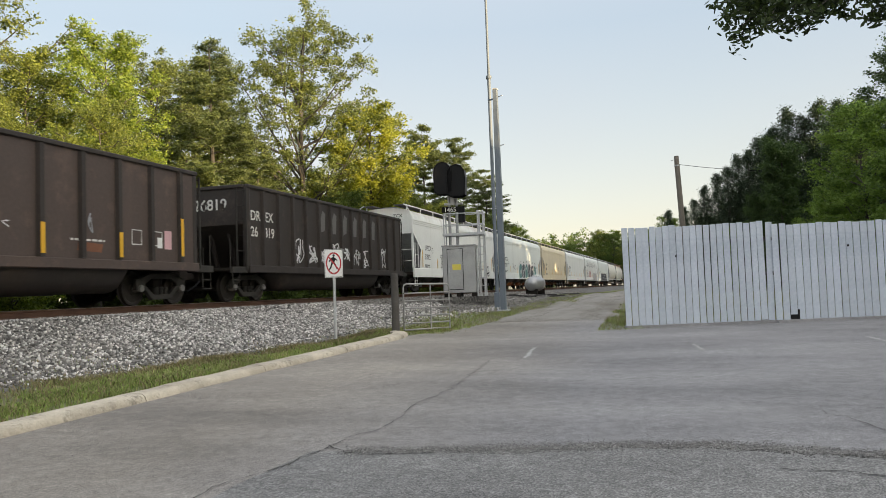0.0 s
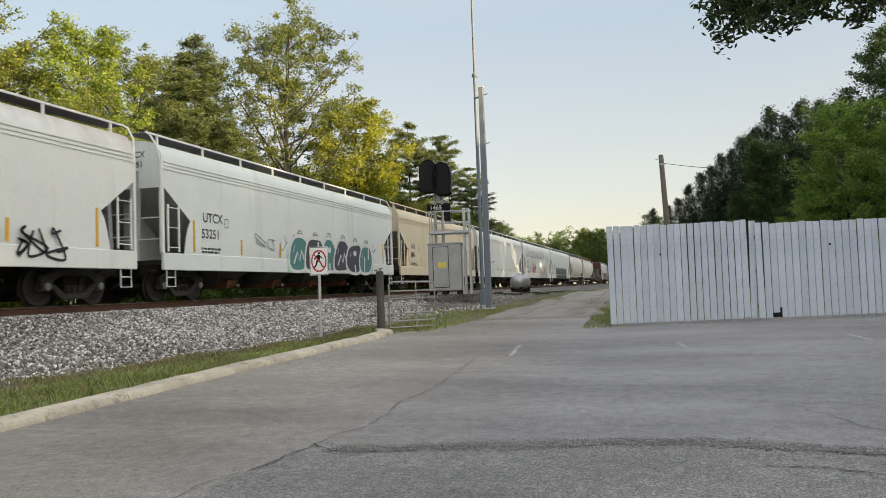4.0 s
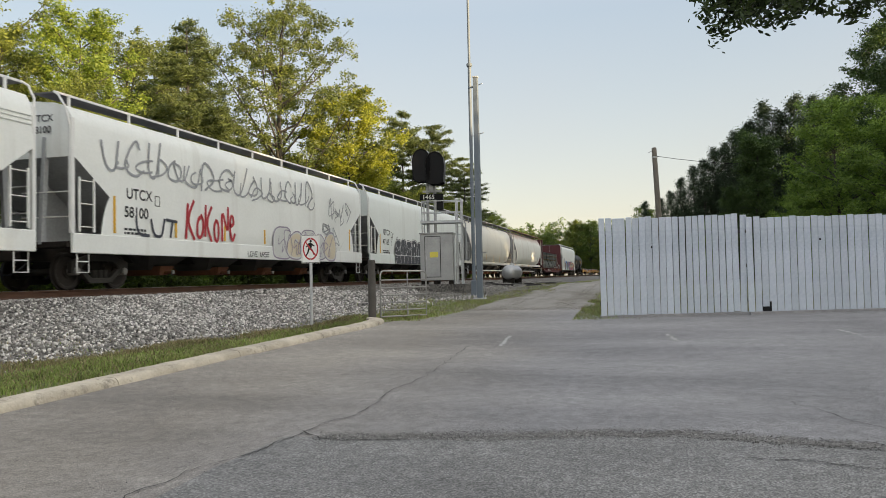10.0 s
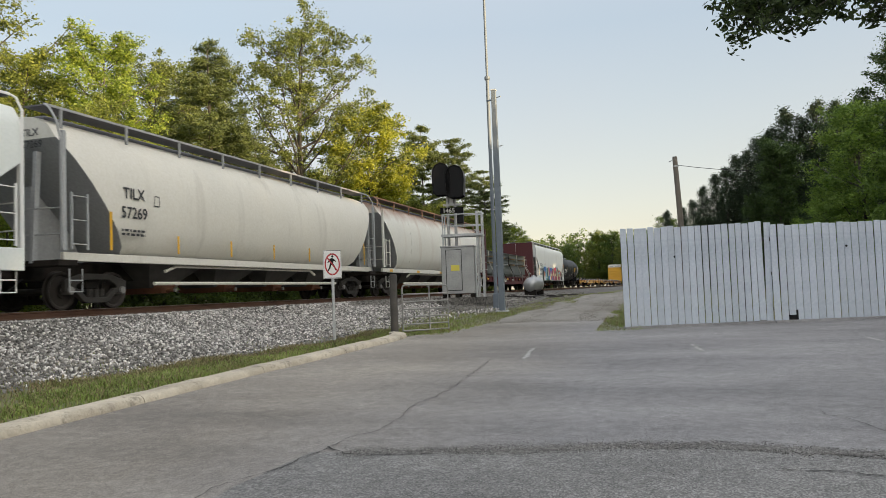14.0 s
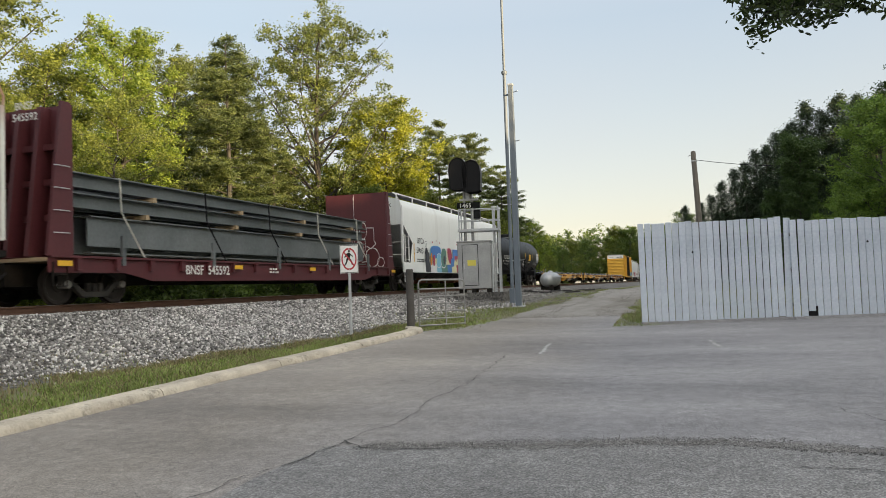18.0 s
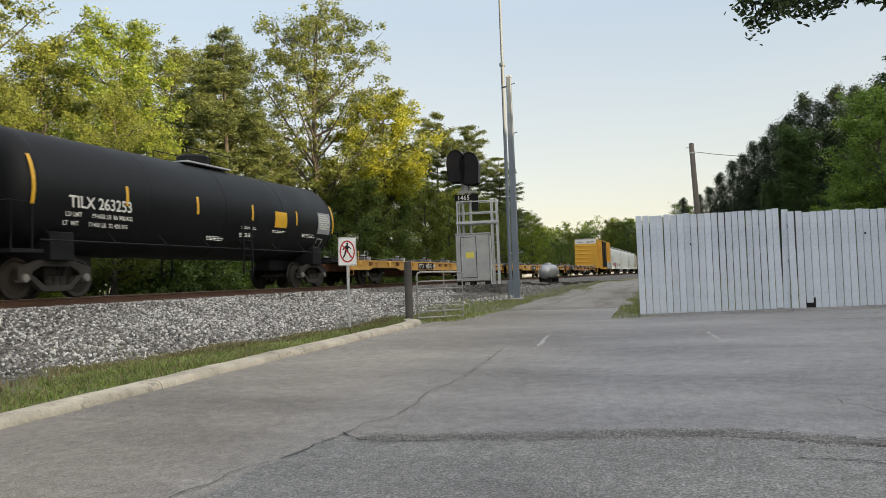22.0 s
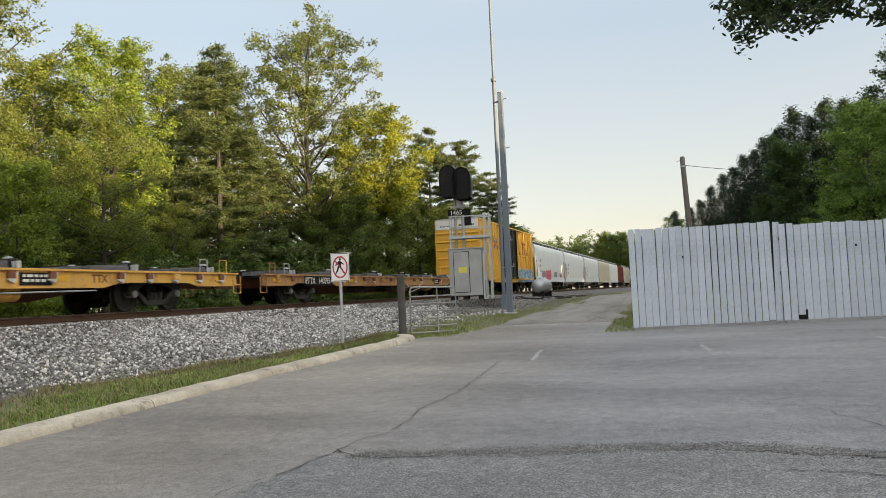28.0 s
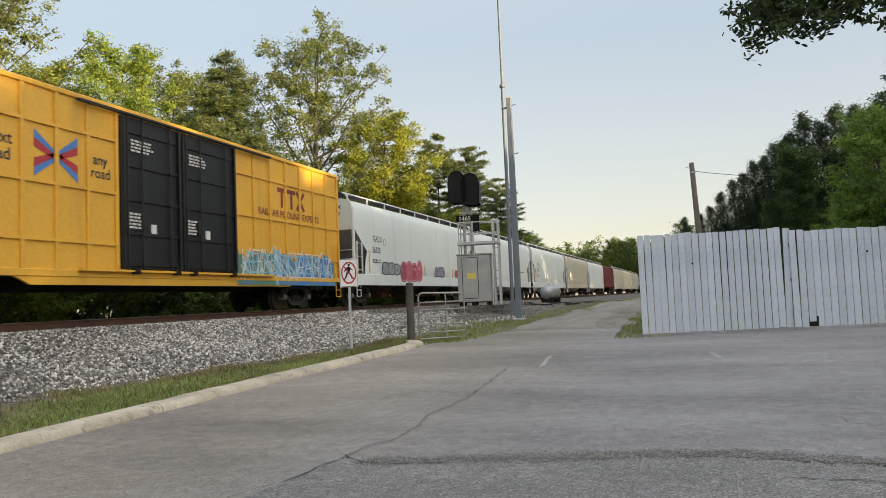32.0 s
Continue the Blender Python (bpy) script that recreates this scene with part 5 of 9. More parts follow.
    for e in (-1, 1):
        yy = e * (hl - 0.45)
        part("end_platform", Mesh().box(-1.52, 1.52, min(yy, e * (hl + 0.16)), max(yy, e * (hl + 0.16)), 1.02, 1.16), RUNNING, car, key=("plat", e, round(L, 2)), bevel=0.01)
        part("bolster_web", Mesh().loft([[(x, e * (hl - 0.5), 1.1), (x, e * (hl - 2.2), 1.1), (x, e * (hl - 1.75), 1.9), (x, e * (hl - 0.5), 3.0)] for x in (-0.12, 0.12)]), end_mat, car, key=("web", e, round(L, 2), end_mat.name))
        ladder(car, -1.25, e * (hl + 0.08), 1.2, 4.1, 0.42, "x", rail_mat, 8)
        coupler(car, e, L)
    wheel = Mesh().lathe((-0.7, -hl - 0.18, 2.45), 1, [(0.27, -0.015), (0.29, 0.0), (0.27, 0.015), (0.25, 0.0)], 16)
    for k in range(4):
        wheel.tube([(-0.7, -hl - 0.18, 2.45), (-0.7 + 0.27 * math.cos(k * 1.571), -hl - 0.18, 2.45 + 0.27 * math.sin(k * 1.571))], 0.012, 4)
    part("brake_wheel", wheel, RUNNING, car, key=("bwheel", round(L, 2)))
    # roof: trough hatch and walks with posts
    part("roof_hatch", Mesh().box(-0.42, 0.42, -hl + 0.6, hl - 0.6, 4.56, 4.72), GRATE, car, "dark trough hatch", key=("hatch", round(L, 2)), bevel=0.03)
    for s in (-1, 1):
        part("roof_walk", Mesh().box(s * 0.85 - 0.28, s * 0.85 + 0.28, -hl - 0.15, hl + 0.15, 4.72, 4.755), GRATE, car, "expanded-metal roof walk", key=("walk", s, round(L, 2)))
        edge = Mesh().box(s * 1.15 - 0.015, s * 1.15 + 0.015, -hl - 0.15, hl + 0.15, 4.725, 4.778)
        for e in (-1, 1):
            edge.tube([(s * 1.15, e * (hl + 0.13), 4.75), (s * 1.3, e * (hl + 0.16), 4.66), (s * 1.48, e * (hl + 0.14), 4.35), (s * 1.54, e * (hl + 0.06), 3.9), (s * 1.56, e * (hl + 0.06), 1.4)], 0.03, 5)
        part("walk_edge", edge, rail_mat, car, "light painted edge rail", key=("wedge", s, round(L, 2), rail_mat.name))
        n = 9
        for i in range(n):
            y = -hl + 0.35 + (2 * hl - 0.7) * i / (n - 1)
            part("walk_post", Mesh().box(s * 1.15 - 0.025, s * 1.15 + 0.025, -0.032, 0.032, 4.28, 4.74), rail_mat, car, key=("wpost", s, rail_mat.name), at=pose(0, y, 0))
    # outlets
    part("centre_sill", Mesh().box(-0.25, 0.25, -L / 2 + 0.6, L / 2 - 0.6, 0.72, 1.18), RUNNING, car, key=("csill", round(L, 2)))
    for i in range(bays):
        y = (i - (bays - 1) / 2) * (2 * hl - 6.2) / bays
        w = (2 * hl - 6.2) / bays * 0.46
        m = Mesh().loft([[(-1.35, y - w, 1.3), (1.35, y - w, 1.3), (1.35, y + w, 1.3), (-1.35, y + w, 1.3)], [(-0.55, y - 0.45, 0.52), (0.55, y - 0.45, 0.52), (0.55, y + 0.45, 0.52), (-0.55, y + 0.45, 0.52)]])
        part("outlet_hopper", m, FUNNEL if not far else mat, car, key=("bay", i, bays, round(L, 2), far and mat.name))
        gate_m = Mesh().loft([[(-0.9, y - 0.34, 0.62), (0.9, y - 0.34, 0.62), (0.9, y + 0.34, 0.62), (-0.9, y + 0.34, 0.62)], [(-0.75, y - 0.2, 0.36), (0.75, y - 0.2, 0.36), (0.75, y + 0.2, 0.36), (-0.75, y + 0.2, 0.36)]])
        gate_m.tube([(-1.05, y, 0.44), (1.05, y, 0.44)], 0.05, 8)
        part("outlet_gate", gate_m, RUST, car, key=("bgate", i, bays, round(L, 2)))
        for s in (-1, 1):
            part("gear_cap", Mesh().lathe((s * 1.05, y, 0.44), 0, [(0.06, 0), (0.06, s * 0.05)], 10), CAP, car, key=("gcap", s, i, bays, round(L, 2)))
    for e in (-1, 1):
        truck(car, e * (L / 2 - 2.2))
    step_irons(car, L, 1.56, rail_mat, 0.95)
    return car


def marks(car, L, x, letters, number, mat, z=2.36, size=0.40):
    hl = L / 2 - 0.62
    y = -hl + 1.8
    for k in range(7):
        stripe(car, x, -hl + 1.42 + k * (2 * hl - 2.84) / 6, 1.42, 0.95 if k in (0, 6) else 0.5, 0.09)
    word(car, letters, size, x, y + 0.08, z, mat)
    word(car, number, size, x, y, z - 0.49, mat)
    word(car, letters, 0.24, 0.35, -hl - 0.012, 4.08, mat, end=True)
    word(car, number, 0.24, 0.35, -hl - 0.012, 3.80, mat, end=True)
    fine_print(car, x, y, z - 0.84, 2, 1.1, mat, 0.06)
    m = Mesh()
    for a, b in (((0, 0), (0.2, 0)), ((0.2, 0), (0.2, 0.26)), ((0.2, 0.26), (0, 0.26)), ((0, 0.26), (0, 0))):
        m.ribbon([(x, y + 1.3 + a[0], z - 0.10 + a[1]), (x, y + 1.3 + b[0], z - 0.10 + b[1])], 0.025)
    part("stencil_box", m, mat, car)


def gondola(label, L, load=False, ribs=11, pitch=1.24, panel=None):
    """A deep ribbed coal gondola: short open end platforms, sloping end sheets, rounded tubs between the trucks."""
    car = thing("gondola_car", label, "gondola car", group="train cars")
    hl, out = L / 2 - 1.38, L / 2 - 0.5
    W, top = 1.56, 3.72
    for s in (-1, 1):
        part("side_wall", Mesh().box(s * W - 0.025, s * W + 0.025, -hl + 0.1, hl - 0.1, 1.12, top), panel or GONDOLA, car, "dark rust-stained steel side")
    for e in (-1, 1):
        sheet = Mesh().loft([[(x, e * (hl - 1.5), 1.15), (x, e * (hl - 1.44), 1.15), (x, e * hl, 2.5), (x, e * hl, top), (x, e * (hl - 0.06), top), (x, e * (hl - 0.06), 2.5)] for x in (-W + 0.06, W - 0.06)])
        end = part("end_wall", sheet, GONDOLA, car, "dark sloping end sheet")
        part("end_chord", Mesh().box(-W + 0.1, W - 0.1, e * hl - 0.07, e * hl + 0.07, top - 0.03, top + 0.08), GONDOLA, end, bevel=0.015)
        for x in (-0.7, 0.0, 0.7):
            part("end_brace", Mesh().bar((x, e * (hl + 0.02), top - 0.5), (x, e * (hl - 0.75), 1.1), 0.10, 0.12), GONDOLA, end)
        coupler(car, e, L)
        ya, yb = sorted((e * (hl - 1.3), e * out))
        part("end_platform", Mesh().box(-1.48, 1.48, ya, yb, 0.98, 1.07), RUNNING, car, bevel=0.01)
        for s in (-1, 1):
            ladder(car, s * 1.44, e * (hl + 0.10), 1.0, 3.66, 0.36, "x", FRAME, 6)
            corner = Mesh().tube([(s * (W - 0.05), e * (hl - 0.09), 1.1), (s * (W - 0.05), e * (hl - 0.09), top - 0.02)], 0.12, 12)
            part("corner_post", corner, GONDOLA, car, "rounded corner post", smooth=True)
            ya, yb = sorted((e * (hl - 0.05), e * (out - 0.02)))
            part("sill_extension", Mesh().box(s * 1.50 - 0.06, s * 1.50 + 0.06, ya, yb, 0.90, 1.10), FRAME, car, bevel=0.015)
            rail = Mesh().tube([(s * 1.46, e * (out - 0.05), 1.07), (s * 1.46, e * (out - 0.05), 2.0)], 0.016, 5)
            rail.tube([(s * 1.5, e * (out - 0.45), 1.07), (s * 1.5, e * (out - 0.45), 1.62), (s * 1.5, e * (hl + 0.06), 1.62)], 0.014, 5)
            part("handrail", rail, FRAME, car, "thin bent steel handrail")
    for s in (-1, 1):
        part("top_chord", Mesh().box(s * W - 0.07, s * W + 0.09, -hl, hl, top - 0.04, top + 0.08), GONDOLA, car, bevel=0.02)
        part("side_sill", Mesh().box(s * W - 0.03, s * W + 0.11, -hl, hl, 0.92, 1.16), panel or GONDOLA, car, bevel=0.02)
        for i in range(ribs):
            y = (i - (ribs - 1) / 2) * pitch
            rib = Mesh().loft([[(s * W, y - 0.085, z), (s * (W + 0.13), y - 0.06, z), (s * (W + 0.13), y + 0.06, z), (s * W, y + 0.085, z)] for z in (1.17, top - 0.05)])
            part("rib", rib, GONDOLA, car, "pressed side rib", key=("gon_rib", s, i, ribs))
    tub = Mesh()
    for s in (-1, 1):
        ring = [(math.cos(a) * 0.66 + s * 0.84, 1.1 - max(0, -math.sin(a)) * 0.76) for a in [math.pi + k * math.pi / 10 for k in range(11)]]
        tub.loft([[(x * f + s * 0.84 * (1 - f), y, 1.12 - (1.12 - z) * f) for x, z in ring] for y, f in ((-hl + 2.2, 0.3), (-hl + 2.9, 1.0), (hl - 2.9, 1.0), (hl - 2.2, 0.3))])
    part("belly_tub", tub, GONDOLA, car, "rounded tubs under the floor", smooth=True)
    part("centre_sill", Mesh().box(-0.25, 0.25, -L / 2 + 0.6, L / 2 - 0.6, 0.70, 0.975), RUNNING, car)
    part("floor", Mesh().box(-W + 0.06, W - 0.06, -hl + 1.5, hl - 1.5, 1.17, 1.25), RUNNING, car)
    for e in (-1, 1):
        truck(car, e * (L / 2 - 2.3))
    step_irons(car, L, 1.5, FRAME, 0.8)
    if load:
        rng = random.Random(3)
        heap = Mesh()
        for _ in range(500):
            y, x = rng.uniform(-hl + 0.4, hl - 0.4), rng.uniform(-1.3, 1.3)
            z = 3.40 + 0.40 * rng.random()
            a, l = rng.uniform(0, 3.1), rng.uniform(0.15, 0.5)
            heap.bar((x - l / 2 * math.cos(a), y - l / 2 * math.sin(a), z), (x + l / 2 * math.cos(a), y + l / 2 * math.sin(a), z + rng.uniform(-0.12, 0.12)), rng.uniform(0.04, 0.16), rng.uniform(0.02, 0.1))
        heap.box(-1.48, 1.48, -hl + 0.3, hl - 0.3, 3.0, 3.40)
        part("scrap_load", heap, SCRAP, car, "heaped pale scrap")
    return car


def beam(m, x, y0, y1, z, w, h, t=0.03, flat=False):
    if flat:
        m.box(x - w / 2, x - w / 2 + t, y0, y1, z, z + h).box(x + w / 2 - t, x + w / 2, y0, y1, z, z + h).box(x - w / 2 + t, x + w / 2 - t, y0, y1, z + h / 2 - t / 2, z + h / 2 + t / 2)
    else:
        m.box(x - w / 2, x + w / 2, y0, y1, z, z + t).box(x - w / 2, x + w / 2, y0, y1, z + h - t, z + h).box(x - t / 2, x + t / 2, y0, y1, z + t, z + h - t)


def bulkhead_flat(label, L):
    car = thing("bulkhead_flatcar", label, "flatcar", group="train cars")
    hl = L / 2 - 0.6
    part("deck", Mesh().box(-1.5, 1.5, -hl, hl, 0.98, 1.06), TIMBER, car, "worn plank deck")
    for s in (-1, 1):
        side = Mesh().loft([[(x, y, b), (x, y, 1.10)] + [(x + s * 0.04, y, 1.10), (x + s * 0.04, y, b)] for x, y, b in ((s * 1.50, -hl, 0.72), (s * 1.50, -hl + 2.4, 0.72), (s * 1.50, -hl + 3.4, 0.52), (s * 1.50, hl - 3.4, 0.52), (s * 1.50, hl - 2.4, 0.72), (s * 1.50, hl, 0.72))])
        part("side_sill", side, MAROON, car, "maroon side sill")
        part("sill_flange", Mesh().box(s * 1.50, s * 1.62, -hl, hl, 1.05, 1.10), MAROON, car)
        for i in range(16):
            y = -hl + 0.8 + (2 * hl - 1.6) * i / 15
            part("stake_pocket", Mesh().box(s * 1.545, s * 1.64, -0.07, 0.07, 0.78, 1.045), MAROON, car, key=("pocket", s), at=pose(0, y, 0))
    for e in (-1, 1):
        part("bulkhead", Mesh().box(-1.50, 1.50, min(e * (hl - 0.75), e * (hl - 0.68)), max(e * (hl - 0.75), e * (hl - 0.68)), 1.1, 4.55), MAROON, car, "tall maroon steel bulkhead")
        for s in (-1, 1):
            fin = Mesh().loft([[(x, e * (hl - 0.68), 1.1), (x, e * (hl + 0.02), 1.1), (x, e * (hl - 0.42), 4.58), (x, e * (hl - 0.68), 4.58)] for x in (s * 1.44, s * 1.52)])
            part("bulkhead_side", fin, MAROON, car)
            for z in (1.6, 2.1, 2.6, 3.1):
                part("grab_iron", Mesh().tube([(s * 1.56, e * (hl - 0.6), z), (s * 1.58, e * (hl - 0.55), z), (s * 1.58, e * (hl - 0.2), z), (s * 1.53, e * (hl - 0.16), z)], 0.013, 5), GALV, car)
        for x in (-0.9, -0.3, 0.3, 0.9):
            rib = Mesh().loft([[(a, e * (hl - 0.67), 1.1), (a, e * hl, 1.1), (a, e * (hl - 0.40), 4.5), (a, e * (hl - 0.67), 4.5)] for a in (x - 0.06, x + 0.06)])
            part("bulkhead_rib", rib, MAROON, car)
        for z in (1.9, 2.7, 3.5):
            part("bulkhead_beam", Mesh().box(-1.43, 1.43, min(e * (hl - 0.67), e * (hl - 0.45)), max(e * (hl - 0.67), e * (hl - 0.45)), z, z + 0.14), MAROON, car)
        coupler(car, e, L)
        truck(car, e * (hl - 1.9))
    part("centre_sill", Mesh().box(-0.3, 0.3, -hl, hl, 0.45, 0.97), RUNNING, car)
    step_irons(car, L, 1.56, RUNNING, 0.9)
    for y in (-hl + 0.35, -hl + 7.2, -hl + 12.0, -hl + 15.2, hl - 0.35):
        stripe(car, 1.645, y, 0.86, 0.12, 0.42)
    # load of beams
    a, b = -hl + 1.35, hl - 2.4
    for x in (-1.0, -0.2, 0.6):
        m = Mesh()
        beam(m, x, a, b, 1.20, 0.34, 0.92)
        part("steel_beam", m, STEEL_BEAM, car, "long grey steel I-beam")
    m = Mesh()
    m.box(1.02, 1.06, a + 0.3, b, 1.38, 2.10).box(0.9, 1.18, a + 0.3, b, 1.20, 1.235).box(0.9, 1.18, a + 0.3, b, 2.08, 2.11)
    part("steel_beam", m, STEEL_BEAM, car, "deep grey steel beam")
    for k, z in enumerate((2.26, 2.74)):
        for x in (-0.95, -0.3, 0.35, 1.0):
            m = Mesh()
            beam(m, x, a - 0.5, b + 0.1 * k, z, 0.40, 0.36)
            part("steel_beam", m, STEEL_BEAM, car, "long grey steel I-beam")
        for i in range(4):
            y = a + 2.2 + i * (b - a - 4) / 3 + k * 0.3
            part("spacer", Mesh().box(-1.2, 1.28, y - 0.07, y + 0.07, z - 0.13, z - 0.005), TIMBER, car, "wooden spacer")
    for i in range(5):
        y = a + 1.3 + i * (b - a - 2.2) / 4
        m = Mesh().bar((1.62, y + 0.35, 1.1), (1.215, y, 2.25), 0.05, 0.008).bar((1.215, y, 2.25), (1.21, y - 0.05, 3.11), 0.05, 0.008).bar((1.21, y - 0.05, 3.115), (-1.15, y - 0.05, 3.115), 0.05, 0.008)
        part("strap", m, STRAP if i in (0, 3, 4) else BLACK, car, "tensioned steel strap")
    for i in range(5):
        y = a + 0.9 + i * (b - a - 1.6) / 4
        part("stake", Mesh().box(1.56, 1.63, y - 0.06, y + 0.06, 0.9, 1.62), STEEL_BEAM, car)
    return car


def tank_car(label, L):
    car = thing("tank_car", label, "tank car", group="train cars")
    hl = L / 2 - 0.32
    R, cz = 1.46, 2.46
    prof = []
    for k in range(7):
        a = k / 6 * math.pi / 2
        prof.append((max(0.02, R * math.sin(a)), -hl + 0.62 * (1 - math.cos(a))))
    prof += [(R, -1.2), (R, 1.2)] + [(r, -h) for r, h in reversed(prof)]
    part("shell", Mesh().lathe((0, 0, cz), 1, prof, 48), TANK_BLACK, car, "glossy black steel tank", smooth=True)
    for y in (-hl + 0.66, -3.4, 0.0, 3.4, hl - 0.66):
        part("weld_band", Mesh().lathe((0, 0, cz), 1, [(R - 0.01, y - 0.03), (R + 0.006, y - 0.02), (R + 0.006, y + 0.02), (R - 0.01, y + 0.03)], 48), TANK_BLACK, car, smooth=True)
    for e in (-1, 1):
        saddle = Mesh().box(-1.25, 1.25, e * (hl - 1.5) - 0.35, e * (hl - 1.5) + 0.35, 0.85, 1.5)
        part("saddle", saddle, BLACK, car, bevel=0.02)
        part("stub_sill", Mesh().box(-0.3, 0.3, min(e * (hl - 3.4), e * (L / 2 - 0.6)), max(e * (hl - 3.4), e * (L / 2 - 0.6)), 0.68, 1.05), BLACK, car, bevel=0.015)
        part("end_platform", Mesh().box(-1.45, 1.45, min(e * (hl - 0.75), e * (hl + 0.1)), max(e * (hl - 0.75), e * (hl + 0.1)), 1.0, 1.08), BLACK, car)
        hand = Mesh()
        for s in (-1, 1):
            hand.tube([(s * 1.4, e * (hl - 0.5), 1.05), (s * 1.4, e * (hl - 0.5), 2.1), (s * 1.4, e * (hl + 0.02), 2.1), (s * 1.4, e * (hl + 0.05), 1.05)], 0.02, 5)
        hand.tube([(-1.4, e * (hl + 0.03), 2.1), (1.4, e * (hl + 0.03), 2.1)], 0.02, 5)
        part("end_handrail", hand, BLACK, car)
        coupler(car, e, L)
        truck(car, e * (hl - 1.5))
    for s in (-1, 1):
        m = Mesh().tube([(s * 1.5, -hl + 0.6, 1.28), (s * 1.5, hl - 0.6, 1.28)], 0.02, 5)
        for i in range(8):
            y = -hl + 1 + (2 * hl - 2) * i / 7
            m.tube([(s * 1.5, y, 1.28), (s * 1.18, y, 1.62)], 0.016, 4)
        part("side_handrail", m, BLACK, car, "black side rail")
        ladder(car, s * 1.52, 1.0, 0.5, 2.1, 0.5, "y", BLACK)
    lid = Mesh().lathe((0, 0.4, cz + R - 0.05), 2, [(0.5, 0), (0.5, 0.34), (0.44, 0.40), (0.1, 0.42)], 20)
    part("manway", lid, BLACK, car, smooth=True)
    plat = Mesh().box(-0.62, 0.62, -0.75, 1.55, cz + R - 0.02, cz + R + 0.03)
    part("top_platform", plat, GALV, car, "grey top platform")
    m = Mesh()
    for x in (-0.6, 0.6):
        for y in (-0.73, 0.4, 1.53):
            m.tube([(x, y, cz + R), (x, y, cz + R + 0.42)], 0.018, 5)
        m.tube([(x, -0.73, cz + R + 0.42), (x, 1.53, cz + R + 0.42)], 0.018, 5)
    part("top_handrail", m, BLACK, car)

    def wrap(name, y0, y1, z0, z1, mat, lab):
        """A sheet laid on the curved shell."""
        g = Mesh()
        n = 8
        for i in range(n):
            za, zb = z0 + (z1 - z0) * i / n, z0 + (z1 - z0) * (i + 1) / n
            xa, xb = (math.sqrt((R + 0.006) ** 2 - (z - cz) ** 2) for z in (za, zb))
            g.poly([(xa, y0, za), (xa, y1, za), (xb, y1, zb), (xb, y0, zb)])
        return part(name, g, mat, car, lab)

    for i in range(6):
        y = -hl + 0.5 + (2 * hl - 1.0) * i / 5
        wrap("reflector_stripe", y - 0.05, y + 0.05, 2.22 if 0 < i < 5 else 2.05, 2.72 if 0 < i < 5 else 3.15, YELLOW, "yellow reflective stripe")
    wrap("yellow_placard", hl - 4.9, hl - 4.1, 2.08, 2.62, YELLOW, "yellow notice panel")
    wrap("grey_placard", hl - 1.75, hl - 0.75, 2.0, 2.8, SPRAY["grey"], "grey data panel")
    def skin(z):
        return math.sqrt((R + 0.012) ** 2 - (z - cz) ** 2)

    word(car, "TILX 263253", 0.39, skin(2.42), -hl + 1.48, 2.06, INK_W)
    for z, first, second in ((1.86, "LD LMT", "191600 LB  86 900 KG"), (1.66, "LT  WT", "71400 LB  32 400 KG")):
        word(car, first, 0.15, skin(z + 0.1), -hl + 1.45, z, INK_W)
        word(car, second, 0.15, skin(z + 0.1), -hl + 2.25, z, INK_W)
    for y, z, n, wide in ((-8.5, 1.62, 3, 0.9), (-6.9, 1.98, 2, 1.15), (-6.9, 1.78, 3, 0.8), (-5.0, 1.95, 2, 0.95), (-2.9, 1.92, 3, 1.0)):
        fine_print(car, skin(z), hl + y, z, n, wide, INK_W, 0.028)
    for z0, z1 in ((1.80, 1.83), (1.50, 1.53)):
        wrap("stencil_frame", hl - 1.62, hl - 1.18, z0, z1, INK_W, "white stencilled box")
    for y in (-1.62, -1.21):
        wrap("stencil_frame", hl + y, hl + y + 0.03, 1.53, 1.80, INK_W, "white stencilled box")
    fine_print(car, R + 0.012, hl - 1.68, 2.68, 7, 0.85, INK_W, 0.05)
    return car


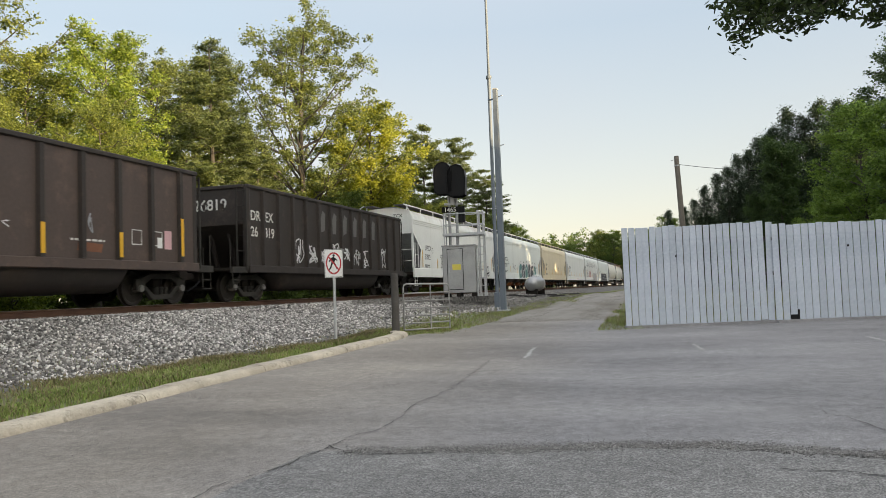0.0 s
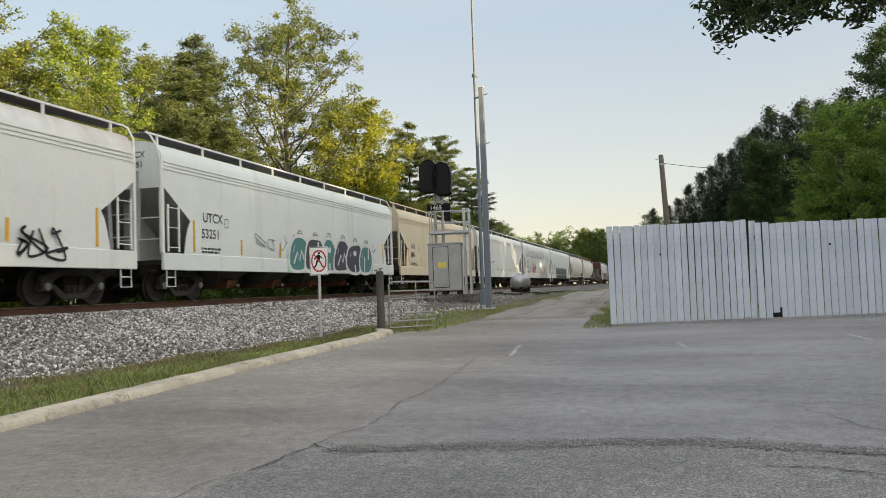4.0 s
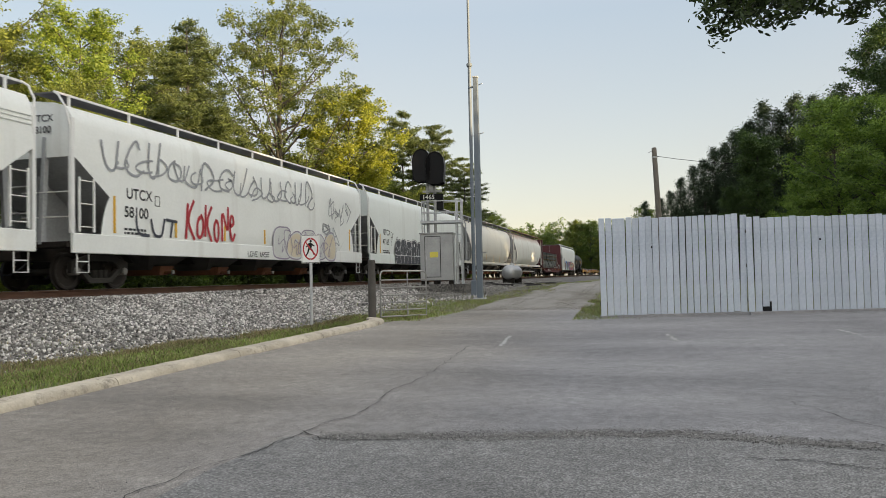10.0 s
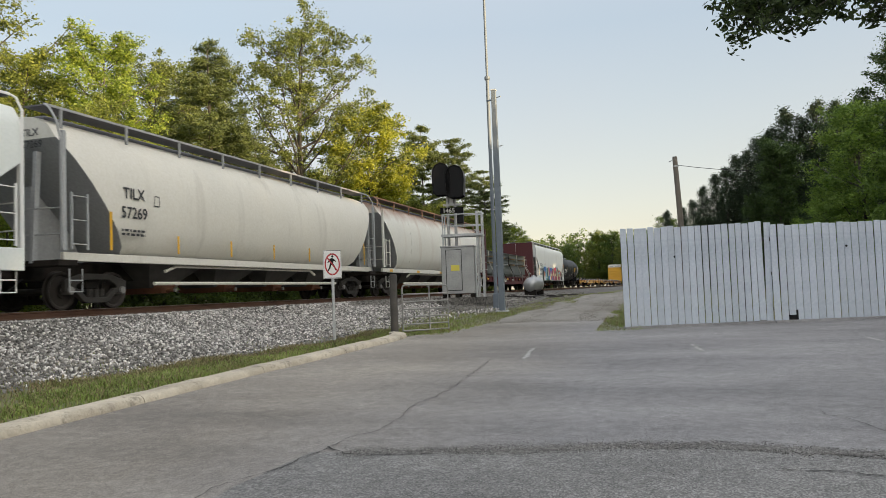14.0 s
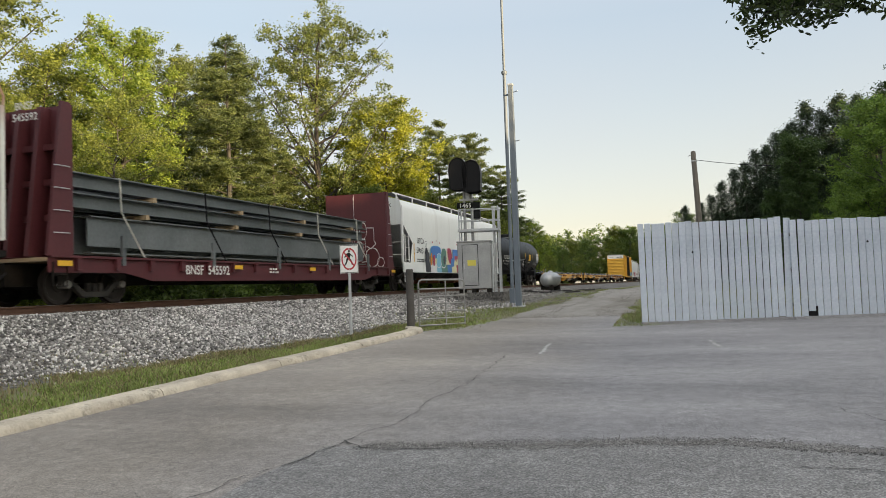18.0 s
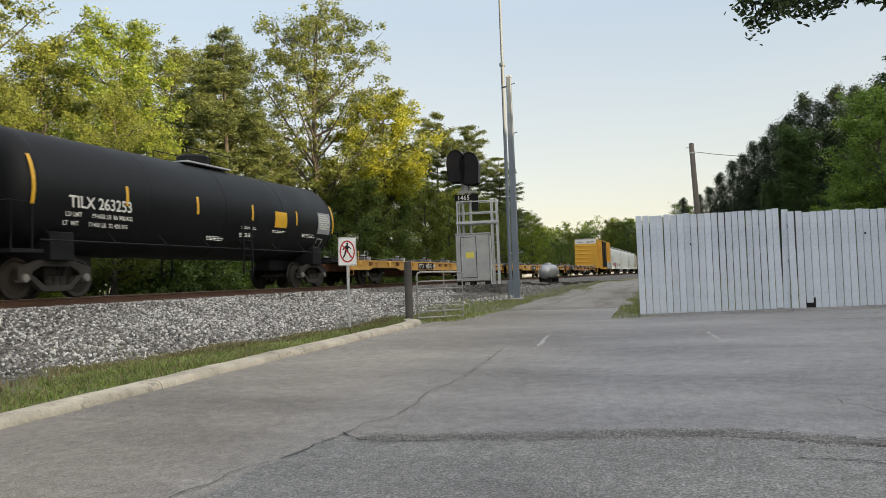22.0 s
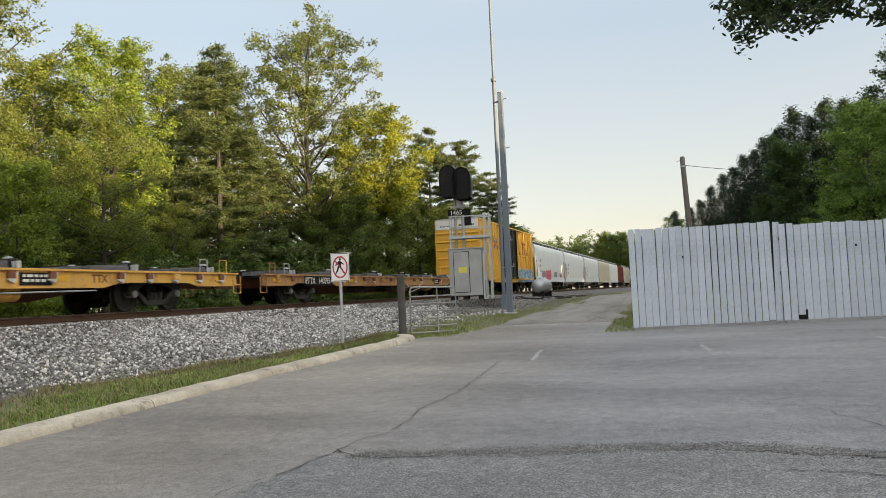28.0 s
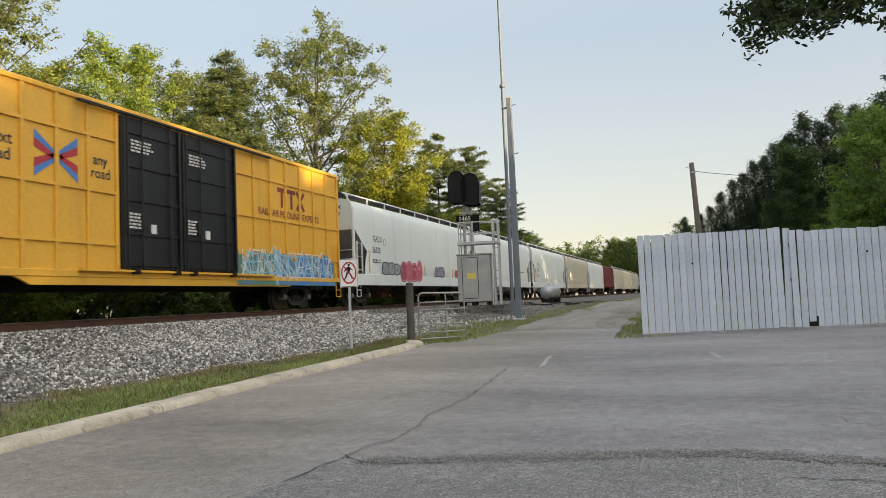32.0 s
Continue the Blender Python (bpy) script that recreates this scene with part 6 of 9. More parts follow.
def long_flat(label, L, seed, steel=None, shift=0.0):
    """A long trailer flatcar: yellow side sills, hitches and deck gear."""
    rng, steel = random.Random(seed), steel or TTX
    car = thing("long_flatcar", label, "flatcar", group="long yellow flatcars")
    hl = L / 2 - 0.8
    part("deck", Mesh().box(-1.35, 1.35, -hl, hl, 0.94, 1.0), RUNNING, car, "dark steel deck")
    for s in (-1, 1):
        side = Mesh().loft([[(s * 1.36, y, b), (s * 1.36, y, 1.04), (s * 1.42, y, 1.04), (s * 1.42, y, b)] for y, b in ((-hl, 0.64), (-hl + 2.0, 0.64), (-hl + 2.4, 0.74), (-hl + 5.2, 0.74), (-hl + 5.8, 0.62), (hl - 5.8, 0.62), (hl - 5.2, 0.74), (hl - 2.4, 0.74), (hl - 2.0, 0.64), (hl, 0.64))])
        part("side_sill", side, steel, car, "rusty yellow side sill")
        part("bottom_flange", Mesh().box(s * 1.40, s * 1.50, -hl, hl, 1.0, 1.05), steel, car)
        for i in range(24):
            y = -hl + 0.9 + (2 * hl - 1.8) * i / 23
            if rng.random() < 0.75 and abs(y - shift) > 1.75:
                part("tie_down", Mesh().box(s * 1.425, s * 1.53, -0.09, 0.09, 0.82, 0.99), RUST if i % 3 else steel, car, key=("tied", s, i % 3 > 0, steel.name), bevel=0.015, at=pose(0, y, 0))
            if rng.random() < 0.26:
                part("chock", Mesh().loft([[(s * 1.44, y - 0.12, 0.80), (s * 1.44, y + 0.06, 0.72), (s * 1.44, y + 0.14, 0.98)], [(s * 1.52, y - 0.12, 0.80), (s * 1.52, y + 0.06, 0.72), (s * 1.52, y + 0.14, 0.98)]]), STRAP, car)
    for i in range(7):
        y = -hl + 1.6 + (2 * hl - 3.2) * i / 6 + rng.uniform(-0.6, 0.6)
        m = Mesh().box(-1.15, 1.15, y - 0.9, y + 0.9, 1.0, 1.06).box(-0.5, 0.5, y - 0.7, y + 0.6, 1.06, 1.20)
        m.loft([[(x, y + 0.6, 1.06), (x, y + 1.15, 1.06), (x, y + 0.7, 1.22)] for x in (-0.4, 0.4)])
        for x in (-1.05, 0.72):
            part("container_riser", Mesh().loft([[(x + o, y - 1.5, 1.0), (x + o, y - 1.5, 1.12), (x + o, y + 1.0, 1.24), (x + o, y + 1.0, 1.0)] for o in (0, 0.34)]), GRATE, car, "dark steel container riser")
            block = part("corner_casting", Mesh().box(x - 0.02, x + 0.36, y + 1.02, y + 1.34, 1.0, 1.27), RUNNING, car, "grey steel locking block", bevel=0.02)
            part("locking_cone", Mesh().box(x + 0.08, x + 0.24, y + 1.10, y + 1.24, 1.27, 1.33), GALV, block, bevel=0.02)
            part("worn_face", Mesh().box(x + 0.36, x + 0.372, y + 1.08, y + 1.30, 1.06, 1.22), GALV, block)
        part("trailer_hitch", m, RUNNING, car, "folded trailer hitch", bevel=0.012)
        part("bridge_plate", Mesh().box(0.55, 1.3, y - 0.6, y + 0.75, 1.05, 1.16), GRATE, car, bevel=0.01)
        part("guide", Mesh().box(1.22, 1.30, y + 1.0, y + 1.12, 1.0, 1.22), GALV, car)
    for y in (-hl + 8.5, hl - 8.5, 1.0):
        m = Mesh().lathe((1.0, y, 0.55), 1, [(0.02, -0.5), (0.2, -0.48), (0.22, 0.0), (0.2, 0.48), (0.02, 0.5)], 12)
        part("air_tank", m, steel if y > 0 else RUNNING, car, smooth=True)
    part("brake_gear", Mesh().box(0.5, 1.0, -1.2, -0.5, 0.4, 0.66).box(0.6, 0.9, 2.6, 2.9, 0.38, 0.62).tube([(1.3, -hl + 4, 0.7), (1.3, 0, 0.44), (1.3, hl - 6, 0.6)], 0.02, 5), RUNNING, car)
    part("centre_sill", Mesh().loft([[(x, -hl, 0.62), (x, -hl + 5, 0.62), (x, -hl + 7, 0.34), (x, hl - 7, 0.34), (x, hl - 5, 0.62), (x, hl, 0.62), (x, hl, 0.93), (x, -hl, 0.93)] for x in (-0.33, 0.33)]), RUST, car, "rust-brown centre sill")
    for e in (-1, 1):
        coupler(car, e, L)
        truck(car, e * (L / 2 - 4.2))
    step_irons(car, L, 1.44, steel, 0.8)
    for e in (-1, 1):
        for p in (0.5, 1.5):
            hoop = Mesh().tube([(1.40, e * (hl - p), 1.0), (1.40, e * (hl - p), 1.42), (1.40, e * (hl - p - 0.36), 1.42), (1.40, e * (hl - p - 0.36), 1.0)], 0.016, 5)
            part("grab_hoop", hoop, GALV if p > 1 else steel, car, "bent grab hoop on the deck edge")
    part("slack_strap", Mesh().tube([(1.50, hl - 13.5, 0.90), (1.49, hl - 12.6, 0.55), (1.47, hl - 11.2, 0.50), (1.49, hl - 10.4, 0.80)], 0.02, 5), STRAP, car, "loose pale strap")
    part("number_panel", Mesh().box(1.42, 1.426, shift - 1.2, shift + 1.2, 0.66, 1.0), INK, car, "black panel for the car number")
    word(car, "PTTX   140593", 0.33, 1.432, shift - 1.12, 0.72, INK_W)
    word(car, "TTX", 0.27, 1.432, hl - 6.2, 0.75, RUST)
    word(car, "TTX", 0.27, 1.432, -hl + 6.4, 0.75, RUST)
    part("brake_rod", Mesh().tube([(1.38, hl - 12, 0.30), (1.38, hl - 10.5, 0.5), (1.38, hl - 6, 0.56)], 0.018, 5), GALV, car, "bare steel rod")
    part("data_panel", Mesh().box(1.42, 1.427, hl - 8.3, hl - 7.4, 0.68, 0.96), INK, car)
    fine_print(car, 1.43, hl - 8.2, 0.86, 2, 0.7, INK_W, 0.06)
    for i in range(5):
        stripe(car, 1.428, -hl + 0.9 + (2 * hl - 1.8) * i / 4, 0.78, 0.14, 0.5)
    return car


def boxcar(label, L):
    car = thing("boxcar", label, "boxcar", group="train cars")
    hl = L / 2 - 0.88
    W, top = 1.55, 5.12
    for s in (-1, 1):
        part("side_wall", Mesh().box(min(s * W, s * (W - 0.06)), max(s * W, s * (W - 0.06)), -hl, hl, 1.0, top), BOX_YELLOW, car, "yellow ribbed steel side")
        part("side_sill", Mesh().box(s * W - 0.02, s * W + 0.07, -hl, hl, 0.98, 1.14), BOX_YELLOW, car, bevel=0.012)
        low = Mesh().loft([[(s * (W - 0.04) , y, 0.99), (s * (W + 0.04), y, 0.99), (s * (W + 0.04), y, b), (s * (W - 0.04), y, b)] for y, b in ((-hl + 3.6, 0.97), (-hl + 4.0, 0.80), (hl - 4.0, 0.80), (hl - 3.6, 0.97))])
        part("lower_sill", low, BOX_YELLOW, car)
        part("eave", Mesh().box(s * W - 0.05, s * W + 0.06, -hl, hl, top - 0.02, top + 0.10), BOX_YELLOW, car, bevel=0.015)
        for y0, y1, n in ((-hl + 0.05, -2.87, 8), (2.3, hl - 0.05, 8)):
            for i in range(n):
                y = y0 + (y1 - y0) * i / (n - 1)
                part("side_post", Mesh().box(min(s * W, s * (W + 0.06)), max(s * W, s * (W + 0.06)), -0.05, 0.055, 1.14, top - 0.02), BOX_YELLOW, car, key=("bpost", s), bevel=0.01, at=pose(0, y, 0))
            for z in (1.75, 3.0, 4.3):
                part("side_rail", Mesh().box(min(s * W, s * (W + 0.085)), max(s * W, s * (W + 0.05)), y0, y1, z, z + 0.075), BOX_YELLOW, car)
        for y0, dw in ((-2.77, 2.28), (-0.44, 2.62)):
            door = part("plug_door", Mesh().box(min(s * W, s * (W + 0.09)), max(s * W, s * (W + 0.09)), y0, y0 + dw, 1.2, top - 0.1), BOX_BLACK, car, "black steel plug door", bevel=0.015)
            for z in (1.28, 2.05, 2.9, 3.75, 4.6):
                part("door_rib", Mesh().box(min(s * (W + 0.09), s * (W + 0.13)), max(s * (W + 0.09), s * (W + 0.13)), y0 + 0.05, y0 + dw - 0.05, z, z + 0.08), BOX_BLACK, door)
            for y in (y0 + 0.14, y0 + dw * 0.30, y0 + dw * 0.78, y0 + dw - 0.12):
                part("door_rod", Mesh().tube([(s * (W + 0.16), y, 1.15), (s * (W + 0.16), y, top - 0.12)], 0.025, 6), BOX_BLACK, door)
            if s > 0:
                fine_print(door, W + 0.137, y0 + 0.3, 4.4, 4, 0.9, INK_W, 0.05)
                fine_print(door, W + 0.137, y0 + 0.2, 2.55, 5, 0.5, INK_W, 0.05)
                part("door_notice", Mesh().box(W + 0.092, W + 0.136, y0 + 1.05, y0 + 1.22, 2.12, 2.36), WHITE, door)
            for y in (y0 + 0.02, y0 + dw - 0.09):
                part("door_stile", Mesh().box(min(s * (W + 0.09), s * (W + 0.15)), max(s * (W + 0.09), s * (W + 0.15)), y, y + 0.07, 1.22, top - 0.14), BOX_BLACK, door, bevel=0.01)
            for y in (y0 + 0.3, y0 + dw - 0.4):
                part("door_roller", Mesh().box(min(s * (W + 0.06), s * (W + 0.22)), max(s * (W + 0.06), s * (W + 0.22)), y, y + 0.22, 1.08, 1.24), RUNNING, door, bevel=0.02)
            part("crank", Mesh().box(min(s * (W + 0.1), s * (W + 0.2)), max(s * (W + 0.1), s * (W + 0.2)), y0 + 0.62, y0 + 0.72, 2.2, 2.6), BOX_BLACK, door, bevel=0.015)
        for z in (1.12, top - 0.09):
            part("door_track", Mesh().box(min(s * (W + 0.075), s * (W + 0.2)), max(s * (W + 0.075), s * (W + 0.2)), -4.2, 4.2, z, z + 0.05), BOX_YELLOW if z < 2 else BOX_BLACK, car)
        for e in (-1, 1):
            ladder(car, s * (W + 0.08), e * (hl - 0.35), 1.1, 2.4, 0.46, "y", BOX_YELLOW)
    part("roof", Mesh().loft([[(-W - 0.02, y, top + 0.06), (W + 0.02, y, top + 0.06), (W - 0.1, y, top + 0.14), (0, y, top + 0.20), (-W + 0.1, y, top + 0.14)] for y in (-hl, hl)]), GALV, car, "grey steel roof")
    part("floor", Mesh().box(-W + 0.07, W - 0.07, -hl + 0.07, hl - 0.07, 0.98, 1.06), RUNNING, car)
    for e in (-1, 1):
        end = part("end_wall", Mesh().box(-W + 0.06, W - 0.06, min(e * hl, e * (hl - 0.06)), max(e * hl, e * (hl - 0.06)), 1.0, top + 0.06), BOX_YELLOW, car, "corrugated yellow end")
        for k in range(6):
            z = 1.35 + k * 0.58
            m = Mesh().loft([[(x, e * hl, z - 0.09), (x, e * (hl + 0.07), z - 0.02), (x, e * (hl + 0.07), z + 0.02), (x, e * hl, z + 0.09)] for x in (-W + 0.1, W - 0.1)])
            part("end_rib", m, BOX_YELLOW, end)
        part("white_band", Mesh().box(-W + 0.02, W - 0.02, min(e * (hl + 0.005), e * (hl + 0.02)), max(e * (hl + 0.005), e * (hl + 0.02)), 4.55, top + 0.05), WHITE, end, "white clearance band")
        coupler(car, e, L)
        truck(car, e * (L / 2 - 3.45))
        for s in (-1, 1):
            part("end_grab", Mesh().tube([(s * 1.3, e * (hl + 0.12), 1.2), (s * 1.3, e * (hl + 0.12), 2.4), (s * 0.85, e * (hl + 0.12), 2.4), (s * 0.85, e * (hl + 0.12), 1.2)], 0.02, 5), BOX_YELLOW, end)
    bars = Mesh()
    for k in range(10):
        bars.box(0.15 + k * 0.11, 0.23 + k * 0.11, -hl - 0.026, -hl - 0.022, 4.72, 4.86)
    for k in range(8):
        bars.box(-1.2 + k * 0.1, -1.14 + k * 0.1, -hl - 0.026, -hl - 0.022, 4.72, 4.80)
    part("end_number", bars, INK_K, car)
    part("centre_sill", Mesh().box(-0.3, 0.3, -hl, hl, 0.7, 0.97), RUNNING, car)
    step_irons(car, L, 1.56, BOX_YELLOW, 1.0)
    # emblem and slogans
    x = W + 0.008
    cy, cz = -4.72, 3.65
    for sy, sz, upper, lower in ((-1, 1, "blue", "red"), (-1, -1, "red", "blue"), (1, 1, "blue", "red"), (1, -1, "red", "blue")):
        for colour, shift in ((upper, 0.10), (lower, -0.10)):
            arm = Mesh().poly([(x + 0.003, cy + sy * u, cz + sz * 0.52 * u + v) for u, v in ((0.0, shift * 0.4 - 0.05), (0.62, shift - 0.10), (0.62, shift + 0.10), (0.0, shift * 0.4 + 0.05))])
            part("emblem_stroke", arm, SPRAY[colour], car, colour + " emblem stroke")
    word(car, "next", 0.36, x, -6.55, 3.72, INK_K)
    word(car, "load", 0.36, x, -6.55, 3.38, INK_K)
    word(car, "any", 0.34, x, -3.62, 3.66, INK_K)
    word(car, "road", 0.34, x, -3.70, 3.34, INK_K)
    word(car, "TB", 0.42, x, -hl + 0.62, 3.55, INK_K)
    word(car, "67", 0.42, x, -hl + 0.62, 3.08, INK_K)
    word(car, "58", 0.42, x, -hl + 1.72, 3.08, INK_K)
    for y in (4.84, 5.5):
        part("emblem_bar", Mesh().ribbon([(x, y, 4.1), (x, y + 0.6, 4.1)], 0.15), CAR_RED, car, "faded dark red emblem bar")
        part("emblem_bar", Mesh().ribbon([(x + 0.002, y + 0.3, 4.1), (x + 0.002, y + 0.3, 3.5)], 0.15), CAR_RED, car, "faded dark red emblem bar")
    part("emblem_bar", Mesh().ribbon([(x, 6.18, 4.16), (x, 6.72, 3.5)], 0.15), CAR_RED, car, "faded dark red emblem bar")
    part("emblem_bar", Mesh().ribbon([(x + 0.002, 6.18, 3.5), (x + 0.002, 6.72, 4.16)], 0.15), CAR_RED, car, "faded dark red emblem bar")
    word(car, "RAILCAR POOLING EXPERTS", 0.33, x, 3.6, 3.16, CAR_RED)
    # jagged green and blue sprayed ground, white angular letters over it
    rng, g, y = random.Random(31), W + 0.064, 2.25
    while y < 8.85:
        w = rng.uniform(0.28, 0.6)
        tall = 1.85 + 0.3 * math.sin(y * 1.9) * rng.random() + rng.uniform(-0.1, 0.15)
        colour = "fern" if y < 4.9 and rng.random() < 0.8 else rng.choice(("steel", "steel", "blue", "sky"))
        m = Mesh().poly([(g + rng.uniform(0, 0.004), p, q) for p, q in ((y, 0.84), (y + w + 0.1, 0.84), (y + w + 0.16, tall * 0.75), (y + w + 0.02, tall * 0.85), (y + w, tall), (y + w * 0.4, tall * 0.97), (y + 0.05, tall * 1.05), (y - 0.08, tall * 0.9))])
        part("graffiti", m, SPRAY[colour], car, "green and blue sprayed colour")
        y += w
    box_letters(car, g + 0.002, 2.5, 8.8, 1.12, 1.95, 11, "white", 33, 0.045)
    box_letters(car, g + 0.006, 2.7, 8.6, 1.25, 1.85, 9, "sky", 35, 0.06)
    tags(car, g + 0.004, 2.4, 8.6, 1.0, 2.15, 9, "white", 36, 0.03, 0.8)
    return car


def plain_box(label, L, mat):
    """A smooth far car of box shape."""
    car = thing("box_hopper", label, "freight car", group="train cars")
    hl = L / 2 - 0.7
    part("body", Mesh().box(-1.5, 1.5, -hl, hl, 1.1, 4.4), mat, car, bevel=0.08)
    for s in (-1, 1):
        for i in range(10):
            y = -hl + 0.4 + (2 * hl - 0.8) * i / 9
            part("side_post", Mesh().box(min(s * 1.5, s * 1.56), max(s * 1.5, s * 1.56), y - 0.06, y + 0.06, 1.15, 4.3), mat, car)
    for e in (-1, 1):
        coupler(car, e, L)
        truck(car, e * (hl - 1.8))
    part("centre_sill", Mesh().box(-0.3, 0.3, -hl, hl, 0.7, 1.08), RUNNING, car)
    return car


# the train in order from its head; each entry ends at the next coupling, metres along the track at the first moment
COUPLINGS = [3.9, 20.7, 37.9, 58.2, 78.3, 96.3, 116.15, 136.05, 156.2, 176.3, 196.6, 218.05, 237.85, 254.0, 282.2, 310.7, 338.95, 359.65]
TRAIN = []


def build_train():
    def length(i):
        return COUPLINGS[i + 1] - COUPLINGS[i]

    x = 1.60
    c = gondola("black-brown ribbed gondola with a pale scrap load", length(0), True, panel=GONDOLA_BROWN)
    hl = length(0) / 2 - 1.38
    for y, z, h in ((6.2, 1.32, 1.05), (3.72, 1.22, 0.62), (1.24, 1.24, 0.68)):
        stripe(c, 1.695, y, z, h, 0.12)
    part("paint_patch", Mesh().box(1.586, 1.590, 5.55, 5.85, 1.5, 2.0), SPRAY["blush"], c, "faded pink paint patch")
    part("paint_patch", Mesh().box(1.586, 1.590, 5.25, 5.45, 1.52, 1.8), WHITE, c, "white paint patch")
    part("paint_patch", Mesh().poly([(1.588, p, q) for p, q in ((2.35, 1.35), (3.15, 1.32), (3.2, 1.52), (2.4, 1.56))]), RUST, c, "brown primer patch")
    fine_print(c, 1.588, 2.15, 1.58, 1, 1.3, INK_W, 0.05)
    for y0, w in ((4.25, 0.36), (5.02, 0.42)):
        part("stencil_box", Mesh().ribbon([(1.588, y0, 1.58), (1.588, y0 + w, 1.58), (1.588, y0 + w, 1.95), (1.588, y0, 1.95), (1.588, y0, 1.58)], 0.03), INK_W, c)
    tags(c, 1.588, 2.7, 3.0, 1.75, 2.25, 1, "grey", 4, 0.03, 0.3)
    tags(c, 1.588, 0.2, 0.7, 1.7, 1.95, 1, "white", 6, 0.025, 0.35)
    TRAIN.append(c)

    c = gondola("black ribbed steel gondola with white numbers", length(1), False, 13, 1.045)
    hl = length(1) / 2 - 1.38
    word(c, "DR", 0.46, 1.592, -7.02, 2.65, INK_W)
    word(c, "EX", 0.46, 1.592, -6.10, 2.65, INK_W)
    word(c, "26", 0.46, 1.592, -7.02, 2.12, INK_W)
    word(c, "819", 0.46, 1.592, -6.16, 2.12, INK_W)
    word(c, "X26819", 0.50, -0.75, -hl - 0.01, 3.02, INK_W, end=True)
    rng = random.Random(14)
    for i in range(12):
        y = -6.27 + 1.045 * i
        if i in (4, 5, 6, 7, 8, 9):
            wipe = [(1.589, y + u, v) for u, v in ((0.30, 2.55), (0.62, 2.6 + rng.uniform(-0.1, 0.1)), (0.70, 3.3), (0.45, 3.42), (0.28, 3.1))]
            part("paint_patch", Mesh().poly(wipe), SPRAY["smear"], c, "pale grey paint smear")
        if i in (2, 3, 4, 5, 6, 7, 8, 10):
            tags(c, 1.590, y + 0.3, y + 0.74, 1.3, 2.25 - 0.3 * rng.random(), 3, "white", 80 + i, 0.05, 0.62)
    TRAIN.append(c)

    c = hopper("white covered hopper with rust marks and angular spray letters", length(2), CAR_WHITE_RUST, ridges=True)
    marks(c, length(2), x, "UTCX", "51982", INK_K)
    strokes(c, x, "ISOLERXLMOLAR", -4.9, 4.6, 1.36, 2.08, [("black", 0.19), ("chalk", 0.12)], 2, "hollow angular spray lettering", 0.04)
    tags(c, x + 0.03, 5.3, 7.0, 1.0, 1.8, 3, "black", 3, 0.06)
    TRAIN.append(c)

    c = hopper("pale grey covered hopper with large blue-green graffiti", length(3), CAR_PALE, ridges=True)
    marks(c, length(3), x, "UTCX", "53251", INK_K)
    tags(c, x, -4.5, -1.0, 1.6, 2.3, 4, "grey", 7, 0.05)
    throw_up(c, x + 0.028, -1.9, 6.3, 0.98, 2.28, 6, ("teal", "slate", "teal", "slate", "slate", "teal"), "white", None, 12, "large teal and slate sprayed letters with white edges", 0.13, 0.0, 0.14, True)
    for p, q in ((-2.2, -0.6), (4.4, 6.5)):
        part("graffiti", Mesh().poly([(x + 0.026, p, 0.9), (x + 0.026, q, 0.9), (x + 0.026, q, 1.34), (x + 0.026, p, 1.34)]), SPRAY["mint"], c, "pale green sprayed base")
    tags(c, x + 0.03, 6.6, 7.8, 0.95, 1.25, 2, "slate", 73, 0.03, 0.6)
    tags(c, x + 0.002, 6.5, 7.1, 1.85, 2.3, 1, "black", 74, 0.025, 0.6)
    TRAIN.append(c)

    c = hopper("tan covered hopper with worn cream paint", length(4), CAR_TAN, ridges=True, rail_mat=CAR_TAN)
    marks(c, length(4), x, "AEX", "9801", INK_K)
    fine_print(c, x, 2.2, 2.3, 5, 0.5, INK_K, 0.06)
    TRAIN.append(c)

    c = hopper("clean white covered hopper with yellow stripes", length(5), CAR_WHITE, ridges=True)
    marks(c, length(5), x, "WFRX", "877451", INK_K)
    strokes(c, x + 0.03, "RodeKodo", 0.1, 1.0, 1.05, 1.2, [("blush", 0.022)], 55, "small faded pink lettering", 0.1)
    TRAIN.append(c)

    c = hopper("white covered hopper covered in scrawled graffiti", length(6), CAR_WHITE)
    marks(c, length(6), x, "UTCX", "58100", INK_K)
    strokes(c, x, "UCUoUdCUoUUCUd", -8.4, 4.2, 2.85, 3.85, [("grey", 0.075)], 21, "grey rounded sprayed outlines", 0.2)
    strokes(c, x + 0.004, "oCdUoCoUdoCoUo", -8.0, 4.5, 2.9, 3.6, [("grey", 0.06)], 27, "grey rounded sprayed outlines", 0.3)
    tags(c, x, 5.6, 8.0, 2.5, 3.6, 4, "grey", 20, 0.05, 0.7)
    strokes(c, x + 0.03, "LOVE URSE", -1.25, 0.28, 0.97, 1.14, [("black", 0.03)], 19, "small black hand lettering", 0.06)
    strokes(c, x, "KoKoNe", -4.75, -1.9, 1.36, 2.5, [("red", 0.11)], 22, "red sprayed letters", 0.12)
    strokes(c, x, "LUT", -7.0, -5.1, 1.36, 1.95, [("slate", 0.08)], 23, "dark sprayed letters", 0.12)
    throw_up(c, x + 0.028, 0.75, 6.2, 1.0, 2.05, 5, ("chalk", "cream", "chalk"), "chalk", "plum", 24, "pale fat sprayed letters with plum edges", 0.05, 0.05, 0.12)
    tags(c, x + 0.042, 0.9, 6.0, 1.05, 2.0, 9, "plum", 26, 0.04, 0.7)
    tags(c, x + 0.002, 5.2, 6.6, 1.6, 2.5, 3, "grey", 25, 0.05, 0.9)
    TRAIN.append(c)

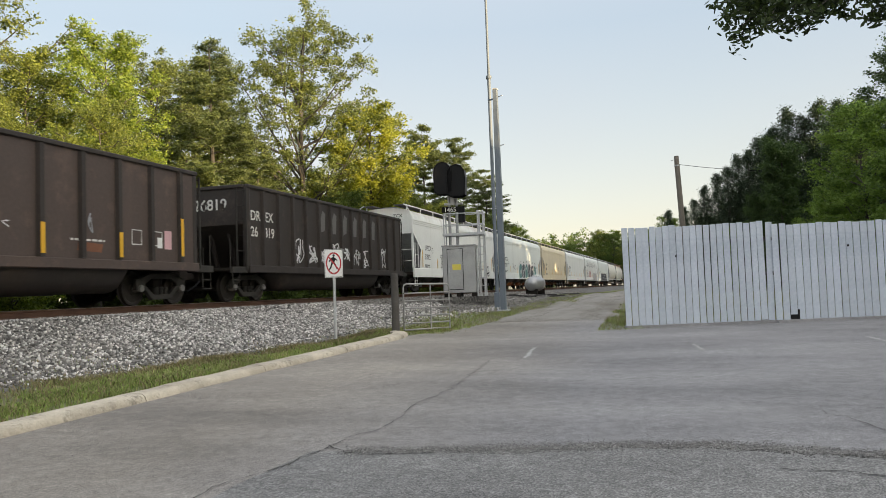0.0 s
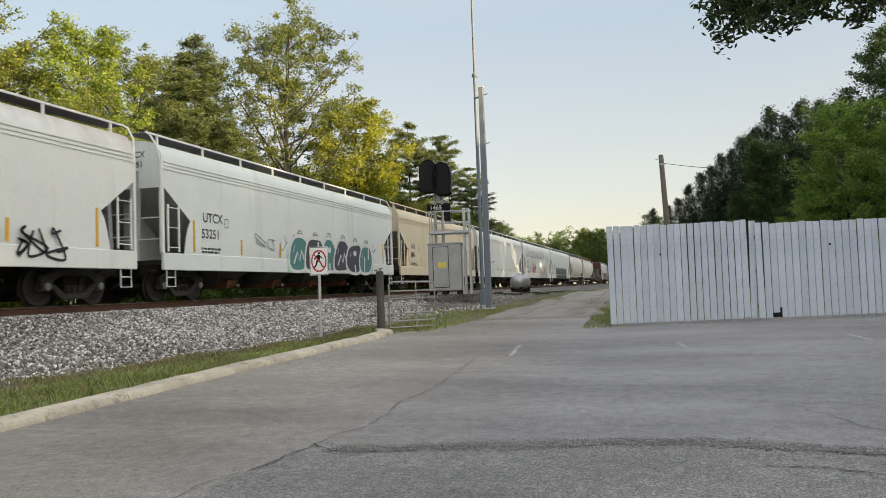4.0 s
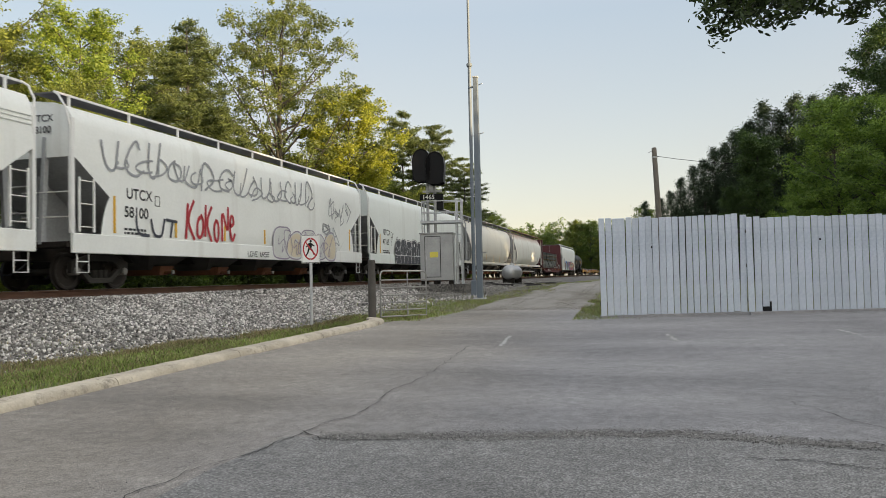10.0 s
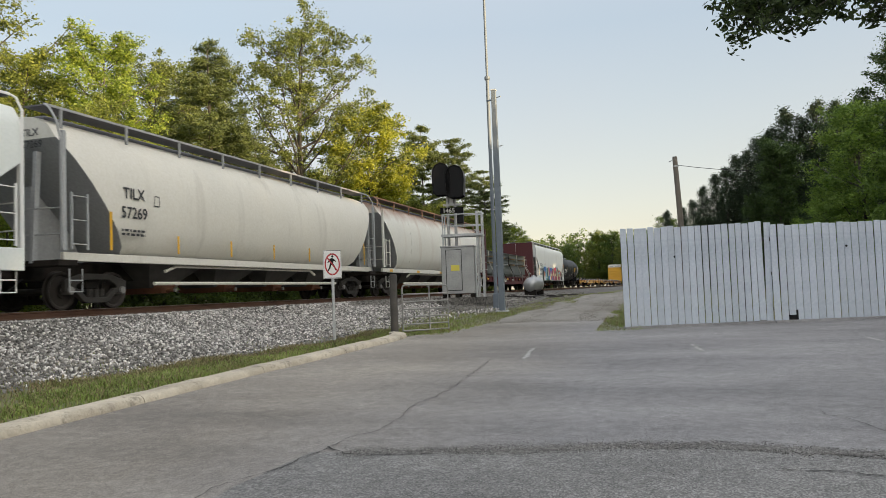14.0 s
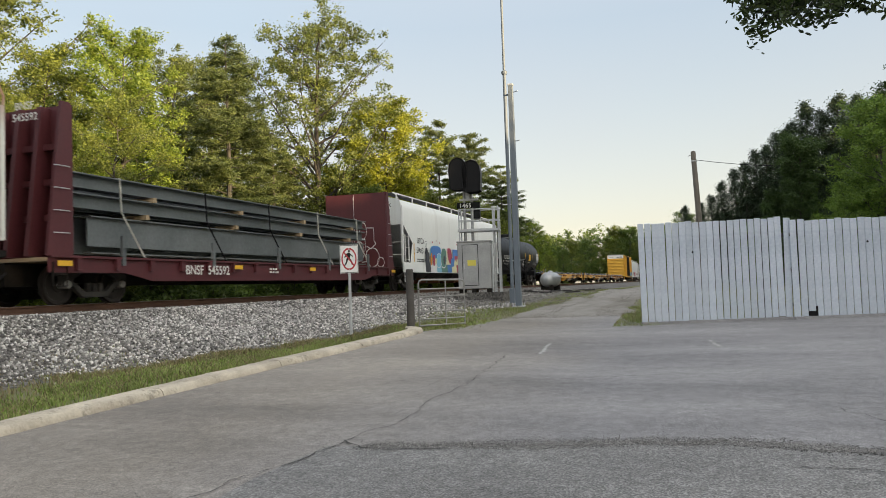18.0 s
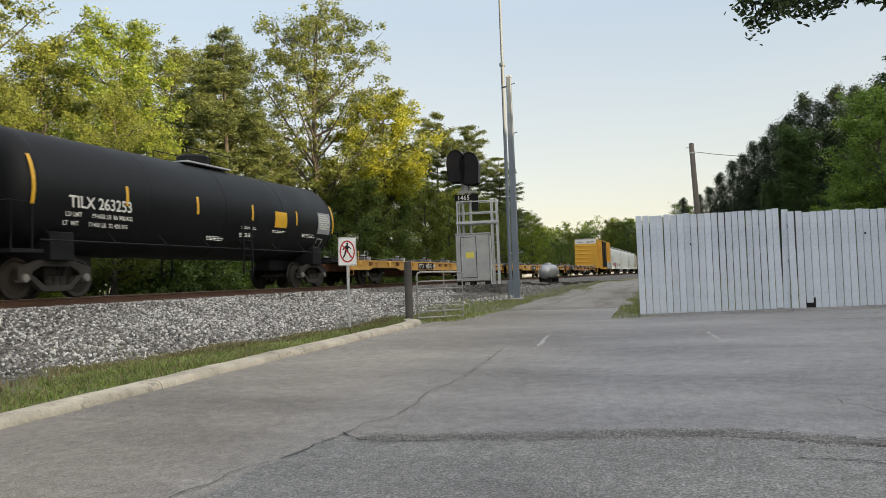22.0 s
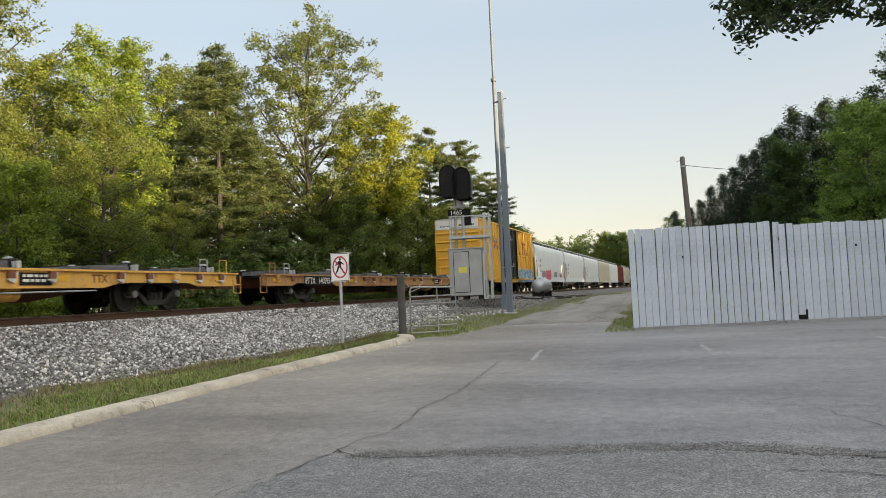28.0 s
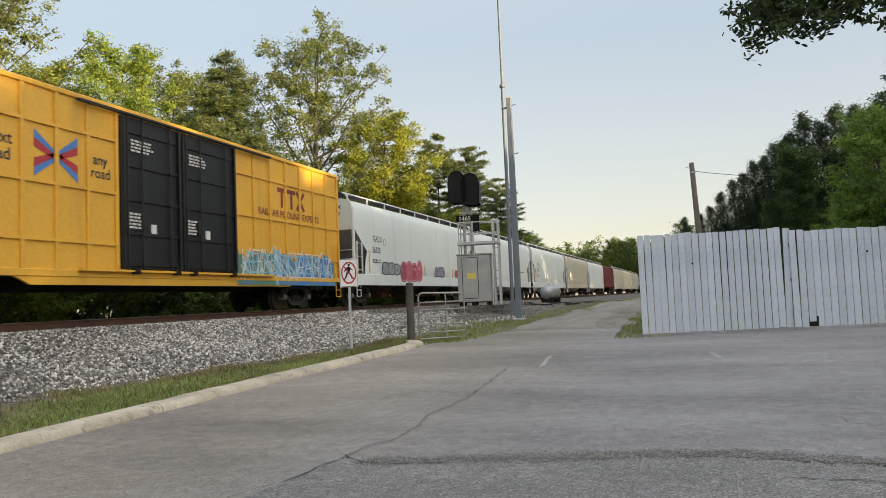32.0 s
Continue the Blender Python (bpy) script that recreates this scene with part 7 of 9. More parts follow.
    c = hopper("pale grey covered hopper with black and white graffiti", length(7), CAR_PALE)
    marks(c, length(7), x, "UTCX", "47165", INK_K)
    throw_up(c, x + 0.024, -5.75, 4.75, 1.36, 2.28, 11, ("char",), "white", "black", 41, "dark fat letters with white edges", 0.045, 0.03, 0.16)
    band = [("char", Mesh().poly([(x + 0.050, p, q) for p, q in ((-5.85, 0.9), (5.0, 0.9), (5.0, 1.34), (-5.85, 1.34))]))]
    band.append(("white", Mesh().ribbon([(x + 0.053, -5.85, 1.36), (x + 0.053, 5.0, 1.36)], 0.03)))
    rng = random.Random(43)
    for k in range(17):
        y = -5.6 + 0.63 * k
        d = rng.uniform(-0.12, 0.12)
        band.append(("white", Mesh().ribbon([(x + 0.052, y + d * q * q + 0.05 * math.sin(q * 3), 1.34 - 0.42 * q) for q in (0, 0.25, 0.5, 0.75, 1.0)], 0.045)))
    layered(c, "graffiti", band, "dark sprayed band with white strokes")
    tags(c, x, -6.4, -5.2, 1.6, 2.6, 2, "black", 42, 0.025, 0.5)
    TRAIN.append(c)

    c = hopper("warm grey round-sided covered hopper", length(8), CAR_GREY, True, bays=4, rail_mat=END_GREY)
    marks(c, length(8), 1.635, "TILX", "57269", INK_K, 2.76)
    TRAIN.append(c)

    c = hopper("white round-sided covered hopper streaked with rust", length(9), CAR_RUSTY, True, bays=4, rail_mat=CAR_RUSTY)
    hl = length(9) / 2 - 0.62
    for k in range(5):
        stripe(c, 1.44, -hl + 1.2 + k * (2 * hl - 2.4) / 4, 1.17, 0.12, 0.42)
    fine_print(c, 1.625, hl - 3.6, 2.1, 3, 0.4, INK_K, 0.06)
    for k, yy in enumerate((-5.6, -0.4, 4.6)):
        seam = Mesh().tube([(side_at(ROUND, z) + 0.004, yy + 0.10 * math.sin(z * 2), z) for z in (1.7, 2.2, 2.7, 3.2, 3.7, 4.1)], 0.012, 4)
        part("weld_seam", seam, CAR_RUSTY, c, "faint vertical weld seam")
    TRAIN.append(c)

    c = bulkhead_flat("maroon bulkhead flatcar loaded with grey steel beams", length(10))
    hl = length(10) / 2 - 0.6
    word(c, "BNSF  545592", 0.36, 1.648, -hl + 4.6, 0.70, INK_W)
    word(c, "BNSF", 0.24, 0.42, -hl + 0.19, 4.42, INK_W, end=True)
    word(c, "545592", 0.24, 0.35, -hl + 0.19, 4.16, INK_W, end=True)
    fine_print(c, 1.645, -hl + 9.0, 0.86, 2, 0.6, INK_W, 0.06)
    # outline letters on the inner face of the far bulkhead: round ones, then drawn strokes
    outlines = []
    for cx, cz, rx, rz in ((-0.06, 2.93, 0.28, 0.34), (0.36, 2.82, 0.18, 0.38), (-0.35, 2.12, 0.17, 0.50), (0.16, 1.88, 0.23, 0.45), (0.80, 1.58, 0.34, 0.44), (1.21, 1.34, 0.17, 0.22)):
        outlines.append([(cx + rx * math.cos(k * math.pi / 10), cz + rz * math.sin(k * math.pi / 10)) for k in range(21)])
    outlines += [
        [(-1.05, 3.27), (-0.78, 3.32), (-0.76, 2.92), (-0.60, 2.86), (-0.78, 2.70)],
        [(-0.74, 3.20), (-0.34, 3.33), (-0.35, 2.86), (-0.24, 2.72), (-0.52, 2.56), (-0.68, 2.52)],
        [(0.56, 2.95), (0.90, 2.93), (0.90, 2.34), (0.99, 2.20), (0.74, 1.98), (0.54, 2.10)],
        [(-0.16, 2.60), (0.18, 2.58), (0.20, 2.44), (0.45, 2.43), (0.53, 1.40), (0.28, 1.38)],
        [(-0.08, 4.5), (-0.06, 1.42)],
    ]
    for line in outlines:
        m = Mesh()
        for (x0, z0), (x1, z1) in zip(line, line[1:]):
            m.bar((x0, hl - 0.765, z0), (x1, hl - 0.765, z1), 0.008, 0.034)
        part("graffiti", m, SPRAY["white"], c, "thin white sprayed outline letter")
    TRAIN.append(c)

    c = hopper("white covered hopper with colourful block graffiti", length(11), CAR_WHITE)
    marks(c, length(11), x, "UTCX", "59013", INK_K)
    def form(k, colour, outline, label="bright sprayed block shape", rim=None):
        b = x + 0.024 + 0.0007 * k
        layers = [(rim, flat([(cu + (u - cu) * 1.1, cv + (v - cv) * 1.1) for u, v in outline], b))] if rim and (cu := sum(p[0] for p in outline) / len(outline)) is not None and (cv := sum(p[1] for p in outline) / len(outline)) is not None else []
        layered(c, "graffiti", layers + [(colour, flat(outline, b + 0.0003))], label)

    def arch(k, colour, y, w, z0, z1, t, inner):
        b = x + 0.024 + 0.0007 * k
        layers = [(inner, Mesh().poly([(b, y - w / 2, z0), (b, y + w / 2, z0), (b, y + w / 2, z1), (b, y - w / 2, z1)]))]
        layers.append((colour, Mesh().ribbon([(b + 0.0003, y - w / 2 + t / 2, z0), (b + 0.0003, y - w / 2 + t / 2, z1)], t).ribbon([(b + 0.0003, y + w / 2 - t / 2, z0), (b + 0.0003, y + w / 2 - t / 2, z1)], t).ribbon([(b + 0.0005, y - w / 2, z1 - t / 2), (b + 0.0005, y + w / 2, z1 - t / 2)], t)))
        layered(c, "graffiti", layers, "sprayed arch in two colours")

    def lobes(k, y, z, r, count):
        for j in range(count):
            form(k + j, "char", slab(y + r * 0.9 * (j % 2), z - r * 0.75 * j, r * 1.5, r * 1.7, 0, 2.1, 16), "dark sprayed lobe")

    form(0, "lemon", [(-4.9, 1.0), (7.4, 1.0), (7.4, 1.9), (5.0, 2.2), (1.0, 2.05), (-4.9, 2.15)], "pale yellow sprayed ground colour")
    for j, (p, q, colour) in enumerate(((-6.2, -5.4, "char"), (-5.4, -4.4, "white"), (-4.4, -3.6, "sky"), (-3.6, -2.5, "fern"), (-2.5, -1.7, "blue"), (-1.7, -0.8, "lemon"), (-0.8, -0.1, "ruby"), (-0.1, 0.7, "blue"), (0.7, 1.6, "ruby"), (1.6, 2.1, "white"), (2.1, 3.5, "ruby"), (3.5, 4.4, "lemon"), (4.4, 5.6, "ruby"), (5.6, 6.3, "white"), (6.3, 7.7, "char"))):
        form(1 + j, colour, [(p, 0.92), (q + 0.1, 0.92), (q, 1.36), (p - 0.08, 1.36)], "sprayed block on the sill")
    lobes(18, -6.1, 1.95, 0.28, 4)
    form(24, "blue", slab(-4.6, 2.0, 1.7, 0.62, 0.1, 3), rim="sky")
    form(26, "orange", slab(-5.35, 1.6, 0.28, 0.62, 0.1, 4))
    form(27, "ruby", slab(-4.9, 1.55, 0.34, 0.6, 0.1, 4))
    form(28, "sky", slab(-4.1, 1.55, 0.7, 0.72, 0.15, 3), rim="white")
    form(30, "fern", slab(-3.25, 1.72, 0.95, 1.05, 0.1, 2.5), rim="white")
    form(32, "char", slab(-3.15, 1.6, 0.36, 0.5, 0.1, 2.2))
    form(33, "ruby", slab(-2.1, 1.85, 0.75, 0.85, -0.35, 3.4), rim="blush")
    form(35, "blue", slab(-1.6, 1.5, 0.7, 0.5, 0.2, 3))
    form(36, "orange", slab(-0.15, 1.6, 0.26, 0.75, 0.05, 4))
    arch(38, "blue", -0.85, 1.5, 1.36, 2.25, 0.36, "ruby")
    form(41, "lemon", [(-1.4, 1.37), (-0.3, 1.37), (-0.35, 1.75), (-0.55, 1.52), (-0.75, 1.8), (-0.95, 1.52), (-1.2, 1.72)])
    form(42, "ruby", slab(0.22, 1.75, 0.5, 0.85, -0.3, 3.2), rim="blush")
    lobes(44, 0.55, 2.1, 0.2, 3)
    lobes(48, 1.35, 2.2, 0.24, 2)
    form(51, "char", slab(2.35, 2.28, 0.5, 0.3, 0, 2.2))
    arch(53, "ruby", 2.05, 1.35, 1.36, 2.28, 0.34, "char")
    form(56, "lemon", [(1.45, 1.37), (2.7, 1.37), (2.65, 1.55), (2.3, 1.7), (2.0, 1.5), (1.7, 1.72)])
    form(57, "char", slab(3.1, 1.68, 0.36, 0.6, 0.1, 3))
    form(58, "blue", slab(3.35, 2.2, 0.46, 0.46, 0, 2.1))
    form(59, "slate", slab(3.82, 2.12, 0.4, 0.6, 0.1, 2.2))
    form(60, "mint", slab(3.6, 1.62, 0.5, 0.5, 0, 2.4))
    form(61, "yellow", slab(4.15, 1.55, 0.16, 0.5, 0, 4))
    arch(62, "ruby", 4.95, 1.1, 1.36, 2.05, 0.22, "lemon")
    form(65, "sky", slab(5.15, 1.75, 1.0, 0.24, 0, 3))
    form(66, "ruby", slab(6.35, 1.6, 0.62, 0.62, 0, 2.2), rim="blush")
    form(68, "fern", slab(6.8, 1.82, 0.34, 0.55, -0.1, 2.4))
    lobes(70, 7.0, 1.6, 0.2, 3)
    for j, (p, q) in enumerate(((-5.2, 2.5), (-4.6, 2.58), (-4.0, 2.5), (-0.9, 2.55), (-0.4, 2.5), (0.4, 2.5))):
        form(75 + j, "red", slab(p, q, 0.11, 0.13, 0, 2, 12), "red paint dot")
    tags(c, x + 0.002, 7.3, 7.9, 1.7, 2.3, 1, "slate", 9, 0.02, 0.6)
    TRAIN.append(c)

    TRAIN.append(tank_car("glossy black tank car with white lettering", length(12)))
    for k in range(3):
        TRAIN.append(long_flat(("long yellow trailer flatcar, empty", "long rusty yellow trailer flatcar, empty", "long brown-rusted trailer flatcar, empty")[k], length(13 + k), 60 + k, (TTX, TTX, TTX_RUST)[k], (-3.88, -3.4, -9.2)[k]))
    TRAIN.append(boxcar("yellow boxcar with black doors and blue graffiti", length(16)))
    # rear of the train, always some way off
    tail = [("grey-white covered hopper with red scrawl", CAR_PALE, 18.4), ("white covered hopper with dirty lower side", CAR_WHITE, 18.4), ("pale grey-green covered hopper, dusty", CAR_PALE, 18.4), ("cream covered hopper, dusty", CAR_CREAM, 18.4), ("white covered hopper with rust patches", CAR_WHITE_RUST, 18.4),
            (None, CAR_RED, 15.5), ("cream covered hopper, faded", CAR_CREAM, 18.4), ("pale tan covered hopper, faded", CAR_TAN, 18.4), ("pale cream covered hopper, dusty", CAR_CREAM, 18.4), ("white covered hopper, dusty and plain", CAR_WHITE, 18.4), ("pale grey covered hopper, dusty", CAR_PALE, 18.4)]
    for k, (lab, mat, L) in enumerate(tail):
        COUPLINGS.append(COUPLINGS[-1] + L)
        if lab is None:
            TRAIN.append(plain_box("dark red steel hopper car", L, mat))
            continue
        c = hopper(lab, L, mat, far=k > 0, bays=3)
        if k < 3:
            marks(c, L, x, "GACX" if k == 0 else "UTCX", "56520" if k == 0 else "53190", INK_K, 2.8, 0.36)
        if k == 0:
            throw_up(c, x + 0.01, -5.7, -3.6, 1.4, 1.95, 3, ("grey",), "char", None, 71, "dim grey sprayed letters", 0.05)
            throw_up(c, x + 0.03, -3.4, -0.6, 1.15, 2.1, 4, ("ruby", "pink"), "blush", "ruby", 70, "red and pink sprayed letters", 0.03, 0.05)
            throw_up(c, x + 0.01, 1.6, 3.2, 1.4, 1.9, 3, ("plum",), "char", None, 72, "dim sprayed letters", 0.05)
            throw_up(c, x + 0.01, 5.2, 6.6, 1.4, 1.8, 2, ("ruby",), "grey", None, 76, "small dark red sprayed letters", 0.04)
        TRAIN.append(c)


build_train()


def gone(t):
    """How far the train has rolled towards the camera's left after t seconds."""
    return 10.025 * t + 0.02269 * t * t / 2 - 0.000256 * t ** 3 / 6


def motions():
    for i, car in enumerate(TRAIN):
        mid = (COUPLINGS[i] + COUPLINGS[i + 1]) / 2
        walk(car, [(t, pose(TRACK_X, mid - gone(t), RAIL_Z)) for t in range(0, 33, 2)])
    # wheels roll with the train, a small turn every second picture
    rolling = [(k / 15, gone(k / 15) / 0.46) for k in range(481)]
    for axle, y in WHEEL_SETS:
        walk(axle, [(t, Matrix.Translation((0, y, 0.46)) @ Matrix.Rotation(a, 4, "X")) for t, a in rolling])


# ---- trees ----
def leaf_cloud(name, centres, spread, per, size, mat, seed, slim=0.55, flat=1.0, droop=0.0, corners=3):
    """Small leaves scattered round twig ends, gathered in sprays: pointed triangles far off, full leaves nearby."""
    rng = np.random.default_rng(seed)
    k = len(centres)
    loose = rng.uniform(0.55, 1.35, (k, 1)) * spread
    c = np.repeat(np.asarray(centres, dtype=float), per, axis=0)
    n = len(c)
    off = rng.normal(size=(n, 3)) * np.repeat(loose, per, axis=0)
    off[:, 2] *= flat
    c = c + off
    c[:, 2] -= droop * np.abs(rng.normal(size=n))
    a = rng.normal(size=(n, 3))
    a[:, 2] *= 0.6
    a /= np.linalg.norm(a, axis=1)[:, None]
    b = np.cross(a, rng.normal(size=(n, 3)))
    b /= np.linalg.norm(b, axis=1)[:, None]
    s = (size * rng.uniform(0.6, 1.35, n))[:, None]
    if corners == 3:
        v = np.stack([c - a * s + b * s * slim, c - a * s * 0.6 - b * s * slim, c + a * s], 1)
    else:
        v = np.stack([c - a * s, c - a * s * 0.35 + b * s * slim, c + a * s * 0.35 + b * s * slim * 0.85, c + a * s, c + a * s * 0.35 - b * s * slim * 0.85, c - a * s * 0.35 - b * s * slim], 1)
    me = bulk(name, v.reshape(-1, 3), np.full(n, corners), np.arange(n * corners))
    me.materials.append(mat)
    return me


def hardwood(label, H, R, base, mat, seed, limbs=24, per=30, size=0.08, spread=0.24, trunk=0.22, lean=0.0, fork=6, steep=0.55, column=False, squash=0.7):
    """Tapered trunk, rising limbs that fork into branches, and sprays of leaves at their ends, with gaps between."""
    rng = random.Random(seed)
    tree = thing("deciduous_tree", label, "tree", group="trackside trees")
    wood, tips = Mesh(), []
    spine = [Vector((lean * H * (i / 8) ** 2 + 0.16 * rng.uniform(-1, 1) * i / 8, 0.16 * rng.uniform(-1, 1) * i / 8, H * 0.90 * i / 8)) for i in range(9)]
    wood.tube(spine, [trunk * (1 - 0.88 * i / 8) + (0.08 if i == 0 else 0) for i in range(9)], 8)
    for k in range(limbs):
        u = (k + rng.random()) / limbs
        a = k * 2.4 + rng.uniform(-0.4, 0.4)
        shape = 1.0 if column else math.sin(math.pi * (0.14 + 0.78 * u)) ** 0.75
        reach = R * shape * rng.uniform(0.55, 1.05)
        z = H * (base + (1 - base) * u) * rng.uniform(0.97, 1.03)
        foot = max(H * base * 0.75, z - reach * steep * rng.uniform(0.8, 1.5))
        i = min(7, max(0, int(foot / (H * 0.90) * 8)))
        root = spine[i].lerp(spine[i + 1], min(1, max(0, foot / (H * 0.90) * 8 - i)))
        tip = Vector((root.x * 0.6 + math.cos(a) * reach, root.y * 0.6 + math.sin(a) * reach, z))
        mid = root.lerp(tip, 0.5) + Vector((0, 0, -0.06 * reach)) + Vector((rng.gauss(0, 1), rng.gauss(0, 1), 0)) * 0.05 * reach
        r0 = trunk * 0.44 * (1 - foot / H * 0.65)
        wood.tube([root, mid, tip], [r0, r0 * 0.55, 0.015], 5)
        for j in range(fork):
            g = 0.30 + 0.70 * (j + rng.random()) / fork
            p = root.lerp(mid, g * 2) if g < 0.5 else mid.lerp(tip, g * 2 - 1)
            way = Vector((math.cos(a) * 0.5 + rng.uniform(-1, 1), math.sin(a) * 0.5 + rng.uniform(-1, 1), rng.uniform(-0.35, 0.9)))
            q = p + way * R * 0.17
            wood.tube([p, q], [r0 * 0.28, 0.01], 4)
            tips += [p.lerp(q, f) + Vector((rng.gauss(0, 0.05), rng.gauss(0, 0.05), rng.gauss(0, 0.04))) * R for f in (0.55, 0.85, 1.1)]
        tips.append(tip)
    tips += [spine[8] + Vector((rng.gauss(0, 0.08), rng.gauss(0, 0.08), rng.uniform(-0.1, 0.10))) * R for _ in range(6)]
    part("trunk", wood, BARK, tree, "rough brown trunk and limbs", smooth=True)
    part("crown", leaf_cloud("crown", tips, spread, per, size, mat, seed, 0.62, squash), mat, tree, "ragged crown of small leaves")
    return tree


def pine(label, H, R, base, mat, seed, per=22, size=0.16, whorls=15, trunk=0.2, pointed=1.0, slim=0.16, spread=0.20, rise=(-0.05, 0.28), layer=0.35):
    """A conifer with whorls of spreading branches and flat sprays of needles."""
    rng = random.Random(seed)
    tree = thing("conifer_tree", label, "tree", group="trackside trees")
    wood, tips = Mesh(), []
    wood.tube([(0, 0, 0), (0.08, 0.05, H * 0.5), (0, 0, H)], [trunk, trunk * 0.6, 0.02], 8)
    for k in range(whorls):
        f = base + (0.985 - base) * (k + rng.uniform(-0.25, 0.25)) / (whorls - 1)
        z = H * f
        for j in range(rng.randint(4, 6)):
            a = rng.uniform(0, 6.28)
            reach = R * (max(0, 1 - (f - base) / (1 - base)) ** pointed * 0.92 + 0.08) * rng.uniform(0.55, 1.12)
            tip = Vector((math.cos(a) * reach, math.sin(a) * reach, z + reach * rng.uniform(*rise)))
            root = Vector((0, 0, z))
            wood.tube([root, tip], [trunk * 0.22 * (1.1 - f), 0.008], 4)
            n = max(2, int(reach / (spread * 1.4)))
            for i in range(n):
                p = root.lerp(tip, 0.25 + 0.75 * (i + 1) / n)
                side = Vector((-math.sin(a), math.cos(a), 0)) * rng.uniform(-1, 1) * reach * 0.16 * (0.4 + i / n)
                tips.append(p + side + Vector((0, 0, rng.gauss(0.03, 0.05))))
    part("trunk", wood, BARK, tree, "straight rough trunk", smooth=True)
    part("crown", leaf_cloud("crown", tips, spread, per, size, mat, seed, slim, layer, 0.03), mat, tree, "sprays of needles")
    return tree


def bush(label, H, R, mat, seed, per=40, clumps=110, size=0.085):
    rng = random.Random(seed)
    b = thing("shrub", label, "shrub", group="undergrowth")
    wood, tips = Mesh(), []
    for k in range(9):
        a = rng.uniform(0, 6.28)
        t = Vector((math.cos(a) * R * 0.7 * rng.random(), math.sin(a) * R * 0.7 * rng.random(), H * rng.uniform(0.5, 0.9)))
        wood.tube([(t.x * 0.2, t.y * 0.2, 0), t * 0.6, t], [0.04, 0.025, 0.008], 4)
    for k in range(clumps):
        a, r, z = rng.uniform(0, 6.28), math.sqrt(rng.random()), rng.random() ** 0.8
        w = R * math.sqrt(max(0.05, 1 - z * z * 0.85)) * rng.uniform(0.75, 1.25)
        tips.append((math.cos(a) * r * w, math.sin(a) * r * w, 0.15 + z * H * rng.uniform(0.75, 1.1)))
    part("woody_base", wood, BARK, b)
    part("foliage", leaf_cloud("foliage", tips, 0.19, per, size, mat, seed, 0.6, 0.75), mat, b, "dense small leaves")
    return b


def spot(az, dist):
    a = radians(az)
    return dist * math.sin(a), dist * math.cos(a)


def plant(tree, az, dist, turn=0, scale=1.0, sink=0.1):
    x, y = spot(az, dist)
    tree.matrix_basis = pose(x, y, ground_z(x, y) - sink, 0, 0, turn) @ Matrix.Scale(scale, 4)
    return tree


def again(tree, az, dist, turn=0, scale=1.0, sink=0.1):
    x, y = spot(az, dist)
    c = copy_thing(tree, pose(x, y, ground_z(x, y) - sink, 0, 0, turn))
    c.scale = (scale, scale, scale)
    return c


def far_woods():
    """The closed wood at the far end of the line, one uneven mass of crowns."""
    rng = random.Random(90)
    tips = []
    for _ in range(230):
        cx, cy = rng.uniform(-80, 34), 214 + rng.uniform(0, 34)
        top = 13.2 + 3.2 * noise.noise((cx * 0.09, 0, 4)) + rng.uniform(-2.2, 2.6)
        wide = rng.uniform(2.0, 3.6)
        for _ in range(30):
            a, u = rng.uniform(0, 6.28), rng.random()
            r = wide * math.sqrt(max(0.04, 1 - (2 * u - 1) ** 2)) * rng.uniform(0.6, 1.05)
            tips.append((cx + math.cos(a) * r, cy + math.sin(a) * r, ground_z(cx, cy) + top * (0.15 + 0.85 * u)))
    me = leaf_cloud("far_woods", tips, 0.55, 22, 0.30, LEAF_DARK, 91, 0.62, 0.7)
    tagged(new("far_woods", me), "distant closed line of green trees", "woods", kind="stuff")


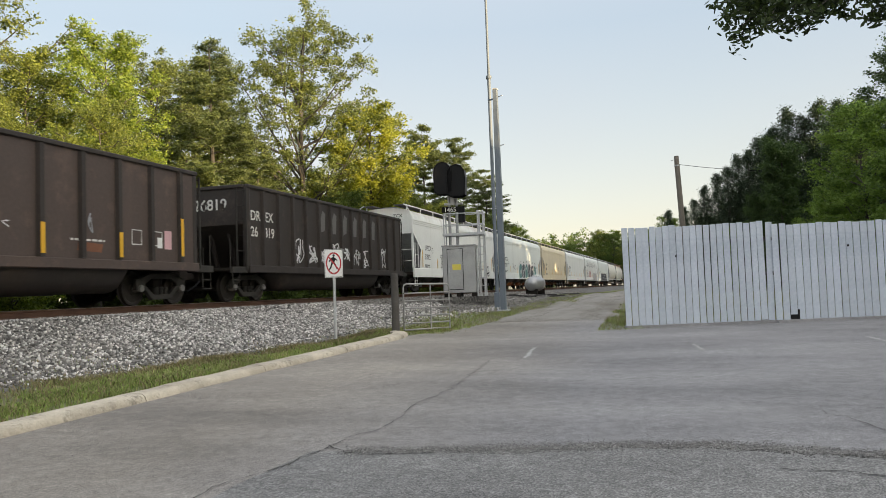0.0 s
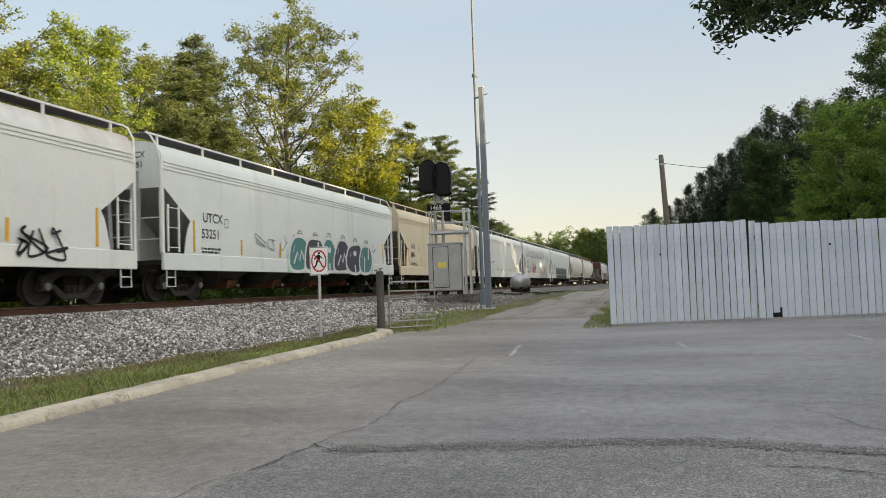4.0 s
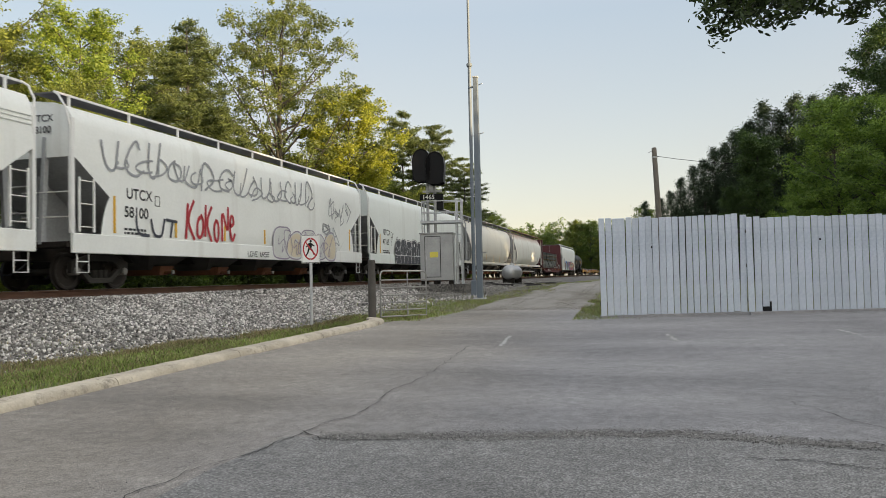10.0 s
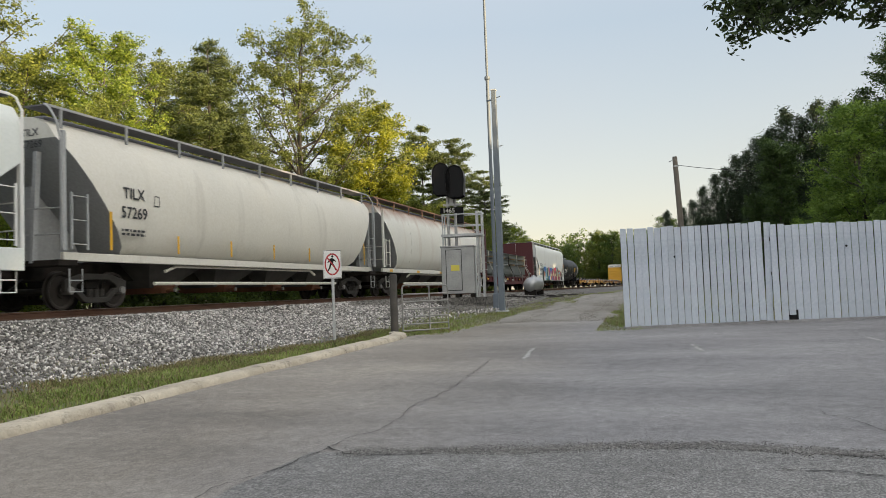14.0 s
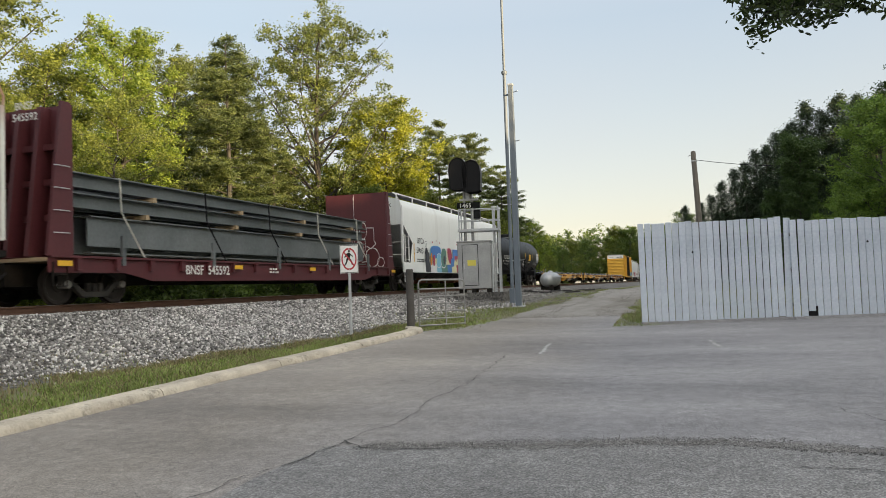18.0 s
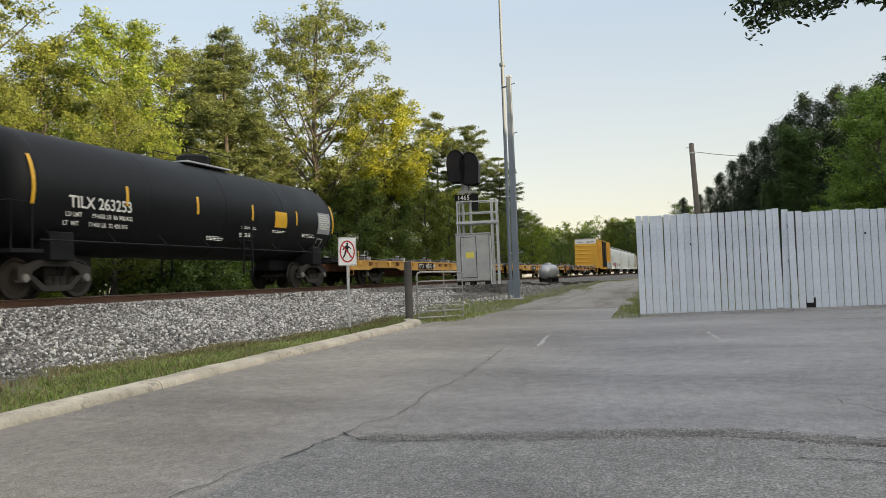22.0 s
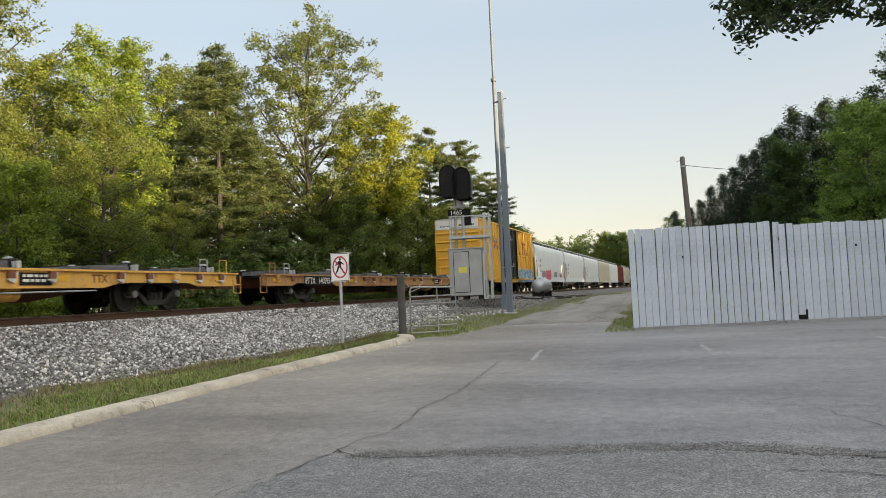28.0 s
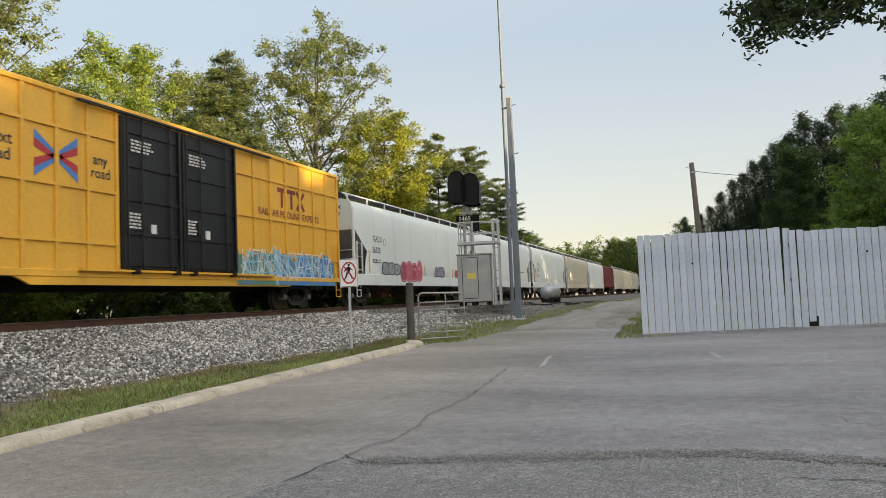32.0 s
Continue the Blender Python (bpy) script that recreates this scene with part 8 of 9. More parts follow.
def build_woods():
    rng = random.Random(12)
    # across the track, from the near end towards the distance
    lime = plant(hardwood("bright yellow-green broadleaf tree behind the track", 12.8, 3.1, 0.22, LEAF_LIME, 1, 38, 62, 0.06, 0.17, 0.2), -40.3, 38.0, 0, 1.05)
    olive = plant(hardwood("olive green broadleaf tree behind the track", 12.2, 3.2, 0.2, LEAF_OLIVE, 7, 36, 56, 0.058, 0.17, 0.18), -45.0, 38.5)
    again(olive, -49.8, 38.0, 200, 1.02)
    again(lime, -52.5, 36.0, 90, 1.0)
    front = plant(hardwood("low olive tree with fine drooping leaves by the track", 8.5, 2.35, 0.18, LEAF_OLIVE, 17, 36, 64, 0.042, 0.14, 0.13, 0.0, 6, 0.4), -40.9, 32.0)
    again(front, -46.8, 33.5, 120, 0.98)
    again(front, -36.6, 37.5, 40, 0.66)
    oak = plant(hardwood("tall open-crowned oak with dark visible limbs", 19.6, 7.3, 0.30, LEAF_OAK, 2, 46, 72, 0.085, 0.23, 0.33, 0.0, 6, 0.75), -27.0, 54.0)
    again(oak, -37.2, 54.0, 150, 0.86)
    again(oak, -34.6, 60.0, 40, 0.95)
    again(oak, -50.6, 45.0, 250, 1.0)
    dark_pine = plant(pine("dense dark green pine beside the track", 15.0, 4.4, 0.16, NEEDLE, 3, 66, 0.12, 24, 0.22, 0.60, 0.22, 0.19, (-0.08, 0.2), 0.4), -33.4, 44.0)
    again(dark_pine, -30.2, 50.0, 80, 0.74)
    again(dark_pine, -36.2, 49.0, 200, 0.84)
    gold = plant(hardwood("golden yellow young broadleaf tree", 13.6, 3.7, 0.50, LEAF_GOLD, 4, 28, 64, 0.085, 0.22, 0.16, 0.0, 6, 0.5), -22.0, 54.0)
    again(gold, -25.2, 56.0, 90, 0.68)
    tall_pine = plant(pine("tall open pine with a bare lower trunk", 18.4, 3.9, 0.42, NEEDLE, 5, 70, 0.16, 15, 0.22, 0.36, 0.24, 0.24, (0.05, 0.4), 0.4), -18.1, 84.0)
    again(tall_pine, -15.8, 86.0, 120, 0.95)
    again(tall_pine, -20.6, 90.0, 40, 0.85)
    again(tall_pine, -13.5, 97.0, 250, 0.84)
    again(dark_pine, -16.9, 92.0, 15, 0.72)
    # the leafy edge of the wood, half as tall
    edge = hardwood("mid green broadleaf tree at the wood's edge", 7.6, 2.3, 0.10, LEAF_DARK, 27, 28, 58, 0.06, 0.18, 0.13)
    plant(edge, -24.0, 50.5, 30)
    for az, d, k in ((-21.4, 55.0, 0.95), (-26.6, 49.5, 0.72), (-29.4, 45.5, 0.62), (-32.6, 41.5, 0.55), (-35.8, 38.5, 0.52), (-38.8, 34.8, 0.5), (-43.6, 32.5, 0.58), (-16.6, 74.0, 1.0)):
        again(edge, az, d, rng.uniform(0, 360), k)
    ochre = hardwood("yellow-green broadleaf tree at the wood's edge", 8.2, 2.5, 0.12, LEAF_OLIVE, 28, 28, 56, 0.065, 0.19, 0.13)
    plant(ochre, -19.0, 60.5, 0)
    for az, d, k in ((-17.4, 66.0, 0.98), (-22.8, 53.5, 0.8), (-15.0, 80.0, 1.05), (-28.0, 50.5, 0.75), (-13.6, 90.0, 1.0)):
        again(ochre, az, d, rng.uniform(0, 360), k)
    sapling = plant(hardwood("fresh green sapling beside the track", 5.6, 1.5, 0.08, LEAF_LIME, 29, 30, 56, 0.05, 0.15, 0.07), -46.0, 27.5)
    again(sapling, -49.5, 27.0, 100, 0.9)
    # deeper in the wood
    green = hardwood("deep green broadleaf tree in the wood", 12.5, 3.9, 0.12, LEAF_DARK, 6, 26, 26, 0.11, 0.30, 0.2)
    plant(green, -43.5, 48, 10)
    for az, d, k in ((-51, 44, 1.0), (-39.5, 56, 0.95), (-31.5, 64, 0.9), (-25, 70, 0.95), (-21.8, 80, 1.0), (-18.8, 102, 1.0), (-16.0, 108, 1.05), (-55, 40, 1.0), (-13.4, 116, 1.0), (-12.2, 128, 0.95)):
        again(green, az, d, rng.uniform(0, 360), k)
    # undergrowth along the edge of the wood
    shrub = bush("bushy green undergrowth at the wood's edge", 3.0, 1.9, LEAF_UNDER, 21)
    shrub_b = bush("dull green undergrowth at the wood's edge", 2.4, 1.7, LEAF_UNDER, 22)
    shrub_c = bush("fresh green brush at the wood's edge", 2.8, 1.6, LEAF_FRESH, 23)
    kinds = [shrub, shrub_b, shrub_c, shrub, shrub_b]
    placed = set()
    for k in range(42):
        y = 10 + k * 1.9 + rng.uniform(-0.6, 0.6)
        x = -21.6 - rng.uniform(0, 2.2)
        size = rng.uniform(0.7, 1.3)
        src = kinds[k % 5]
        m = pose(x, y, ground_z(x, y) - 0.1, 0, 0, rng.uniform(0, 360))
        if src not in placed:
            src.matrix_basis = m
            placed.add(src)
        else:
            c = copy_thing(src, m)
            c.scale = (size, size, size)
    # distant trees down the line
    for az, d, k, src in ((-11.3, 118, 0.80, lime), (-10.2, 150, 0.74, ochre), (-9.2, 160, 0.98, edge), (-8.6, 190, 1.3, ochre), (-7.6, 200, 1.5, edge), (-6.6, 205, 1.2, ochre), (-5.4, 208, 1.8, ochre), (-4.4, 205, 1.9, edge), (-3.4, 200, 1.35, ochre), (-2.4, 200, 1.4, edge), (-12.4, 140, 0.85, olive), (-10.6, 190, 1.0, lime), (0.4, 190, 1.0, green)):
        again(src, az, d, rng.uniform(0, 360), k)
    # behind the fence
    cedar = pine("dark red cedar behind the fence", 12.8, 3.0, 0.03, NEEDLE_DARK, 31, 30, 0.085, 52, 0.2, 1.0, 0.36, 0.19, (0.1, 0.6), 0.85)
    plant(cedar, 7.6, 56, 0, 0.93)
    for az, d, k in ((-0.5, 56, 0.44), (0.6, 57, 0.46), (1.3, 56, 0.49), (2.0, 56, 0.56), (2.9, 56, 0.62), (3.6, 55, 0.64), (4.3, 56, 0.71), (5.0, 55, 0.72), (5.7, 56, 0.79), (6.6, 56, 0.84), (8.6, 56, 0.88), (9.5, 56, 0.95), (10.6, 58, 0.97), (6.1, 62, 0.8), (11.8, 60, 1.0)):
        again(cedar, az, d, rng.uniform(0, 360), k)
    ivy = hardwood("vine-covered dark green tree behind the fence", 8.0, 0.95, 0.06, LEAF_IVY, 33, 52, 60, 0.05, 0.16, 0.2, 0.0, 6, 0.4, True)
    plant(ivy, 7.0, 42, 0, 0.96)
    again(ivy, 5.4, 43, 90, 0.62)
    fresh = plant(hardwood("light green broadleaf tree behind the fence", 8.0, 2.5, 0.08, LEAF_FRESH, 34, 38, 62, 0.055, 0.17, 0.16), 11.9, 38, 60, 1.0)
    again(fresh, 9.6, 37, 200, 0.55)
    again(fresh, 15.6, 37, 120, 0.95)
    again(fresh, 3.6, 45, 20, 0.42)
    big = plant(hardwood("tall dark broadleaf tree behind the fence", 13.6, 3.2, 0.2, LEAF_IVY, 35, 48, 72, 0.065, 0.2, 0.2), 15.6, 46, 40)
    again(big, 19.6, 46, 120, 0.66)
    again(big, 11.6, 54, 70, 0.84)
    again(big, 16.4, 48, 210, 1.0)
    again(green, -0.3, 75, 0, 0.55)
    shade = hardwood("tall green broadleaf tree out of view, shading lot and track", 12.5, 3.9, 0.10, LEAF_DARK, 8, 20, 9, 0.36, 0.55, 0.2)
    shade_b = hardwood("large broadleaf tree out of view, shading lot and track", 21.0, 5.6, 0.12, LEAF_DARK, 9, 22, 10, 0.48, 0.7, 0.3)
    plant(shade, 24.0, 46, 0, 0.6)
    plant(shade_b, 130.0, 60)
    # unseen trees added to the sun's side and behind, shading the lot and train
    for k in range(46):
        az, d = 27 + k * 2.6, 44 + 9 * (k % 2) + rng.uniform(0, 4)
        # lower before 38 degrees, so sun reaches the wood across the track
        again(shade if k % 4 else shade_b, az, d, rng.uniform(0, 360), (rng.uniform(1.0, 1.2) if k % 4 else 0.68) * (0.58 if az < 38 else 1.0))
    # hidden row added to keep the sun off the distant cars
    for k in range(48):
        y = 58 + k * 4.6
        again(shade if k % 3 else shade_b, math.degrees(math.atan2(30 + 4 * (k % 2), y)), math.hypot(30 + 4 * (k % 2), y), rng.uniform(0, 360), 1.55 if k % 3 else 0.95)
    far_woods()
    # the tree whose branch hangs over the lot
    branch = thing("overhanging_tree", "dark leafy tree with a branch over the lot", "tree")
    wood, tips = Mesh(), []
    r2 = random.Random(77)
    main = [Vector(p) for p in ((5.6, 9.2, 5.30), (4.2, 9.6, 5.25), (3.0, 9.9, 5.10), (1.9, 10.1, 5.0), (1.0, 10.2, 5.02))]
    wood.tube(main, [0.07, 0.05, 0.035, 0.02, 0.008], 6)
    wood.tube([(9.4, 8.2, lot_z(0, 8.2) - 0.2), (9.3, 8.3, 2.5), (8.6, 8.6, 4.4), (7.0, 9.0, 5.0), main[0]], [0.24, 0.2, 0.14, 0.1, 0.07], 8)
    for a, b in zip(main, main[1:]):
        for j in range(22):
            p = a.lerp(b, r2.random())
            q = p + Vector((r2.uniform(-0.55, 0.3), r2.uniform(-0.5, 0.5), r2.uniform(-0.42, 0.55)))
            wood.tube([p, q], [0.012, 0.004], 4)
            tips += [p.lerp(q, f) for f in (0.4, 0.6, 0.8, 1.0)]
    for k in range(34):
        x = r2.uniform(1.3, 3.7)
        p = Vector((x, r2.uniform(9.5, 10.4), r2.uniform(4.5, 5.0) + 0.14 * (x < 1.7)))
        wood.tube([p, p + Vector((0.25, 0, 0.4))], [0.006, 0.01], 4)
        tips += [p + Vector((0.25, 0, 0.4)) * f for f in (0.0, 0.35, 0.7)]
    part("limb", wood, BARK, branch, smooth=True)
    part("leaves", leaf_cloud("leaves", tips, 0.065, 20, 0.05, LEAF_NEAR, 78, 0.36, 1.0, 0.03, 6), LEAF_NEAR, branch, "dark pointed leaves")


build_woods()

# ---- trackside things ----
def build_sign():
    x, y = spot(-24.9, 18.6)
    z = ground_z(x, y)
    sign = thing("no_trespassing_sign", "white square sign with a red prohibition ring on a steel post", "sign", pose(x, y, z, 0, 0, 22))
    post = Mesh().loft([[(dx, dy, h) for dx, dy in ((-0.035, 0.012), (-0.018, -0.018), (0.018, -0.018), (0.035, 0.012), (0.02, 0.012), (0.012, -0.008), (-0.012, -0.008), (-0.02, 0.012))] for h in (-0.2, 2.12)])
    part("post", post, GALV, sign, "grey steel channel post")
    plate = part("plate", Mesh().box(-0.215, 0.215, -0.024, -0.020, 1.46, 2.14), SIGN_WHITE, sign, "white sheet metal plate", bevel=0.001)
    edge = Mesh()
    for a, b in (((-0.2, 1.475), (0.2, 1.475)), ((0.2, 1.475), (0.2, 2.125)), ((0.2, 2.125), (-0.2, 2.125)), ((-0.2, 2.125), (-0.2, 1.475))):
        edge.bar((a[0], -0.0265, a[1]), (b[0], -0.0265, b[1]), 0.003, 0.012)
    part("border", edge, INK, plate)
    ring = Mesh()
    n = 40
    cz = 1.80
    for k in range(n):
        a0, a1 = 2 * math.pi * k / n, 2 * math.pi * (k + 1) / n
        ring.poly([(math.cos(a0) * 0.15, -0.027, cz + math.sin(a0) * 0.225), (math.cos(a1) * 0.15, -0.027, cz + math.sin(a1) * 0.225), (math.cos(a1) * 0.18, -0.027, cz + math.sin(a1) * 0.265), (math.cos(a0) * 0.18, -0.027, cz + math.sin(a0) * 0.265)])
    ring.poly([(-0.125, -0.028, cz + 0.145), (-0.105, -0.028, cz + 0.170), (0.125, -0.028, cz - 0.145), (0.105, -0.028, cz - 0.170)])
    part("ring", ring, RED, plate, "red ring and slash")
    body = [(-0.055, 1.93), (0.0, 1.955), (0.045, 1.92), (0.095, 1.87), (0.085, 1.85), (0.035, 1.885), (0.02, 1.82), (0.06, 1.76), (0.10, 1.66), (0.07, 1.65), (0.03, 1.74), (-0.02, 1.79), (-0.05, 1.70), (-0.10, 1.63), (-0.125, 1.645), (-0.08, 1.72), (-0.055, 1.82), (-0.05, 1.87), (-0.10, 1.83), (-0.115, 1.85)]
    part("figure", Mesh().loft([[(u, d, v) for u, v in body] for d in (-0.0262, -0.0245)]), INK, plate, "black walking symbol")
    part("figure_head", Mesh().lathe((0.005, -0.0262, 1.985), 1, [(0.028, 0), (0.028, 0.0017)], 14), INK, plate, "black round of the symbol")
    for z0 in (1.55, 2.05):
        part("bolt", Mesh().lathe((0, -0.03, z0), 1, [(0.012, 0), (0.012, 0.006)], 8), GALV, sign)


def build_gate():
    x0, y0 = -7.14, 19.0
    z = ground_z(x0, y0)
    post = solo("gate_post", Mesh().lathe((x0, y0 + 0.1, z - 0.2), 2, [(0.105, 0), (0.10, 0.8), (0.098, 1.75), (0.08, 1.78)], 14), WOOD, "grey weathered round timber gate post", "post", smooth=True)
    gate = thing("tube_gate", "open grey steel tube farm gate", "gate", pose(-7.02, 19.42, ground_z(-7.0, 19.5), 0, 0, 48))
    w, h0, h1 = 1.42, 0.08, 1.30
    r = 0.025
    outer = Mesh().tube([(0, 0, h0), (0, 0, h1 - 0.1), (0.03, 0, h1 - 0.03), (0.10, 0, h1), (w - 0.1, 0, h1 - 0.02), (w - 0.03, 0, h1 - 0.05), (w, 0, h1 - 0.12), (w, 0, h0), (0, 0, h0)], r, 8)
    part("outer_tube", outer, GATE_STEEL, gate)
    for k in range(5):
        zz = h0 + 0.17 + k * 0.2
        part("bar", Mesh().tube([(0, 0, zz), (w, 0, zz)], 0.021, 6), GATE_STEEL, gate)
    part("upright", Mesh().bar((w * 0.58, -0.01, h0), (w * 0.58, -0.01, h1), 0.03, 0.02), GATE_STEEL, gate)
    for zz in (0.3, 1.05):
        part("hinge", Mesh().tube([(0, 0, zz), (-0.12, -0.25, zz)], 0.012, 5), RUNNING, gate)


def build_signal():
    """Signal: an equipment cabinet with a railed platform, masts and two hooded heads."""
    cx, cy = spot(-16.9, 33.0)
    z = bed_profile(cx, cy) + 0.02
    z0 = 1.6 - math.tan(radians(0.45)) * 33.0
    solo("cabinet_pad", Mesh().box(cx - 0.2, cx + 2.0, cy - 0.15, cy + 1.2, z0 - 0.9, z0 - 0.02), BALLAST, "raised stone pad under the cabinet", "ballast", kind="structure")
    cab = thing("signal_cabinet", "aluminium railway equipment cabinet on feet", "cabinet", pose(cx, cy, z0, 0, 0, 8))
    W, D, H = 1.42, 0.9, 2.12
    part("body", Mesh().box(0, W, 0, D, 0.14, H), CABINET, cab, "brushed aluminium case", bevel=0.02)
    part("lid", Mesh().box(-0.03, W + 0.03, -0.04, D + 0.03, H + 0.002, H + 0.06), CABINET, cab, bevel=0.01)
    door = part("door", Mesh().box(0.22, 0.86, -0.022, -0.002, 0.30, H - 0.12), CABINET, cab, "narrow locker door", bevel=0.006)
    part("door_gap", Mesh().box(0.195, 0.885, -0.012, -0.003, 0.275, H - 0.095), INK, cab, "dark gap round the door")
    for k in range(9):
        part("vent_slat", Mesh().box(0.34 + k * 0.045, 0.36 + k * 0.045, -0.03, -0.024, 1.55, 1.9), CABINET, door, key=None)
        part("vent_slat", Mesh().box(0.34 + k * 0.045, 0.36 + k * 0.045, -0.03, -0.024, 0.40, 0.85), CABINET, door)
    part("label", Mesh().box(0.42, 0.78, -0.03, -0.0225, 1.12, 1.36), LABEL_YELLOW, door, "faded yellow label")
    part("handle", Mesh().tube([(0.28, -0.05, 1.0), (0.28, -0.05, 1.2)], 0.015, 6).box(0.265, 0.295, -0.05, -0.02, 1.09, 1.12), GALV, door)
    for x in (0.02, 0.55, W - 0.22):
        part("foot", Mesh().box(x, x + 0.2, 0.05, D - 0.05, -0.16, 0.14), RUNNING, cab)
    part("conduit", Mesh().tube([(W + 0.05, 0.1, -0.1), (W + 0.05, 0.1, H - 0.1)], 0.04, 8), GALV, cab)
    # platform frame beside and over the cabinet
    frame_t = thing("signal_platform", "galvanized steel ladder and railed platform of a signal", "platform", pose(cx, cy, z0, 0, 0, 8))
    for x, y in ((W + 0.12, 0.25), (W + 0.34, 0.25), (W + 0.12, 0.85), (W + 0.34, 0.85)):
        part("leg", Mesh().bar((x, y, -0.3), (x, y, 3.65), 0.055), GALV, frame_t)
    for x, y in ((0.08, 0.2), (0.08, 0.85)):
        part("leg", Mesh().bar((x, y, H + 0.06), (x, y, 3.55), 0.05), GALV, frame_t)
    for zz in (H + 0.5, H + 0.95, 3.55):
        rail = Mesh()
        rail.bar((0.08, 0.2, zz), (W + 0.34, 0.25, zz), 0.04).bar((0.08, 0.85, zz), (W + 0.34, 0.85, zz), 0.04).bar((0.08, 0.2, zz), (0.08, 0.85, zz), 0.04).bar((W + 0.34, 0.25, zz), (W + 0.34, 0.85, zz), 0.04)
        part("guard_rail", rail, GALV, frame_t)
    part("platform_deck", Mesh().box(0.02, W + 0.38, 0.15, 0.95, H + 0.47, H + 0.58), GALV, frame_t, "steel grating deck", bevel=0.005)
    for k in range(9):
        zz = 0.1 + k * 0.33
        part("rung", Mesh().tube([(W + 0.12, 0.25, zz), (W + 0.34, 0.25, zz)], 0.014, 5), GALV, frame_t)
    sig = thing("signal_mast", "black hooded railway signal on a silver mast", "railway signal", pose(cx, cy, z0, 0, 0, 8))
    for x in (0.30, 0.62):
        part("mast", Mesh().lathe((x, 0.5, H + 0.06), 2, [(0.065, 0), (0.065, 2.35)], 12), CABINET, sig, smooth=True)
    part("bracket", Mesh().box(0.1, 0.9, 0.4, 0.6, 3.95, 4.03).box(0.38, 0.56, 0.35, 0.65, 4.03, 4.4).tube([(0.3, 0.5, 4.0), (0.46, 0.42, 4.3), (0.62, 0.5, 4.0)], 0.03, 6), CABINET, sig)
    for hx, hz, s in ((0.16, 5.05, 1.0), (0.74, 4.92, 1.0)):
        ring = [(-0.36, -0.62), (-0.40, 0.1), (-0.36, 0.42), (-0.22, 0.62), (0, 0.70), (0.22, 0.62), (0.36, 0.42), (0.40, 0.1), (0.36, -0.62), (0.2, -0.70), (-0.2, -0.70)]
        head = part("signal_head", Mesh().loft([[(hx + a * s, y, hz + b * s) for a, b in ring] for y in (0.30, 0.34)]), BLACK, sig, "black oval target board")
        hood = Mesh()
        k = len(ring)
        out = [(hx + a * s, -0.30, hz + b * s) for a, b in ring]
        inn = [(hx + a * s, 0.30, hz + b * s) for a, b in ring]
        for i in range(k):
            j = (i + 1) % k
            if max(ring[i][1], ring[j][1]) > -0.62:
                p0, p1, p2, p3 = inn[i], inn[j], out[j], out[i]
                hood.poly([p0, p1, p2, p3])
        part("hood", hood, BLACK, head)
        # added plate fills the hood so the head shows as solid black
        part("shade", Mesh().loft([[(hx + a * s * 0.98, y, hz + b * s * 0.98) for a, b in ring] for y in (-0.26, -0.22)]), INK, head, "matt black plate closing the hood")
        part("lamp_case", Mesh().box(hx - 0.26, hx + 0.26, 0.345, 0.62, hz - 0.5, hz + 0.45), BLACK, head, bevel=0.02)
    low = part("relay_box", Mesh().box(0.55, 0.95, 0.58, 0.85, 3.2, 3.82), BLACK, sig, "black relay box", bevel=0.02)
    plate = part("number_plate", Mesh().box(-0.02, 0.98, 0.40, 0.42, 3.62, 3.87), INK, sig, "black plate with white figures")
    word(sig, "1465", 0.27, 0.08, 0.395, 3.65, INK_W, "number", end=True)


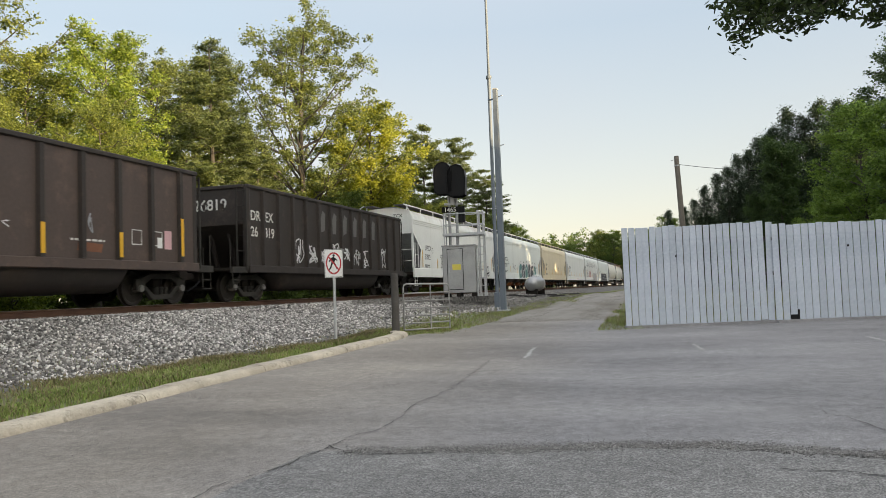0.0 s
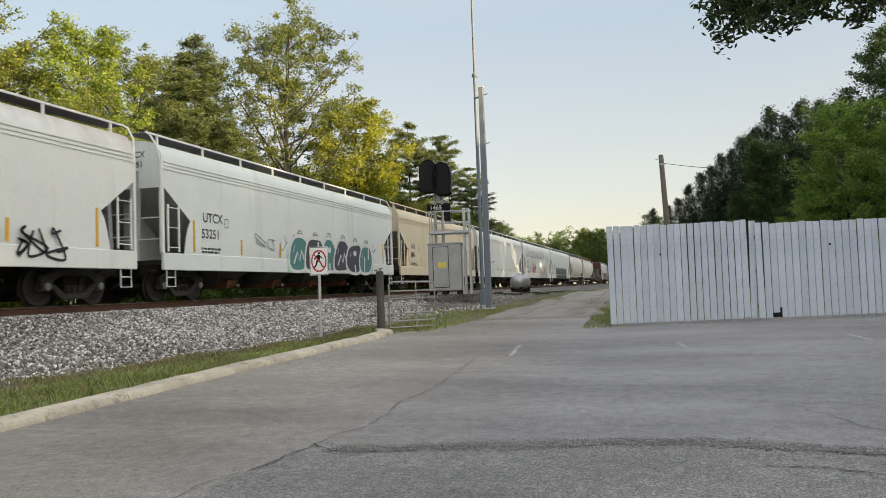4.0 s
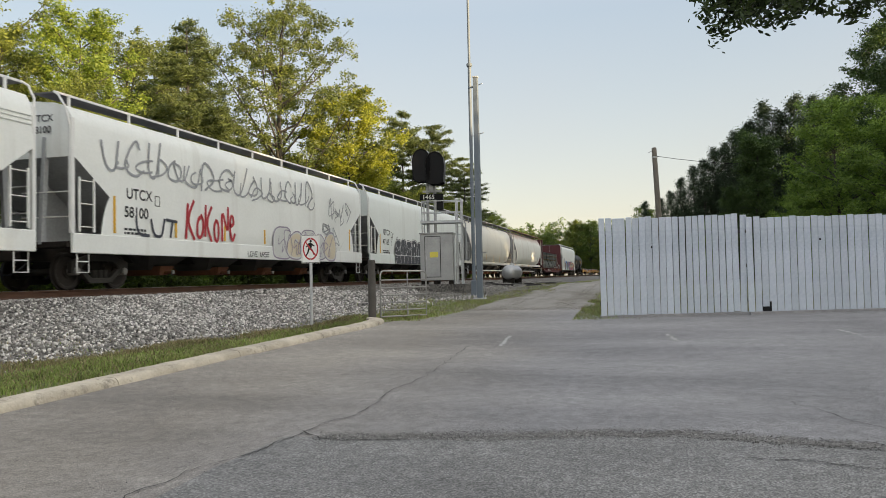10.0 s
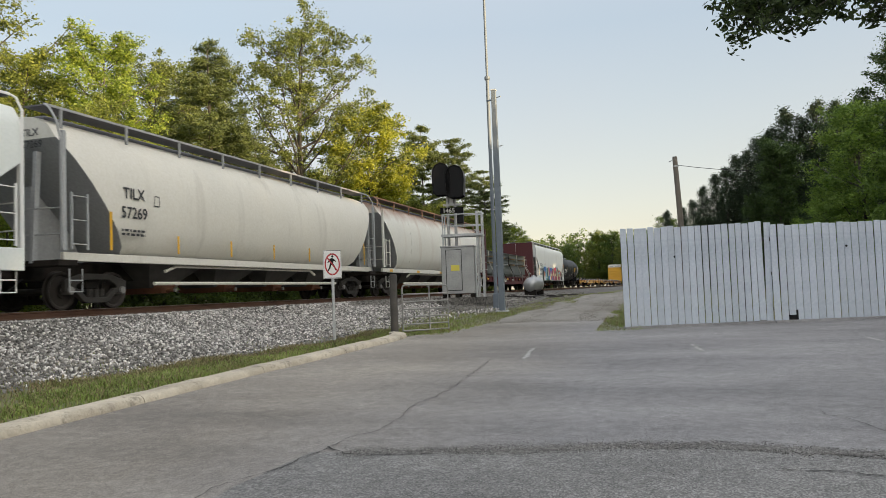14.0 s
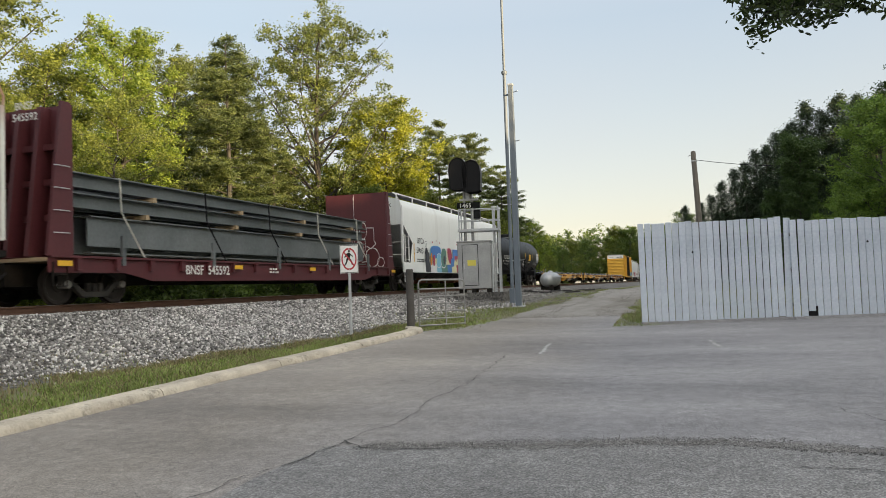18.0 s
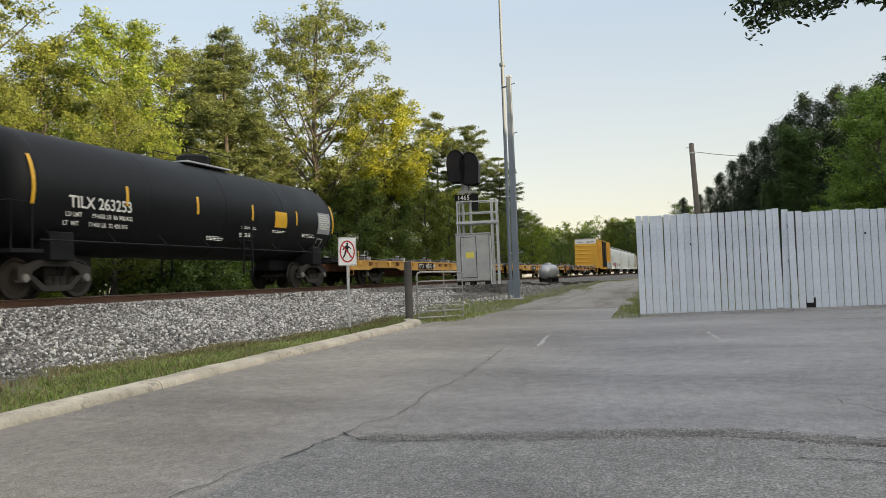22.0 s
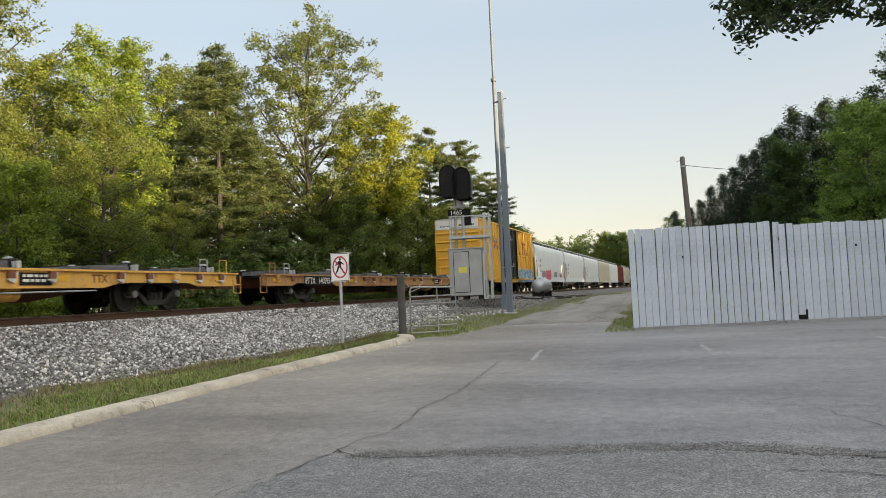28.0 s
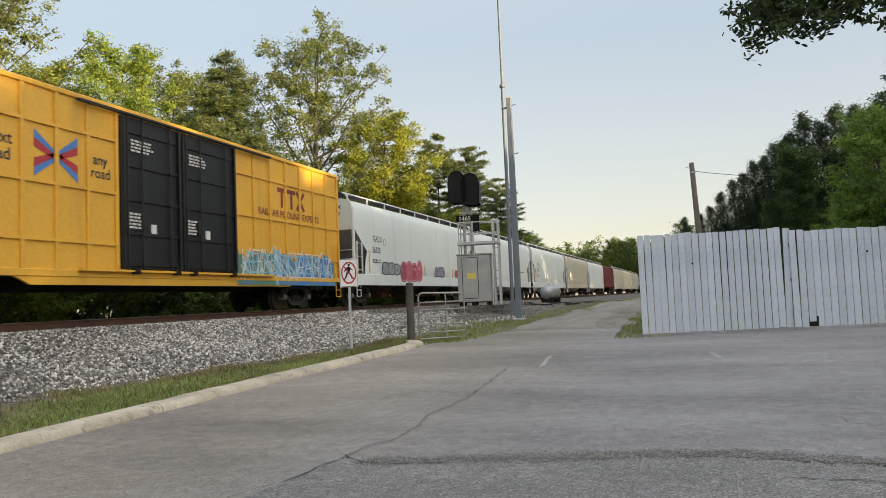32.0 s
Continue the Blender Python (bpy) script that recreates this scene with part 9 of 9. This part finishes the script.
def build_poles():
    x, y = spot(-12.52, 29.4)
    z = ground_z(x, y)
    pole = thing("steel_pole", "tall grey square steel pole with a base plate", "pole", pose(x, y, z))
    part("shaft", Mesh().loft([[(a * w, b * w, h) for a, b in ((-1, -1), (1, -1), (1, 1), (-1, 1))] for w, h in ((0.105, 0.05), (0.105, 4.5), (0.085, 8.45))]), POLE_GREY, pole, bevel=0.012)
    part("base_plate", Mesh().box(-0.22, 0.22, -0.22, 0.22, 0.0, 0.05), GALV, pole, bevel=0.006)
    part("cap", Mesh().box(-0.1, 0.1, -0.1, 0.1, 8.45, 8.5), GALV, pole)
    for sx in (-1, 1):
        for sy in (-1, 1):
            part("anchor_bolt", Mesh().lathe((sx * 0.17, sy * 0.17, 0.05), 2, [(0.015, 0), (0.015, 0.09)], 6), GALV, pole)
    part("stub", Mesh().bar((0.0, 0, 8.1), (-0.32, 0.15, 8.12), 0.05), POLE_GREY, pole)
    x, y = spot(-12.95, 31.5)
    z = ground_z(x, y) + 0.15
    mast = thing("antenna_mast", "slim grey telescoping antenna mast", "mast", pose(x, y, z))
    part("footing", Mesh().box(-0.11, 0.11, -0.11, 0.11, -0.3, 0.5), POLE_GREY, mast, "grey base socket", bevel=0.02)
    part("lower_tube", Mesh().lathe((0, 0, 0.5), 2, [(0.075, 0), (0.07, 8.8)], 12), POLE_GREY, mast, smooth=True)
    part("joint", Mesh().lathe((0, 0, 9.25), 2, [(0.10, 0), (0.12, 0.05), (0.12, 0.12), (0.08, 0.16)], 12), POLE_GREY, mast)
    part("upper_tube", Mesh().lathe((0, 0, 9.4), 2, [(0.055, 0), (0.05, 5.6)], 12), POLE_GREY, mast, smooth=True)
    for k, zz in enumerate((1.6, 3.9, 6.4, 8.4)):
        part("clamp", Mesh().bar((0, 0, zz), (0.62, -0.4, zz + 0.02), 0.03), GALV, mast)
    # timber pole and its wire behind the fence
    ux, uy = spot(0.62, 46)
    uz = ground_z(ux, uy)
    up = thing("utility_pole", "weathered timber utility pole", "utility pole", pose(ux, uy, uz, 0, -2.2, 0))
    part("shaft", Mesh().lathe((0, 0, -0.2), 2, [(0.19, 0), (0.16, 4), (0.135, 7.85), (0.11, 7.9)], 12), POLE_WOOD, up, smooth=True)
    part("clamp", Mesh().lathe((0, 0, 7.1), 2, [(0.16, 0), (0.16, 0.08)], 12).tube([(-0.15, 0, 7.5), (-0.32, 0, 7.45)], 0.02, 5), GALV, up)
    a, b = Vector((ux - 0.2, uy, uz + 7.2)), Vector((ux + 15, uy - 3, uz + 6.6))
    pts = [a.lerp(b, k / 14) - Vector((0, 0, 1.6 * (k / 14) * (1 - k / 14) * 2)) for k in range(15)]
    solo("overhead_wire", Mesh().tube(pts, 0.014, 4), BLACK, "thin black overhead wire", "wire")


def build_tank():
    x, y = spot(-10.15, 45.0)

    def top(px, py):
        return max(ground_z(px, py) - 0.03, bed_profile(px, py) if px < -7.0 else -9)
    z = top(x, y)
    tank = thing("propane_tank", "small silver propane tank on a timber frame", "tank", pose(x, y, z + 0.2, 0, 0, -16) @ Matrix.Scale(0.92, 4))
    prof = [(0.02, -0.85), (0.22, -0.82), (0.38, -0.70), (0.45, -0.52), (0.46, 0.0), (0.45, 0.52), (0.38, 0.70), (0.22, 0.82), (0.02, 0.85)]
    part("shell", Mesh().lathe((0, 0, 0.50), 1, prof, 24), TANK_SILVER, tank, smooth=True)
    part("valve_dome", Mesh().lathe((0, 0, 0.93), 2, [(0.16, 0), (0.16, 0.06), (0.12, 0.12), (0.02, 0.14)], 14), GALV, tank, smooth=True)
    for yy in (-0.5, 0.5):
        part("saddle", Mesh().box(-0.4, 0.4, yy - 0.05, yy + 0.05, -0.25, 0.16), RUNNING, tank)
    for px, py, l, a in ((-0.7, -3.4, 0.55, 0.2), (1.0, -1.2, 0.5, -0.5), (1.7, -3.0, 0.5, 0.9), (0.3, -4.4, 0.6, -0.3), (1.6, 1.8, 0.6, 0.3), (2.3, -0.6, 0.45, 1.1), (-1.1, -1.2, 0.4, -0.9), (0.7, -2.6, 0.6, 1.3)):
        px, py = x + px, y + py
        ends = [(px + e * l * math.cos(a), py + e * l * math.sin(a)) for e in (-1, 1)]
        solo("old_tie", Mesh().bar((*ends[0], top(*ends[0]) + 0.05), (*ends[1], top(*ends[1]) + 0.07), 0.12, 0.09), CRACK, "black discarded timber on gravel", "timber", group="discarded ties", bevel=0.015)
    rng = random.Random(5)
    spots = []
    for _ in range(5200):
        px, py = x + rng.gauss(1.2, 1.9), y + rng.gauss(-3.0, 4.5)
        if px < -5.2:
            spots.append((px, py, top(px, py) + 0.015, rng.uniform(0.02, 0.045)))
    scatter("spread_gravel", spots, STONES_DULL, "grey gravel spread round the tank", 17)


build_sign()
build_gate()
build_signal()
build_poles()
build_tank()

motions()
